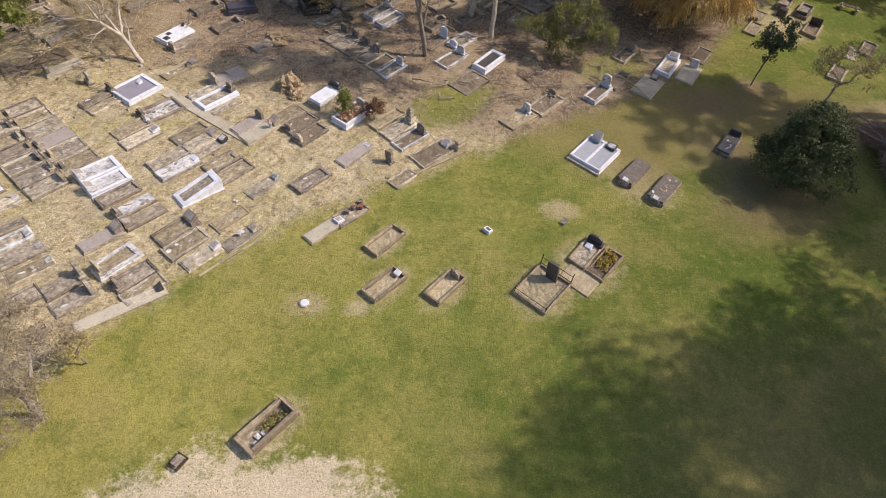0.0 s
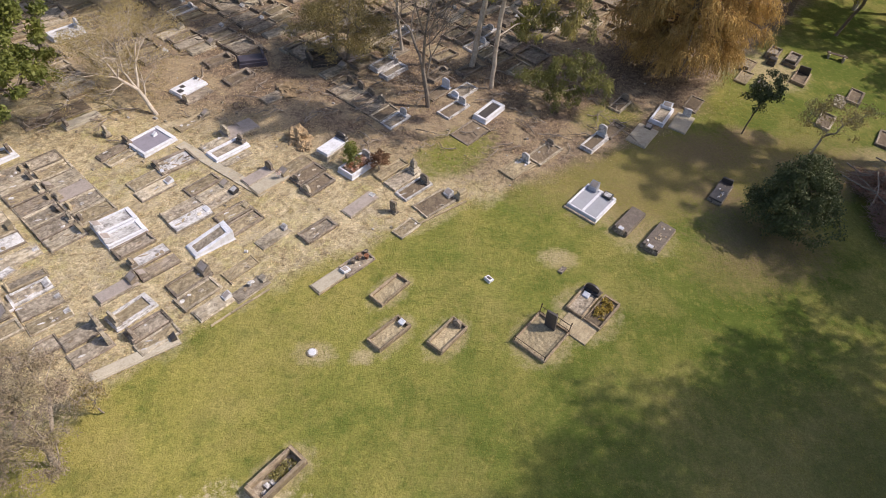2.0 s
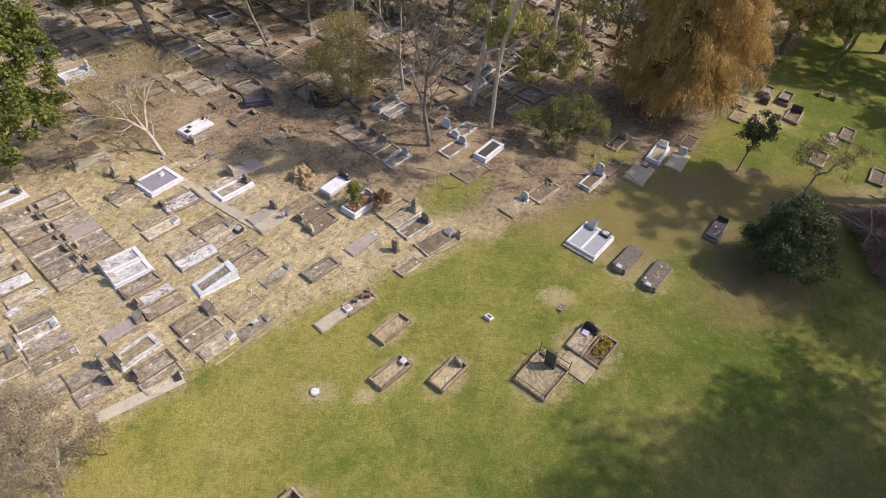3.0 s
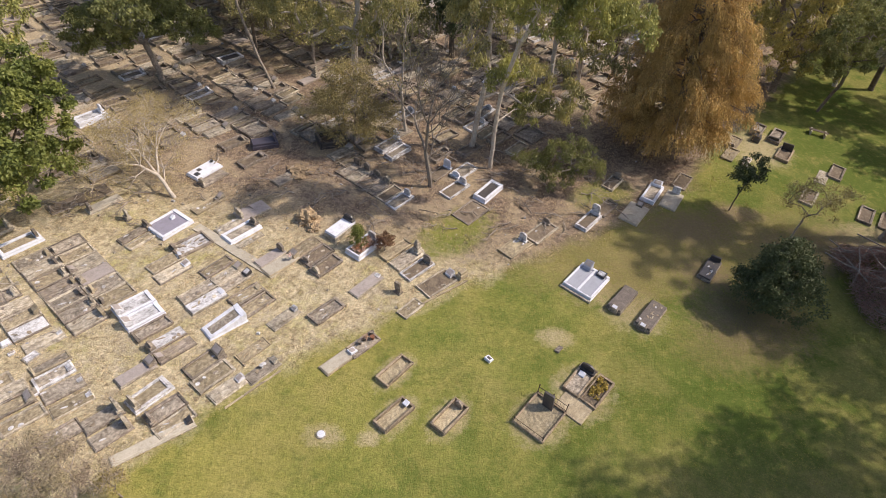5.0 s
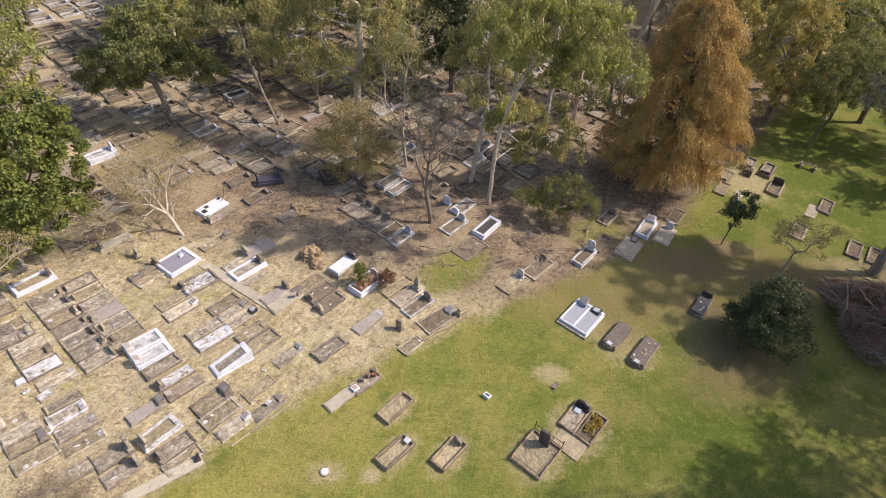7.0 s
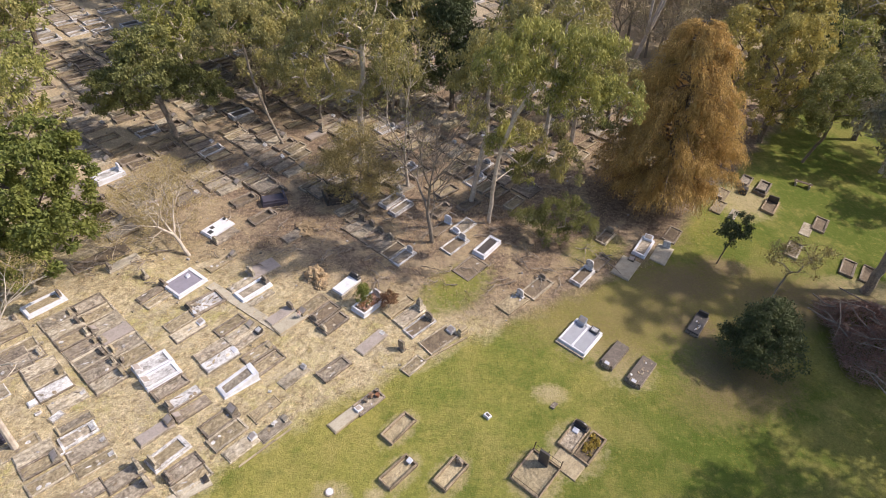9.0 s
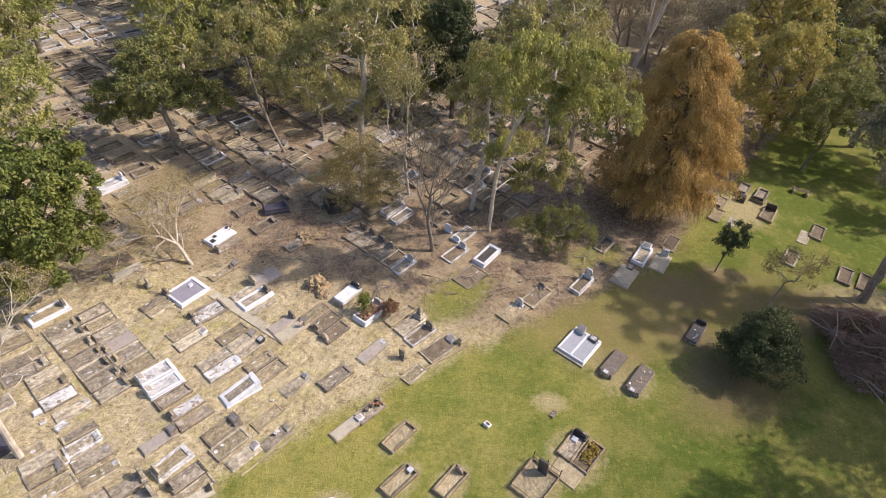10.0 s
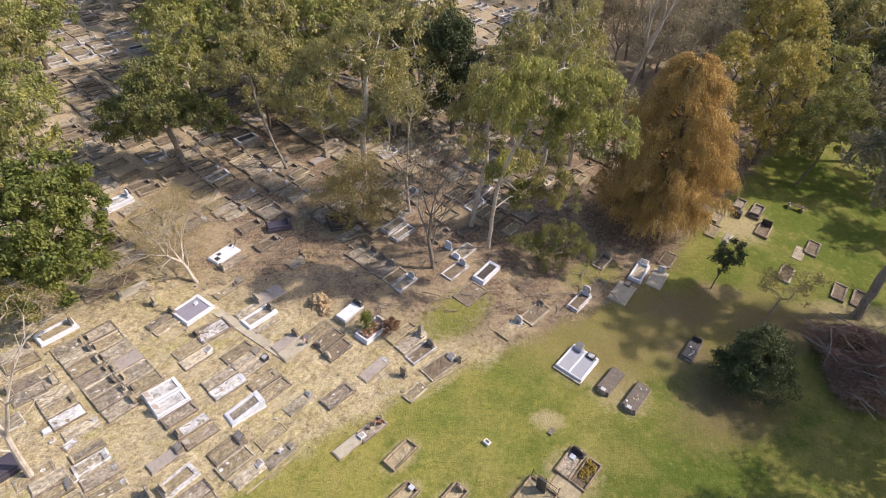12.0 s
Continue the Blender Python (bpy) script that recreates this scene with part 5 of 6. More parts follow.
def far_rows():
    protos = []
    far = (0.0, -60.0)
    kinds = (
        lambda: kerb_grave(*far, 0, 2.2, 1.0, M_OLD, M_LITTER, 0.42, 0.14, "gable", M_OLD, 0.55, 0.5, label="dark old kerb grave with a stub of headstone", lean=9),
        lambda: kerb_grave(*far, 0, 2.1, 0.95, M_CONC, M_INFILL, 0.34, 0.12, label="grey kerb grave filled with dry grass"),
        lambda: slab_grave(*far, 0, 2.2, 0.95, M_OLD, M_OLD, 0.36, "small", M_DIRTYW, 0.2, 0.4, label="dark slab grave with a small pale tablet"),
        lambda: slab_grave(*far, 0, 2.1, 0.9, M_CONC, M_CONC, 0.32, "desk", M_CONC, 0.4, 0.55, label="grey slab grave with sloping headstone"),
        lambda: kerb_grave(*far, 0, 2.2, 1.0, M_DIRTYW, M_GRIT, 0.36, 0.14, "tablet", M_DIRTYW, 0.6, 0.55, label="pale kerb grave with rounded headstone"),
        lambda: kerb_grave(*far, 0, 2.2, 2.0, M_OLD, M_GRIT, 0.42, 0.14, "square", M_OLD, 0.5, 0.9, label="double old kerb grave with a low dark headstone"),
        lambda: kerb_grave(*far, 0, 2.1, 0.9, M_BROWN, M_INFILL, 0.3, 0.12, label="low sunken kerb grave in dry grass"),
        lambda: slab_grave(*far, 0, 2.1, 0.9, M_OLD, M_PINK, 0.34, "stele", M_CONC, 0.9, label="grey slab grave with tiered headstone"),
        lambda: frame_grave(*far, 0, 2.2, 1.0, M_DIRTYW, M_DARK, 0.34, 0.16, 0, "pale framed grave with dark panel"),
        lambda: kerb_grave(*far, 0, 2.2, 1.0, M_SAND, M_LITTER, 0.36, 0.14, "cross", M_OLD, 0.8, 0.5, label="sandstone kerb grave with a stone cross"),
        lambda: kerb_grave(*far, 0, 2.2, 1.05, M_OLD, M_INFILL, 0.5, 0.15, label="deep dark kerb grave with dry grass inside"),
        lambda: slab_grave(*far, 0, 2.2, 1.0, M_BROWN, M_GRIT, 0.3, label="brown sunken slab grave strewn with grit"),
    )
    for k in kinds:
        protos.append(k())
    weights = (11, 4, 5, 4, 2, 4, 4, 2, 0.4, 1.5, 8, 5)
    pale = (3, 9, 2, 8, 10, 1, 3, 1, 3, 2, 2, 2)
    rng = random.Random(4)
    first = [True] * len(protos)
    distant = []
    made = 0
    s = 10.0
    row = 0
    while s < 92:
        w = -104.0
        while w < lawn_edge(s) - 1.2:
            w += rng.choice((1.02, 1.05, 1.1, 1.25)) + (rng.random() < 0.14) * rng.uniform(0.6, 2.0)
            if rng.random() < 0.12:
                continue
            x, y = from_sw(s + rng.uniform(-0.26, 0.26), w)
            if y < 30 and x > -24 or y < 20 or y > 100 or abs(x) > 1.05 * y * 0.9 + 6 or x > 22:
                continue
            if y < 35 and x > -21 or (-6 < x < 12 and y < 41.5) or (-11 < x < -4 and y < 39):
                continue
            if x > 8.5 and y < 50 or s < 19 and w > -41 or (s < 26 and -36 < w < -33.6):
                continue
            if min(math.hypot(x - a, y - b) for a, b in TAKEN) < 0.98:
                continue
            k = rng.choices(range(len(protos)), pale if y > 66 else weights)[0]
            m = Matrix.Translation((x, y, gz(x, y) - rng.uniform(0, 0.06))) @ LEVEL @ pose(0, 0, 0, rng.uniform(-1.5, 1.5), rng.uniform(-1.5, 1.5), AXIS + rng.uniform(-5, 5))
            if y > 64:
                distant.append((k, m))
            elif first[k]:
                protos[k].matrix_basis = m
                first[k] = False
            else:
                copy_thing(protos[k], m)
            TAKEN.append((x, y))
            made += 1
        row += 1
        s += 2.32 if row % 2 else 3.15
    for k, p in enumerate(protos):
        if first[k]:
            x, y = from_sw(60 + 3 * k, -70)
            p.matrix_basis = Matrix.Translation((x, y, gz(x, y))) @ LEVEL @ pose(0, 0, 0, 0, 0, AXIS)
    # the farthest, too small to tell apart, as one
    slots, verts, faces, idx = [], [], [], []
    for k, m in distant:
        for o in protos[k].children_recursive:
            mt = o.data.materials[0]
            if mt not in slots:
                slots.append(mt)
            base = len(verts)
            place = m @ o.matrix_basis if o.parent is protos[k] else m @ o.parent.matrix_basis @ o.matrix_basis
            verts.extend(tuple(place @ v.co) for v in o.data.vertices)
            for p in o.data.polygons:
                faces.append(tuple(base + i for i in p.vertices))
                idx.append(slots.index(mt))
    me = bpy.data.meshes.new("distant_graves")
    me.from_pydata(verts, [], faces)
    for mt in slots:
        me.materials.append(mt)
    me.polygons.foreach_set("material_index", idx)
    tagged(put("distant_graves", me), "rows of distant old graves between trees", "graves", kind="stuff")
    return made


print("far graves", far_rows())


# ---- trees ----
def trees():
    T = make_tree
    T("broadleaf_tree", -27.6, 32.4, ((0.2, 0, 2), (0.4, 0.3, 4.5)), 0.35, M_BARK, ((0, 0, 5.6, 4.6, 4.6, 4.0), (2.4, -1.8, 4.0, 2.8, 2.8, 2.8), (-2.6, 1, 5, 3, 3, 3.2), (1.5, 2, 7, 2.6, 2.6, 2.6), (2.4, 2.0, 5.4, 2.0, 2.0, 1.8), (2.6, 0.6, 2.6, 2.2, 2.2, 1.8), (0.6, -2.8, 2.4, 2.6, 2.2, 2.0), (-2.4, -1.8, 2.4, 2.4, 2.2, 2.0)), 300, L_DENSE, 150, (0.52, 0.52, 0.4), (0.25, 0.13), "dense rounded green broadleaf tree beside the dry ground", seed=11, droop=0.3, r_tip=0.02, shell=0.7)
    Q = make_forked
    Q("bare_pale_tree", -18.5, 34.3, (-0.55, 0.05, 1), 1.95, 0.15, 6, 0.62, 0.08, M_GUM, L_KHAKI, 40, (0.5, 0.5, 0.36), (0.10, 0.042), "leaning pale-barked tree with sparse dry brown foliage", 12)
    T("sparse_tree", -29.0, 23.4, ((0.5, 0.5, 2.2), (1.2, 1.0, 4.0)), 0.15, M_TWIG, ((1.6, 0.4, 5.0, 2.6, 2.2, 1.0), (3.6, 2.2, 4.8, 2.8, 2.2, 0.9), (0.6, 2.6, 5.4, 2.8, 2.4, 1.1)), 120, L_KHAKI, 90, (0.5, 0.5, 0.34), (0.10, 0.04), "grey tree with a sparse spreading olive crown", seed=15, r_tip=0.013, droop=0.3, wig=0.09)
    Q("thin_pale_tree", -22.75, 18.55, (0.0, 0.1, 1), 3.3, 0.2, 5, 0.5, 0.10, M_GUM, L_KHAKI, 5, (0.4, 0.4, 0.3), (0.09, 0.04), "thin pale-trunked tree with bare forking grey branches", 52)
    Q("dead_tree", -1.2, 37.9, (0, 0, 1), 3.1, 0.18, 6, 0.4, 0.26, M_TWIG, L_DRY, 3, (0.4, 0.4, 0.3), (0.12, 0.05), "leafless grey tree with upright branches", 18)
    T("gum_tree", -7.4, 47.2, ((0.1, 0, 3.0), (0.2, 0.1, 6.0), (0.7, 0.1, 8.6), (0.9, 0.1, 11.6)), 0.27, M_GUM, ((-3.6, 0, 10.4, 2.6, 2.4, 1.8), (-1.0, 1.0, 12.6, 3.0, 2.6, 1.8), (2.2, 0.5, 11.6, 2.4, 2.2, 1.8), (3.5, 0, 9.0, 1.8, 1.6, 1.4), (-2.6, -0.5, 7.8, 2.0, 1.8, 1.2), (0.8, 0.5, 14.6, 2.4, 2.2, 1.4), (1.6, -1.0, 7.2, 1.5, 1.4, 1.2), (-5.4, 0.6, 9.0, 1.8, 1.6, 1.3)), 190, L_GUM, 105, (0.46, 0.46, 0.45), (0.21, 0.085), "broad gum tree with white forked limbs", seed=22, droop=0.6, r_tip=0.032, wig=0.13)
    Q("dead_pale_tree", 22.0, 71.5, (0.2, 0, 1), 5.4, 0.3, 4, 0.3, 0.2, M_GUM, L_DRY, 0, (0.5, 0.5, 0.5), (0.12, 0.05), "leaning dead pale trunk at the back", 45)
    T("scrubby_tree", -15.4, 11.2, ((0, 0, 1.0), (0.1, 0.2, 2.0)), 0.13, M_TWIG, ((0.0, 0.2, 2.9, 1.9, 1.7, 1.3), (-1.4, 1.8, 3.4, 1.6, 1.6, 1.2), (0.5, -1.0, 2.2, 1.5, 1.3, 1.0), (-1.6, -0.4, 2.6, 1.6, 1.5, 1.3), (0.7, 2.0, 2.2, 0.9, 0.9, 0.7), (-1.6, 2.6, 2.6, 1.5, 1.4, 0.8)), 330, L_GREY, 60, (0.34, 0.36, 0.3), (0.15, 0.028), "scrubby small tree of grey twigs and sparse dull leaves", seed=14, r_tip=0.012, droop=0.1)
    T("scrubby_sapling", -14.5, 13.4, ((0, 0, 0.4), (0, 0.1, 0.8)), 0.04, M_TWIG, ((0.0, 0.1, 1.2, 0.7, 0.7, 0.6),), 34, L_OLIVE, 60, (0.22, 0.22, 0.2), (0.09, 0.04), "small scrubby sapling at the lawn's edge", "shrub", seed=44, r_tip=0.008, droop=0.3)
    T("green_tree", -24.0, 49.3, ((-0.2, 0, 1.6), (-0.5, 0, 3.4)), 0.24, M_TWIG, ((-0.2, -1.4, 5.9, 3.8, 3.4, 2.5), (-4.0, -0.8, 4.8, 2.6, 2.6, 1.9), (2.8, 0, 4.8, 2.6, 2.4, 1.7), (-1, 0.5, 7.9, 2.8, 2.6, 1.8), (-2.6, -1.2, 4.3, 2.2, 2.0, 1.3), (4.6, 0.4, 4.4, 1.4, 1.3, 1.0)), 230, L_MID, 130, (0.5, 0.5, 0.4), (0.24, 0.11), "mid-green spreading tree with a short trunk among graves", seed=15)
    T("slender_tree", -14.7, 49.8, ((-0.9, 0, 2.8), (-1.7, 0, 6.0), (-1.9, 0, 9.5)), 0.11, M_TWIG, ((-1.6, -0.4, 11.2, 3.2, 3.0, 2.2), (-4.4, -0.2, 9.4, 2.4, 2.2, 1.8), (1.4, -0.4, 10.0, 2.4, 2.2, 1.8), (3.6, -0.8, 10.2, 2.2, 2.2, 1.8), (-1.4, 2.6, 6.0, 2.4, 2.0, 1.4)), 165, L_GUM, 95, (0.46, 0.46, 0.45), (0.21, 0.085), "slender leaning gum with open olive foliage", seed=16, droop=0.65)
    T("olive_tree", -7.2, 42.6, ((0.1, 0, 1.0), (0.2, 0, 2.2)), 0.16, M_TWIG, ((0, 0, 3.6, 2.9, 2.8, 2.1), (-2.2, 0.4, 2.5, 2.1, 2.1, 1.6), (1.9, -0.4, 2.3, 2.1, 2, 1.5), (0.0, -1.4, 1.9, 1.8, 1.4, 1.2), (0.2, 0, 5.6, 1.9, 1.9, 1.5)), 240, L_OLIVE, 110, (0.6, 0.6, 0.45), (0.12, 0.055), "small rounded tree with dull khaki-green foliage", seed=17, r_tip=0.016)
    T("gum_tree", 2.0, 43.6, ((0.5, 0, 3.2), (1.2, 0.1, 6.4), (1.1, 0.3, 9), (1.2, 0.4, 12)), 0.21, M_GUM, ((0.8, 0.2, 12.4, 2.6, 2.6, 2.2), (2.8, 0.5, 10.6, 2.5, 2.4, 2.0), (-0.4, -0.2, 10.4, 2.0, 2.0, 1.8), (0.8, -1.6, 8.4, 1.5, 1.5, 1.5), (4.8, -0.4, 3.8, 1.9, 1.7, 1.4), (6.2, 0.4, 5.6, 2.1, 1.9, 1.6), (3.4, -0.8, 7.0, 1.7, 1.6, 1.4), (7.6, -1.0, 3.6, 1.6, 1.5, 1.3)), 165, L_GUM, 110, (0.46, 0.46, 0.52), (0.24, 0.09), "tall pale-trunked gum tree with hanging olive-green foliage", seed=19, droop=0.75, sag=0.06)
    T("gum_tree", 3.4, 40.9, ((0.1, -0.2, 3.0), (0.4, -1.0, 7.0), (1.2, -2.4, 11.0), (2.2, -3.4, 13.6)), 0.16, M_GUM, ((0.3, -4.4, 15.6, 2.3, 2.1, 2.0), (2.4, -3.6, 13.8, 2.2, 2.0, 1.7), (5.0, -4.0, 13.4, 2.4, 2.2, 1.7), (7.6, -4.2, 12.9, 1.9, 1.9, 1.5), (5.4, -4.0, 15.8, 2.3, 2.1, 1.6), (2.6, -4.0, 16.8, 2.2, 2.0, 1.5), (0.8, -0.8, 8.0, 1.4, 1.4, 1.4), (3.2, 2.0, 3.8, 1.7, 1.5, 1.5)), 280, L_BRIGHT, 100, (0.42, 0.42, 0.46), (0.22, 0.085), "tall leaning gum tree with bright hanging clumps of foliage", seed=20, droop=0.75, sag=0.08)
    Q("twiggy_gum_tree", -3.3, 44.8, (0.02, 0, 1), 3.7, 0.15, 5, 0.4, 0.2, M_GUM, L_GUM, 42, (0.9, 0.9, 0.8), (0.19, 0.075), "slim gum tree with bare white twigs and thin foliage", 73, 0.6)
    T("understory_tree", -12.2, 54.6, ((0.1, 0, 1.2), (0.2, 0, 2.6)), 0.14, M_TWIG, ((0, 0, 4.0, 3.0, 2.6, 2.0), (2.6, 0.4, 3.4, 2.2, 2.0, 1.6), (-2.4, 0, 4.4, 2.2, 2.0, 1.6)), 130, L_GUM, 90, (0.6, 0.6, 0.5), (0.19, 0.08), "low olive tree under the tall gums", seed=74, droop=0.6)
    T("understory_tree", -5.4, 57.4, ((0.1, 0, 1.2), (0.2, 0, 2.6)), 0.14, M_TWIG, ((0, 0, 3.6, 2.8, 2.4, 2.2), (2.6, 0.4, 3.0, 2.2, 2.0, 1.8)), 110, L_MID, 90, (0.6, 0.6, 0.5), (0.19, 0.08), "low dark tree under the tall gums", seed=75, droop=0.6)
    T("dark_tree", 0.6, 59.2, ((0, 0, 3), (0, 0.2, 7)), 0.3, M_BARK, ((0, 0, 8.4, 2.4, 2.4, 4.6), (0.2, 0, 4.5, 2.5, 2.5, 3)), 190, L_DARK, 100, (0.62, 0.62, 0.6), (0.26, 0.12), "dense very dark green tree", seed=22, r_tip=0.015)
    T("gum_tree", 8.8, 50.2, ((0.2, 0, 3.5), (0.3, 0.2, 7.5), (0.3, 0.3, 11.5)), 0.2, M_GUM, ((0.4, 0.2, 14, 3.0, 2.8, 2.6), (3.2, -0.4, 10.8, 3.0, 2.6, 2.3), (-2.2, -0.3, 9.8, 2.5, 2.3, 2.0), (5.0, -1.2, 8.2, 3.5, 2.6, 2.3), (0.8, -1.4, 6.8, 2.3, 2.0, 1.5), (4.6, -2.2, 5.4, 2.4, 2.0, 1.5), (1.5, 0.6, 17, 2.4, 2.4, 1.9), (-2.0, 0.4, 13.0, 2.0, 2.0, 1.8)), 170, L_GUM, 100, (0.46, 0.46, 0.5), (0.22, 0.085), "tall gum tree with open green clumps of foliage", seed=23, droop=0.7, sag=0.08)
    T("yellowing_tree", 33.3, 58.6, ((0, 0, 3), (0, 0.2, 8)), 0.3, M_BARK, ((0, 0, 8.5, 4.0, 4, 5.0), (-2.5, -0.8, 4.2, 2.8, 2.8, 3.0), (2.6, -0.8, 4.4, 2.8, 2.8, 3.2), (0, 0, 11.6, 2.2, 2.2, 2.0)), 235, L_YELLOW, 110, (0.46, 0.46, 0.55), (0.23, 0.1), "tall yellow-green autumn tree behind the lawn", seed=24, droop=0.65)
    T("green_tree", 36.4, 55.1, ((0.6, 0.0, 1.5), (0.9, -0.4, 3.2), (0.6, -1.0, 5.0)), 0.15, M_BARK, ((-1.5, -2.2, 8.2, 3.0, 2.8, 2.2), (1.2, 0.2, 5.6, 3.6, 3.2, 2.2), (4.0, 0, 6.2, 3.0, 2.8, 2.4), (0.6, -1.2, 9.6, 2.8, 2.6, 1.6), (-2.0, -1.0, 5.4, 2.2, 2.0, 1.5)), 210, L_MID, 110, (0.5, 0.5, 0.42), (0.2, 0.09), "spreading green tree with a bent dark trunk", seed=25)
    T("leaning_gum_tree", 33.0, 36.0, ((0.3, 0.0, 2.6), (0.8, 0.1, 6.4), (1.8, 0.3, 10), (2.4, 0.2, 16)), 0.36, M_TWIG, ((3.4, 0.6, 20, 5, 5, 2.4), (7.0, 1.6, 21, 4.2, 4, 2.2), (6, -1, 13, 3.4, 3.4, 2.4), (-3.6, 1.2, 14.0, 2.6, 2.6, 2.0), (-1.4, 2.4, 13.2, 2.6, 2.4, 2.0), (1.4, 1.6, 13.0, 2.6, 2.4, 2.0), (-2.4, 1.0, 11.6, 1.8, 1.6, 1.2), (0.4, 2.0, 10.6, 2.0, 1.8, 1.3)), 300, L_BLUE, 100, (0.6, 0.6, 0.5), (0.26, 0.11), "big leaning grey-barked tree with grey-green crown", seed=26, droop=0.5, r_tip=0.04)
    T("sapling", 21.6, 38.0, ((0.2, 0, 1.3), (0.5, 0, 2.6)), 0.06, M_BARK, ((0.7, 0, 3.7, 1.2, 1.1, 1.2), (0.2, 0, 3.0, 1.0, 1, 0.8)), 46, L_DARK, 75, (0.32, 0.32, 0.28), (0.15, 0.09), "young dark green tree with an open crown", seed=27, droop=0.4, r_tip=0.008)
    T("sparse_sapling", 24.2, 33.8, ((0.2, 0, 1.6), (0.5, 0.1, 3.0)), 0.07, M_TWIG, ((0.6, 0.3, 4.2, 2.0, 1.8, 1.5), (3.0, 0.4, 4.4, 1.0, 0.9, 0.7)), 70, L_KHAKI, 44, (0.38, 0.38, 0.3), (0.13, 0.06), "thin sparse sapling with grey branches", seed=28, r_tip=0.012, wig=0.03)
    T("dense_bush", 20.8, 28.0, ((0, 0, 0.8), (0, 0, 1.8)), 0.18, M_BARK, ((0, 0, 2.4, 2.2, 2.2, 2.1), (1.0, -0.7, 1.4, 1.8, 1.7, 1.4), (-1.1, 0.2, 1.6, 1.7, 1.7, 1.5), (0.1, 0.4, 3.9, 1.4, 1.3, 1.2), (1.5, 0.8, 2.7, 1.2, 1.2, 1.1), (-0.8, -1.0, 2.6, 1.3, 1.2, 1.0), (0.9, 0.9, 3.9, 0.9, 0.9, 0.8)), 230, L_DARK, 120, (0.44, 0.44, 0.42), (0.15, 0.075), "dense rounded dark green bush on the lawn", "bush", seed=29, droop=0.4, r_tip=0.012, shell=0.78)
    T("red_shrub", -4.1, 30.6, ((0, 0, 0.3), (0, 0, 0.6)), 0.04, M_TWIG, ((0, 0, 0.75, 0.75, 0.65, 0.5),), 40, L_RED, 46, (0.22, 0.22, 0.2), (0.1, 0.06), "reddish-brown low shrub beside a grave", "shrub", seed=30, droop=0.2, r_tip=0.008)
    T("low_gum_tree", 9.0, 39.4, ((-0.1, 0, 0.8), (0.1, 0, 1.6)), 0.09, M_TWIG, ((0.2, 0, 2.7, 2.0, 1.7, 1.3), (-2.4, 0.3, 2.0, 1.6, 1.4, 1.1), (1.7, -0.6, 1.9, 1.5, 1.3, 1.0), (-0.8, -0.8, 1.3, 1.5, 1.2, 0.9)), 120, L_MID, 75, (0.36, 0.36, 0.36), (0.17, 0.07), "low spreading olive-green tree among the graves", seed=31, droop=0.6, r_tip=0.01)


trees()


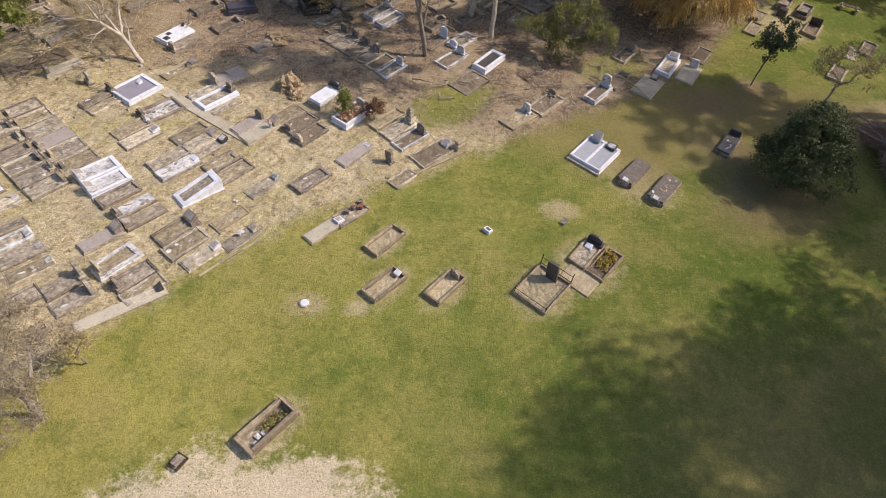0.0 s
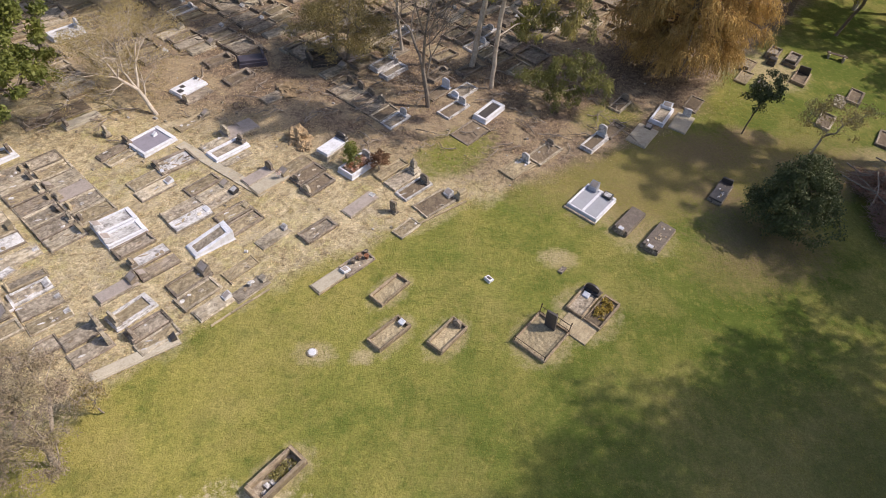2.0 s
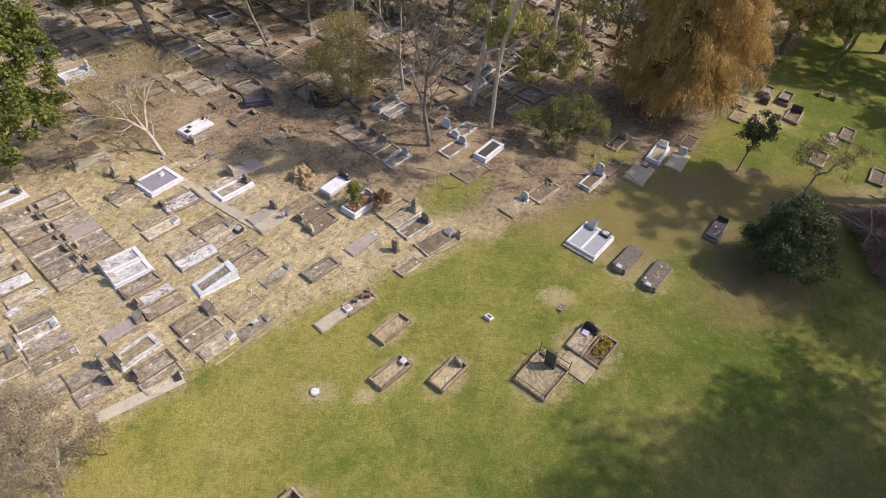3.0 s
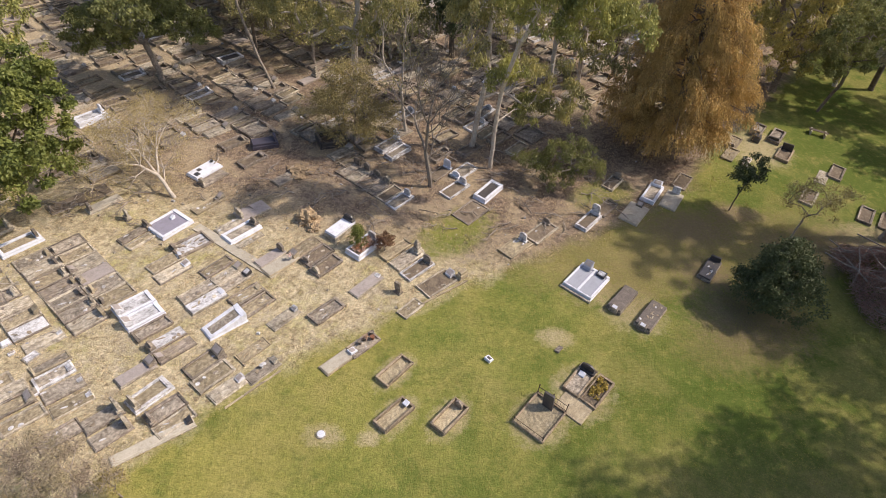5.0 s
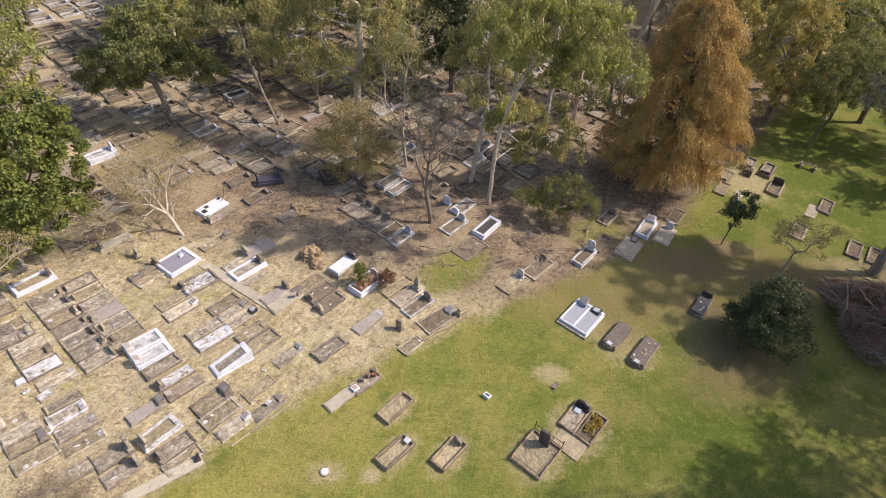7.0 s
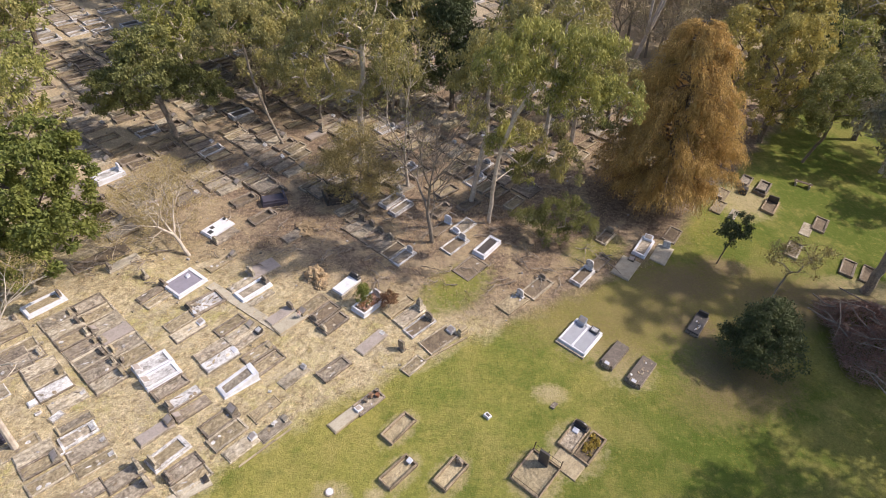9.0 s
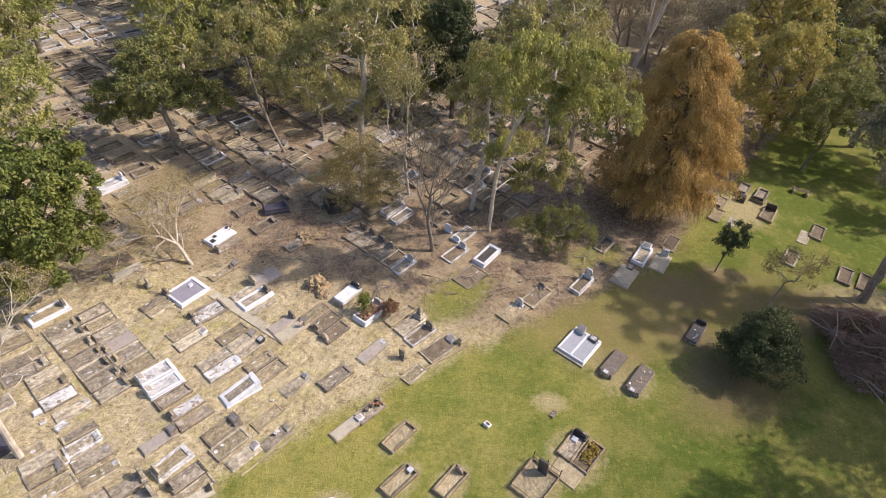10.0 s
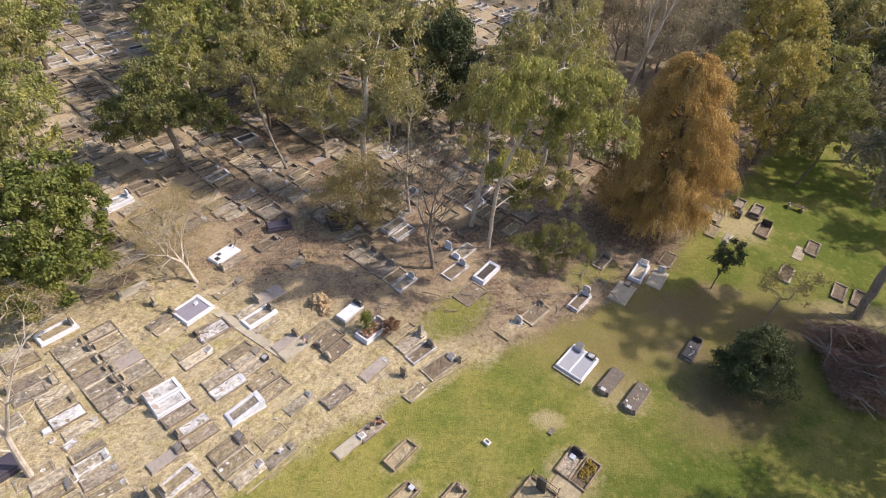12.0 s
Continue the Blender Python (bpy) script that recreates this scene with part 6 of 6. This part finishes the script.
def rust_cypress(x, y, h, r):
    """Conical swamp cypress: tiers of arching boughs, each ending in tufts of hanging rusty strands."""
    rng = np.random.default_rng(33)
    root = empty("cypress_tree", pose(x, y, gz(x, y)), "tall conical cypress with drooping rusty-orange autumn foliage", "tree")
    bm = bmesh.new()
    tubes(bm, [np.array((0.02 * i, 0, -0.3 + i * h / 10)) for i in range(11)], [0.55 * (1 - i / 10.6) + 0.03 for i in range(11)], 10)
    tops, outs, sizes = [], [], []
    count = 210
    for i in range(count):
        f = ((i + rng.random()) / count) ** 1.15
        z = 1.7 + (h - 2.3) * f
        reach = r * min(1.0, 0.62 + 2.6 * f) * (1 - f) ** 0.6 * (0.42 + 0.66 * rng.random() ** 0.8) + 0.5
        a = i * 2.39996 + rng.normal() * 0.5
        d = np.array((math.cos(a), math.sin(a), 0))
        arc = lambda u: np.array((0, 0, z)) + d * reach * u + np.array((0, 0, 0.5 * reach * u - 0.46 * reach * u ** 2.2))
        tubes(bm, [arc(u) for u in (0, 0.3, 0.55, 0.8, 1.0)], [0.08, 0.065, 0.045, 0.03, 0.012], 4)
        side = np.cross(d, (0, 0, 1))
        top_n = int(3 + 0.9 * reach)
        for k in range(top_n):
            u = 1.0 - 0.62 * (k / top_n) * (0.6 + 0.6 * rng.random())
            tops.append(arc(u) + side * rng.normal() * (0.12 + 0.14 * reach * u) * (k > 0) + rng.normal(size=3) * (0.1, 0.1, 0.1))
            outs.append(d)
            sizes.append((0.95 + 0.4 * rng.random() if k < 2 else 0.5 + 0.35 * rng.random()) * (1.0 if f < 0.85 else 0.8))
    part("trunk", bm, M_BARK, root)
    strands, along = 26, 9
    m = strands * along
    p = np.repeat(np.array(tops), m, axis=0)
    o = np.repeat(np.array(outs), m, axis=0)
    n = len(p)
    ang = np.repeat(rng.random(len(tops) * strands) * 6.283, along)
    size = np.repeat(np.array(sizes), m) * np.repeat(0.65 + 0.6 * rng.random(len(tops) * strands), along)
    u = np.tile((np.arange(along) + 0.5) / along, len(tops) * strands)
    rad = np.stack((np.cos(ang), np.sin(ang), np.zeros(n)), axis=1) + o * 0.55
    p = p + rad * (0.62 * size * u ** 0.6)[:, None] + np.stack((np.zeros(n), np.zeros(n), size * (0.42 * u - 1.25 * u ** 2)), axis=1) + rng.normal(size=(n, 3)) * 0.035
    a = rad * (0.28 / (u + 0.12) ** 0.45)[:, None] + np.stack((np.zeros(n), np.zeros(n), 0.3 - 2.6 * u), axis=1) + rng.normal(size=(n, 3)) * 0.2
    a /= np.linalg.norm(a, axis=1)[:, None]
    b = np.cross(a, rng.normal(size=(n, 3)) + rad)
    b /= np.linalg.norm(b, axis=1)[:, None]
    a, b = a * 0.18 * (0.8 + 0.5 * rng.random(n))[:, None], b * 0.055
    put("crown", quads("crown", np.stack((p, p + a * 0.5 + b * 0.5, p + a, p + a * 0.5 - b * 0.5), axis=1), L_RUST), root)


rust_cypress(19.0, 46.0, 16.8, 5.8)


def brush_pile(x, y, rx, ry, h):
    """Lopped branches thrown together: fine twigs, long pale limbs and dead leaves in uneven humps."""
    rng = np.random.default_rng(41)
    root = empty("brush_heap", pose(x, y, gz(x, y)), "wide heap of tangled reddish-brown dead branches", "brush")

    def place(q, a):
        q *= 0.9 + 0.4 * noise.noise((math.cos(a) * 1.7, math.sin(a) * 1.7, 5.0))
        px, py = math.cos(a) * q * rx, math.sin(a) * q * ry
        hump = max(0.06, 1 - q * q) * (0.55 + 0.9 * (noise.noise((px * 0.55, py * 0.55, 2.0)) + 0.4))
        return px, py, h * max(0.05, hump) - 0.106 * px + 0.021 * py

    bm, limbs = bmesh.new(), bmesh.new()
    for i in range(4200):
        px, py, pz = place(rng.random() ** 0.5, rng.random() * 6.283)
        base = -0.106 * px + 0.021 * py
        c = np.array((px, py, base + (pz - base) * (0.45 + 0.6 * rng.random())))
        d = rng.normal(size=3) * (1, 1, 0.4)
        d /= np.linalg.norm(d)
        ln = 0.35 + 0.9 * rng.random()
        tubes(bm, [c - d * ln * 0.5, c + rng.normal(size=3) * 0.12, c + d * ln * 0.5 + np.array((0, 0, -0.1))], [0.017, 0.013, 0.006], 3)
    for i in range(34):
        px, py, pz = place(0.95 * rng.random() ** 0.6, rng.random() * 6.283)
        c = np.array((px, py, pz + 0.12))
        d = rng.normal(size=3) * (1, 1, 0.12)
        d /= np.linalg.norm(d)
        ln = 1.0 + 1.3 * rng.random()
        pts = [c - d * ln, c - d * ln * 0.3 + rng.normal(size=3) * 0.12, c + d * ln * 0.4 + rng.normal(size=3) * 0.15, c + d * ln]
        tubes(limbs, pts, [0.055, 0.048, 0.036, 0.015], 5)
        for k in (1, 2):
            e = d + rng.normal(size=3) * (0.8, 0.8, 0.3)
            tubes(limbs, [pts[k], pts[k] + e * 0.5, pts[k] + e * 0.9 + rng.normal(size=3) * 0.1], [0.03, 0.02, 0.008], 4)
    part("branch_tangle", bm, M_BRUSH, root)["kind"] = "stuff"
    part("limb_tangle", limbs, M_TWIG, root, "long bare grey limbs")["kind"] = "stuff"
    c = np.array([place(0.95 * rng.random() ** 0.5, rng.random() * 6.283) for _ in range(3600)])
    put("dead_leaves", quads("dead_leaves", leaves(c - (0, 0, 0.12), (0.3, 0.3, 0.15), 6, (0.12, 0.06), 0.1, rng), L_BRUSH), root)


M_BRUSH = stone("reddish_dead_wood", (0.42, 0.275, 0.22), (0.23, 0.145, 0.12), (0.58, 0.46, 0.39), 0.45, rough=0.95, grain=5)
L_BRUSH = leaf_mat("dead_leaves", (0.34, 0.205, 0.155), (0.19, 0.115, 0.09), (0.38, 0.25, 0.18), 0.2, 0.9)
brush_pile(31.2, 30.0, 5.2, 5.0, 1.9)


def far_wood():
    """Trees that close the view behind the graves, and those beside the lawn whose shade falls on it."""
    kinds = []
    spec = (
        ("gum_tree", L_GUM, M_GUM, "olive-green gum tree at the back of the cemetery", 12, ((0, 0, 9, 3.4, 3.4, 3.0), (-2.4, 0, 7, 2.4, 2.4, 2.0), (2.4, 0.5, 7.4, 2.6, 2.4, 2.2), (0.4, 0, 11.6, 2.2, 2.2, 1.8), (0.6, -1.0, 4.6, 2.4, 2.2, 1.6))),
        ("gum_tree", L_BRIGHT, M_GUM, "bright green gum tree at the back of the cemetery", 13, ((0, 0, 9.6, 3.2, 3.2, 2.6), (2.2, 0, 12, 2.4, 2.4, 2.0), (-2.4, 0.4, 8.0, 2.6, 2.4, 2.2), (2.4, -0.4, 7.2, 2.2, 2.2, 1.8), (-0.6, 1.0, 4.6, 2.4, 2.2, 1.6))),
        ("broadleaf_tree", L_FRESH, M_BARK, "dense green broadleaf tree at the back of the cemetery", 9, ((0, 0, 6, 4.0, 4.0, 3.4), (-2.4, 0, 5, 2.6, 2.6, 2.4), (2.2, 0.6, 5, 2.8, 2.6, 2.6))),
        ("dark_tree", L_DARK, M_BARK, "dark green tree at the back of the cemetery", 11, ((0, 0, 7, 3.0, 3.0, 4.2), (1.2, 0, 4.6, 2.6, 2.6, 2.6))),
        ("yellowing_tree", L_YELLOW, M_BARK, "yellow-green autumn tree in the wood", 12, ((0, 0, 8, 3.4, 3.4, 4.2), (-1.5, 0.3, 5, 2.6, 2.6, 2.6), (0.2, 0, 11.6, 2, 2, 2))),
        ("grey_green_tree", L_BLUE, M_BARK, "grey-green tree in the wood", 11, ((0, 0, 7.4, 3.6, 3.6, 3.2), (-2.2, 0, 6, 2.4, 2.4, 2.2), (2.2, 0, 6.2, 2.4, 2.4, 2.2))),
        ("tall_gum_tree", L_GUM, M_GUM, "tall gum tree standing beside the lawn", 14, ((0, 0, 9, 3.2, 3.2, 2.2), (-2.4, 0, 7.6, 2.2, 2.2, 1.6), (2.4, 0.5, 7.8, 2.4, 2.2, 1.7), (0.4, 0, 11.2, 2.2, 2.2, 1.6), (-0.5, 2.4, 8.6, 1.8, 1.8, 1.5))),
        ("bare_tree", L_DRY, M_TWIG, "bare grey tree in the wood", 11, ((0, 0, 8, 3, 3, 3), (-1.6, 0, 6, 2, 2, 2))),
    )
    for i, (nm, lf, bk, lab, hh, blobs) in enumerate(spec):
        n, per, spread, size = (110, 50, (0.66, 0.66, 0.5), (0.24, 0.11)) if i == 6 else (125, 52, (0.58, 0.58, 0.48), (0.32, 0.15))
        if i == 7:
            kinds.append(make_forked(nm, 0, 140 + i, (0.05, 0.03, 1), 2.9, 0.17, 5, 0.5, 0.16, M_TWIG, L_HAZE, 34, (0.8, 0.8, 0.7), (0.24, 0.08), lab, 67, group="trees of the wood"))
            continue
        kinds.append(make_tree(nm, 0, 140 + i, ((0.1, 0, 2.5), (0.2, 0.1, hh * 0.5)), 0.26, bk, blobs, n, lf, per, spread, size, lab, seed=60 + i, droop=0.5, group="trees of the wood"))
    used = set()

    def at(k, x, y, size=1.0, turn=0.0):
        m = pose(x, y, gz(x, y), 0, 0, turn) @ Matrix.Diagonal((size, size, size * 1.02, 1))
        if k in used:
            o = copy_thing(kinds[k], m)
            o.matrix_basis = m
        else:
            kinds[k].matrix_basis = m
            used.add(k)

    rng = random.Random(8)
    spots = []

    def row(*items):
        for k, x, y, sc in items:
            at(k, x, y, sc, rng.uniform(0, 360))
            spots.append((x, y))

    # left flank
    row((2, -41.5, 59.5, 0.95), (2, -37.4, 50.0, 0.85), (1, -31.0, 40.6, 0.75), (0, -40.4, 54.5, 0.85), (2, -43, 64.5, 1.0), (2, -42, 47, 0.9), (1, -48, 68.5, 0.95), (2, -50, 60, 1.0), (4, -33.5, 38.6, 0.6), (0, -36.5, 38.0, 0.8), (0, -37.5, 45.0, 0.8))
    # back, left to right
    row((1, -27.5, 66.0, 0.85), (2, -25.0, 59.0, 0.75), (2, -29, 71, 1.0), (1, -27, 62, 0.9), (4, -20, 64, 0.85), (0, -23, 72, 1.0), (1, -14.5, 69, 1.0), (0, -17, 60, 1.0), (0, -3, 67, 1.15), (1, -9, 65, 1.0), (2, -20.5, 62.5, 1.25), (1, -24.6, 56.0, 0.8), (0, -4.6, 59.0, 1.0), (2, -14, 63, 1.2), (5, -17.5, 56.0, 0.6))
    row((3, -3.5, 61.5, 1.0), (3, -0.5, 64, 0.8), (0, 7.0, 58, 1.0), (1, 12.5, 55, 0.9), (0, 13.5, 62, 0.95), (5, 10.5, 67, 1.0), (7, 22, 79, 1.1), (7, 28, 80, 1.1), (5, 16.5, 58, 0.8), (7, 31, 70, 0.9), (7, 25.5, 77.5, 1.1), (7, 28, 74, 1.0), (7, 31.5, 74.5, 1.1), (7, 24.5, 83, 1.2), (7, 30, 84, 1.2), (5, 33, 78, 1.0), (5, 21, 86, 1.1), (7, 34, 82, 1.2))
    # right flank
    row((4, 38.5, 67, 1.1), (3, 45, 73, 0.9), (3, 50, 82, 1.1), (5, 45, 61, 1.05), (4, 58, 84, 0.9), (5, 51, 56, 1.1), (0, 44.5, 54.5, 0.85), (5, 46, 47.5, 0.9), (5, 51, 42, 1.0), (4, 30.5, 65, 0.85), (1, 41, 61, 0.9))
    # beside the lawn
    row((6, 34.8, 12.4, 2.35), (6, 36.0, 8.0, 1.8), (6, 28.5, 7.0, 1.55), (6, 40.5, 14.2, 1.9), (6, 27.0, 3.0, 1.5), (6, 37, 5, 1.8), (6, 37.5, 16.0, 1.7), (6, 33.0, 14.8, 1.75))
    row((6, 36.5, 24.4, 1.1), (6, 38.8, 27.6, 1.4), (6, 41.0, 28.4, 1.65), (6, 50, 33, 1.6), (6, 44, 33.5, 1.7))
    row((3, 76, 112, 1.3), (3, 84, 118, 1.4), (3, 70, 104, 1.2), (3, 90, 110, 1.3), (3, 66, 96, 1.1), (3, 80, 104, 1.2))
    # the wood beyond
    y = 70.0
    while y < 116:
        x = -0.72 * y - 14
        while x < 0.78 * y + 22:
            x += rng.uniform(5.4, 8.2)
            px, py = x, y + rng.uniform(-2.4, 2.4)
            lane = (px + 36.5) * 0.89 + (py - 56) * 0.46
            if py < 88 and -3.6 < lane < 5.0 or (-3.0 < px < 8.0 and py < 104) or (2 < px < 17 and 82 < py < 102) or (16 < px < 36 and 64 < py < 78):
                continue
            if min(math.hypot(px - a, py - c) for a, c in spots) < 4.4:
                continue
            if px < -24:
                k = rng.choice((2, 2, 0, 1, 2))
            elif px < 16:
                k = rng.choice((0, 1, 2, 0, 5))
            elif px < 36:
                k = rng.choice((7, 7, 5, 7))
            else:
                k = rng.choice((4, 3, 5, 3, 0))
            row((k, px, py, rng.uniform(1.0, 1.35)))
        y += 7.2


far_wood()


M_ROOFW = stone("white_metal_roof", (0.74, 0.74, 0.78), (0.66, 0.66, 0.70), (0.5, 0.5, 0.5), 0.2, rough=0.5, vary=0.0)
M_ROOFR = stone("dark_red_roof", (0.19, 0.06, 0.05), (0.13, 0.045, 0.04), (0.08, 0.04, 0.035), 0.4, vary=0.0)


def far_house(x, y, ang, w, d, h, roof, label):
    r = empty("house", pose(x, y, gz(x, y), 0, 0, ang), label, "house", "houses beyond the wood")
    part("wall", blk(-w / 2, -d / 2, -1.5, w / 2, d / 2, h, 0.02), M_PAVE, r)
    part("roof", prism(bmesh.new(), [(-d / 2 - 0.5, h), (0, h + 1.5), (d / 2 + 0.5, h), (d / 2 + 0.5, h + 0.12), (0, h + 1.65), (-d / 2 - 0.5, h + 0.12)], -w / 2 - 0.4, w / 2 + 0.4), roof, r)
    for u in (-w * 0.3, w * 0.05, w * 0.32):
        win = part("window", blk(u - 0.7, -d / 2 - 0.06, 0.9, u + 0.7, -d / 2 - 0.002, 2.1, 0.02), M_WHITE, r)
        part("pane", blk(u - 0.6, -d / 2 - 0.085, 1.0, u + 0.6, -d / 2 - 0.065, 2.0, 0.005), M_SLATE, win)


far_house(58.5, 122.0, -20, 9, 7, 3.0, M_ROOFW, "low house with a white roof beyond the wood")
far_house(74.0, 100.5, 10, 8, 6, 2.8, M_ROOFR, "low house with a dark red roof among trees")


def bench(x, y, ang):
    r = grave_root("timber_bench", x, y, ang, "low dark timber bench frame on the far lawn", category="bench")
    for u in (-0.62, 0.62):
        part("leg", blk(u - 0.06, -0.4, -0.05, u + 0.06, 0.4, 0.36, 0.01), M_PAVE, r)
    for v in (-0.16, 0.02):
        part("seat_plank", blk(-0.85, v, 0.364, 0.85, v + 0.15, 0.41, 0.008), M_WOOD, r)


bench(34.4, 50.6, -25)


# ---- loose litter, tufts ----
def stuff():
    rng = np.random.default_rng(70)

    def scatter(n, x0, x1, y0, y1, test):
        p = np.stack((rng.uniform(x0, x1, n), rng.uniform(y0, y1, n)), axis=1)
        s = p[:, 0] * _ca + p[:, 1] * _sa
        w = p[:, 0] * _sa - p[:, 1] * _ca
        over = w - (-20.8 + np.maximum(0, s - 9) * 0.285)
        p = p[test(p, over)]
        return np.concatenate((p, (-0.106 * p[:, 0] + 0.021 * p[:, 1])[:, None]), axis=1)

    clump = lambda p: np.array([noise.noise((a * 0.55, c * 0.55, 3.0)) for a, c in p[:, :2]])
    g = scatter(70000, -18, 28, 6, 46, lambda p, o: (o > -0.4) & (clump(p) > -0.2))
    me = quads("grass_tufts", leaves(g, (0.12, 0.12, 0.01), 2, (-0.055, 0.03), 0.25, rng), L_GRASS)
    tagged(put("grass_tufts", me), "short uneven tufts of green grass", "grass", kind="stuff")
    g = scatter(40000, -34, 14, 12, 46, lambda p, o: (o < 0.4) & (clump(p) > -0.2))
    me = quads("dry_grass", leaves(g, (0.2, 0.2, 0.01), 3, (-0.085, 0.032), 0.2, rng), L_STRAW)
    tagged(put("dry_grass", me), "dry straw-coloured grass tufts", "grass", kind="stuff")
    g = scatter(42000, -40, 24, 31, 80, lambda p, o: (o < 0.8) & (p[:, 1] + 0.25 * p[:, 0] > 31))
    me = quads("fallen_leaves", leaves(g, (0.35, 0.35, 0.03), 2, (0.11, 0.045), 0.0, rng), L_DRY)
    tagged(put("fallen_leaves", me), "scattered dry fallen leaves and bark strips", "leaf litter", kind="stuff")


stuff()


def rubble():
    """Chips of stone and broken kerb strewn over the old ground."""
    rng = np.random.default_rng(77)
    for mat_, label, n in ((M_CONC, "broken grey chips of stone strewn between graves", 300), (M_DIRTYW, "pale fragments of broken marble strewn between graves", 110)):
        bm = bmesh.new()
        done = 0
        while done < n:
            x, y = rng.uniform(-32, 16), rng.uniform(14, 60)
            s, w = sw(x, y)
            if w > lawn_edge(s) - 0.2:
                continue
            k = 0.02 + 0.07 * rng.random() ** 2
            z = gz(x, y)
            c, q = math.cos(done), math.sin(done)
            v = [bm.verts.new((x + (c * a - q * e) * k, y + (q * a + c * e) * k, z + f * k)) for a, e, f in ((-1.4, -1, -0.4), (1.3, -0.9, -0.4), (1.5, 1, -0.4), (-1.1, 1.1, -0.4), (-1.0, -0.8, 0.9), (1, -0.7, 1.1), (1.1, 0.6, 0.8), (-0.8, 0.8, 1.0))]
            for f in ((4, 5, 6, 7), (0, 1, 5, 4), (1, 2, 6, 5), (2, 3, 7, 6), (3, 0, 4, 7)):
                bm.faces.new([v[i] for i in f])
            done += 1
        tagged(part("rubble", bm, mat_, None), label, "rubble", kind="stuff")


rubble()


def stump(x, y, r, h, label, material):
    """A crumbling lump of roots and earth."""
    rng = random.Random(int(x * 10))
    root = empty("tree_stump", pose(x, y, gz(x, y)), label, "stump")
    bm = bmesh.new()
    bmesh.ops.create_icosphere(bm, subdivisions=4, radius=1.0)
    for v in bm.verts:
        n = noise.noise(v.co * 1.6 + Vector((x, y, 0))) * 0.55 + noise.noise(v.co * 4.5 + Vector((y, x, 0))) * 0.4 + noise.noise(v.co * 9 + Vector((y, x, 0))) * 0.2
        v.co = Vector((v.co.x * r, v.co.y * r, max(v.co.z, -0.1) * h)) * (1 + n)
    part("stump", bm, material, root)


M_MOUND = stone("orange_brown_rotten_wood", (0.46, 0.345, 0.215), (0.27, 0.19, 0.115), (0.12, 0.085, 0.055), 0.6, rough=1.0)
stump(-9.4, 33.1, 0.7, 0.75, "crumbling orange-brown tree stump between graves", M_MOUND)
stump(-8.9, 32.2, 0.4, 0.35, "low remains of a rotten stump", M_MOUND)
stump(-10.9, 38.3, 0.9, 0.35, "reddish heap of rotten wood and leaves", M_MOUND)


def fallen_branches():
    rng = np.random.default_rng(81)
    for i in range(190):
        x, y = (rng.uniform(-12, 13), rng.uniform(33, 44)) if i % 2 else (rng.uniform(-26, 12), rng.uniform(33, 52))
        if i < 16:
            x, y = rng.uniform(-26, -20), rng.uniform(31, 36)
        if sw(x, y)[1] > lawn_edge(sw(x, y)[0]):
            continue
        root = empty("fallen_branch", Matrix.Translation((x, y, gz(x, y))) @ LEVEL @ pose(0, 0, 0, 0, 0, rng.uniform(0, 360)), "grey fallen branch lying in the leaf litter", "branch", "fallen branches")
        n = rng.uniform(0.8, 2.2)
        bm = bmesh.new()
        pts = [np.array((u * n, rng.normal() * 0.12, 0.06 + 0.22 * rng.random())) for u in np.linspace(0, 1, 5)]
        tubes(bm, pts, [0.045, 0.04, 0.03, 0.02, 0.008], 5)
        for q in (1, 2, 3):
            tubes(bm, [pts[q], pts[q] + np.array((0.3, rng.normal() * 0.35, 0.12)), pts[q] + np.array((0.55, rng.normal() * 0.6, 0.1))], [0.02, 0.014, 0.006], 4)
        part("branch", bm, M_TWIG, root)


fallen_branches()
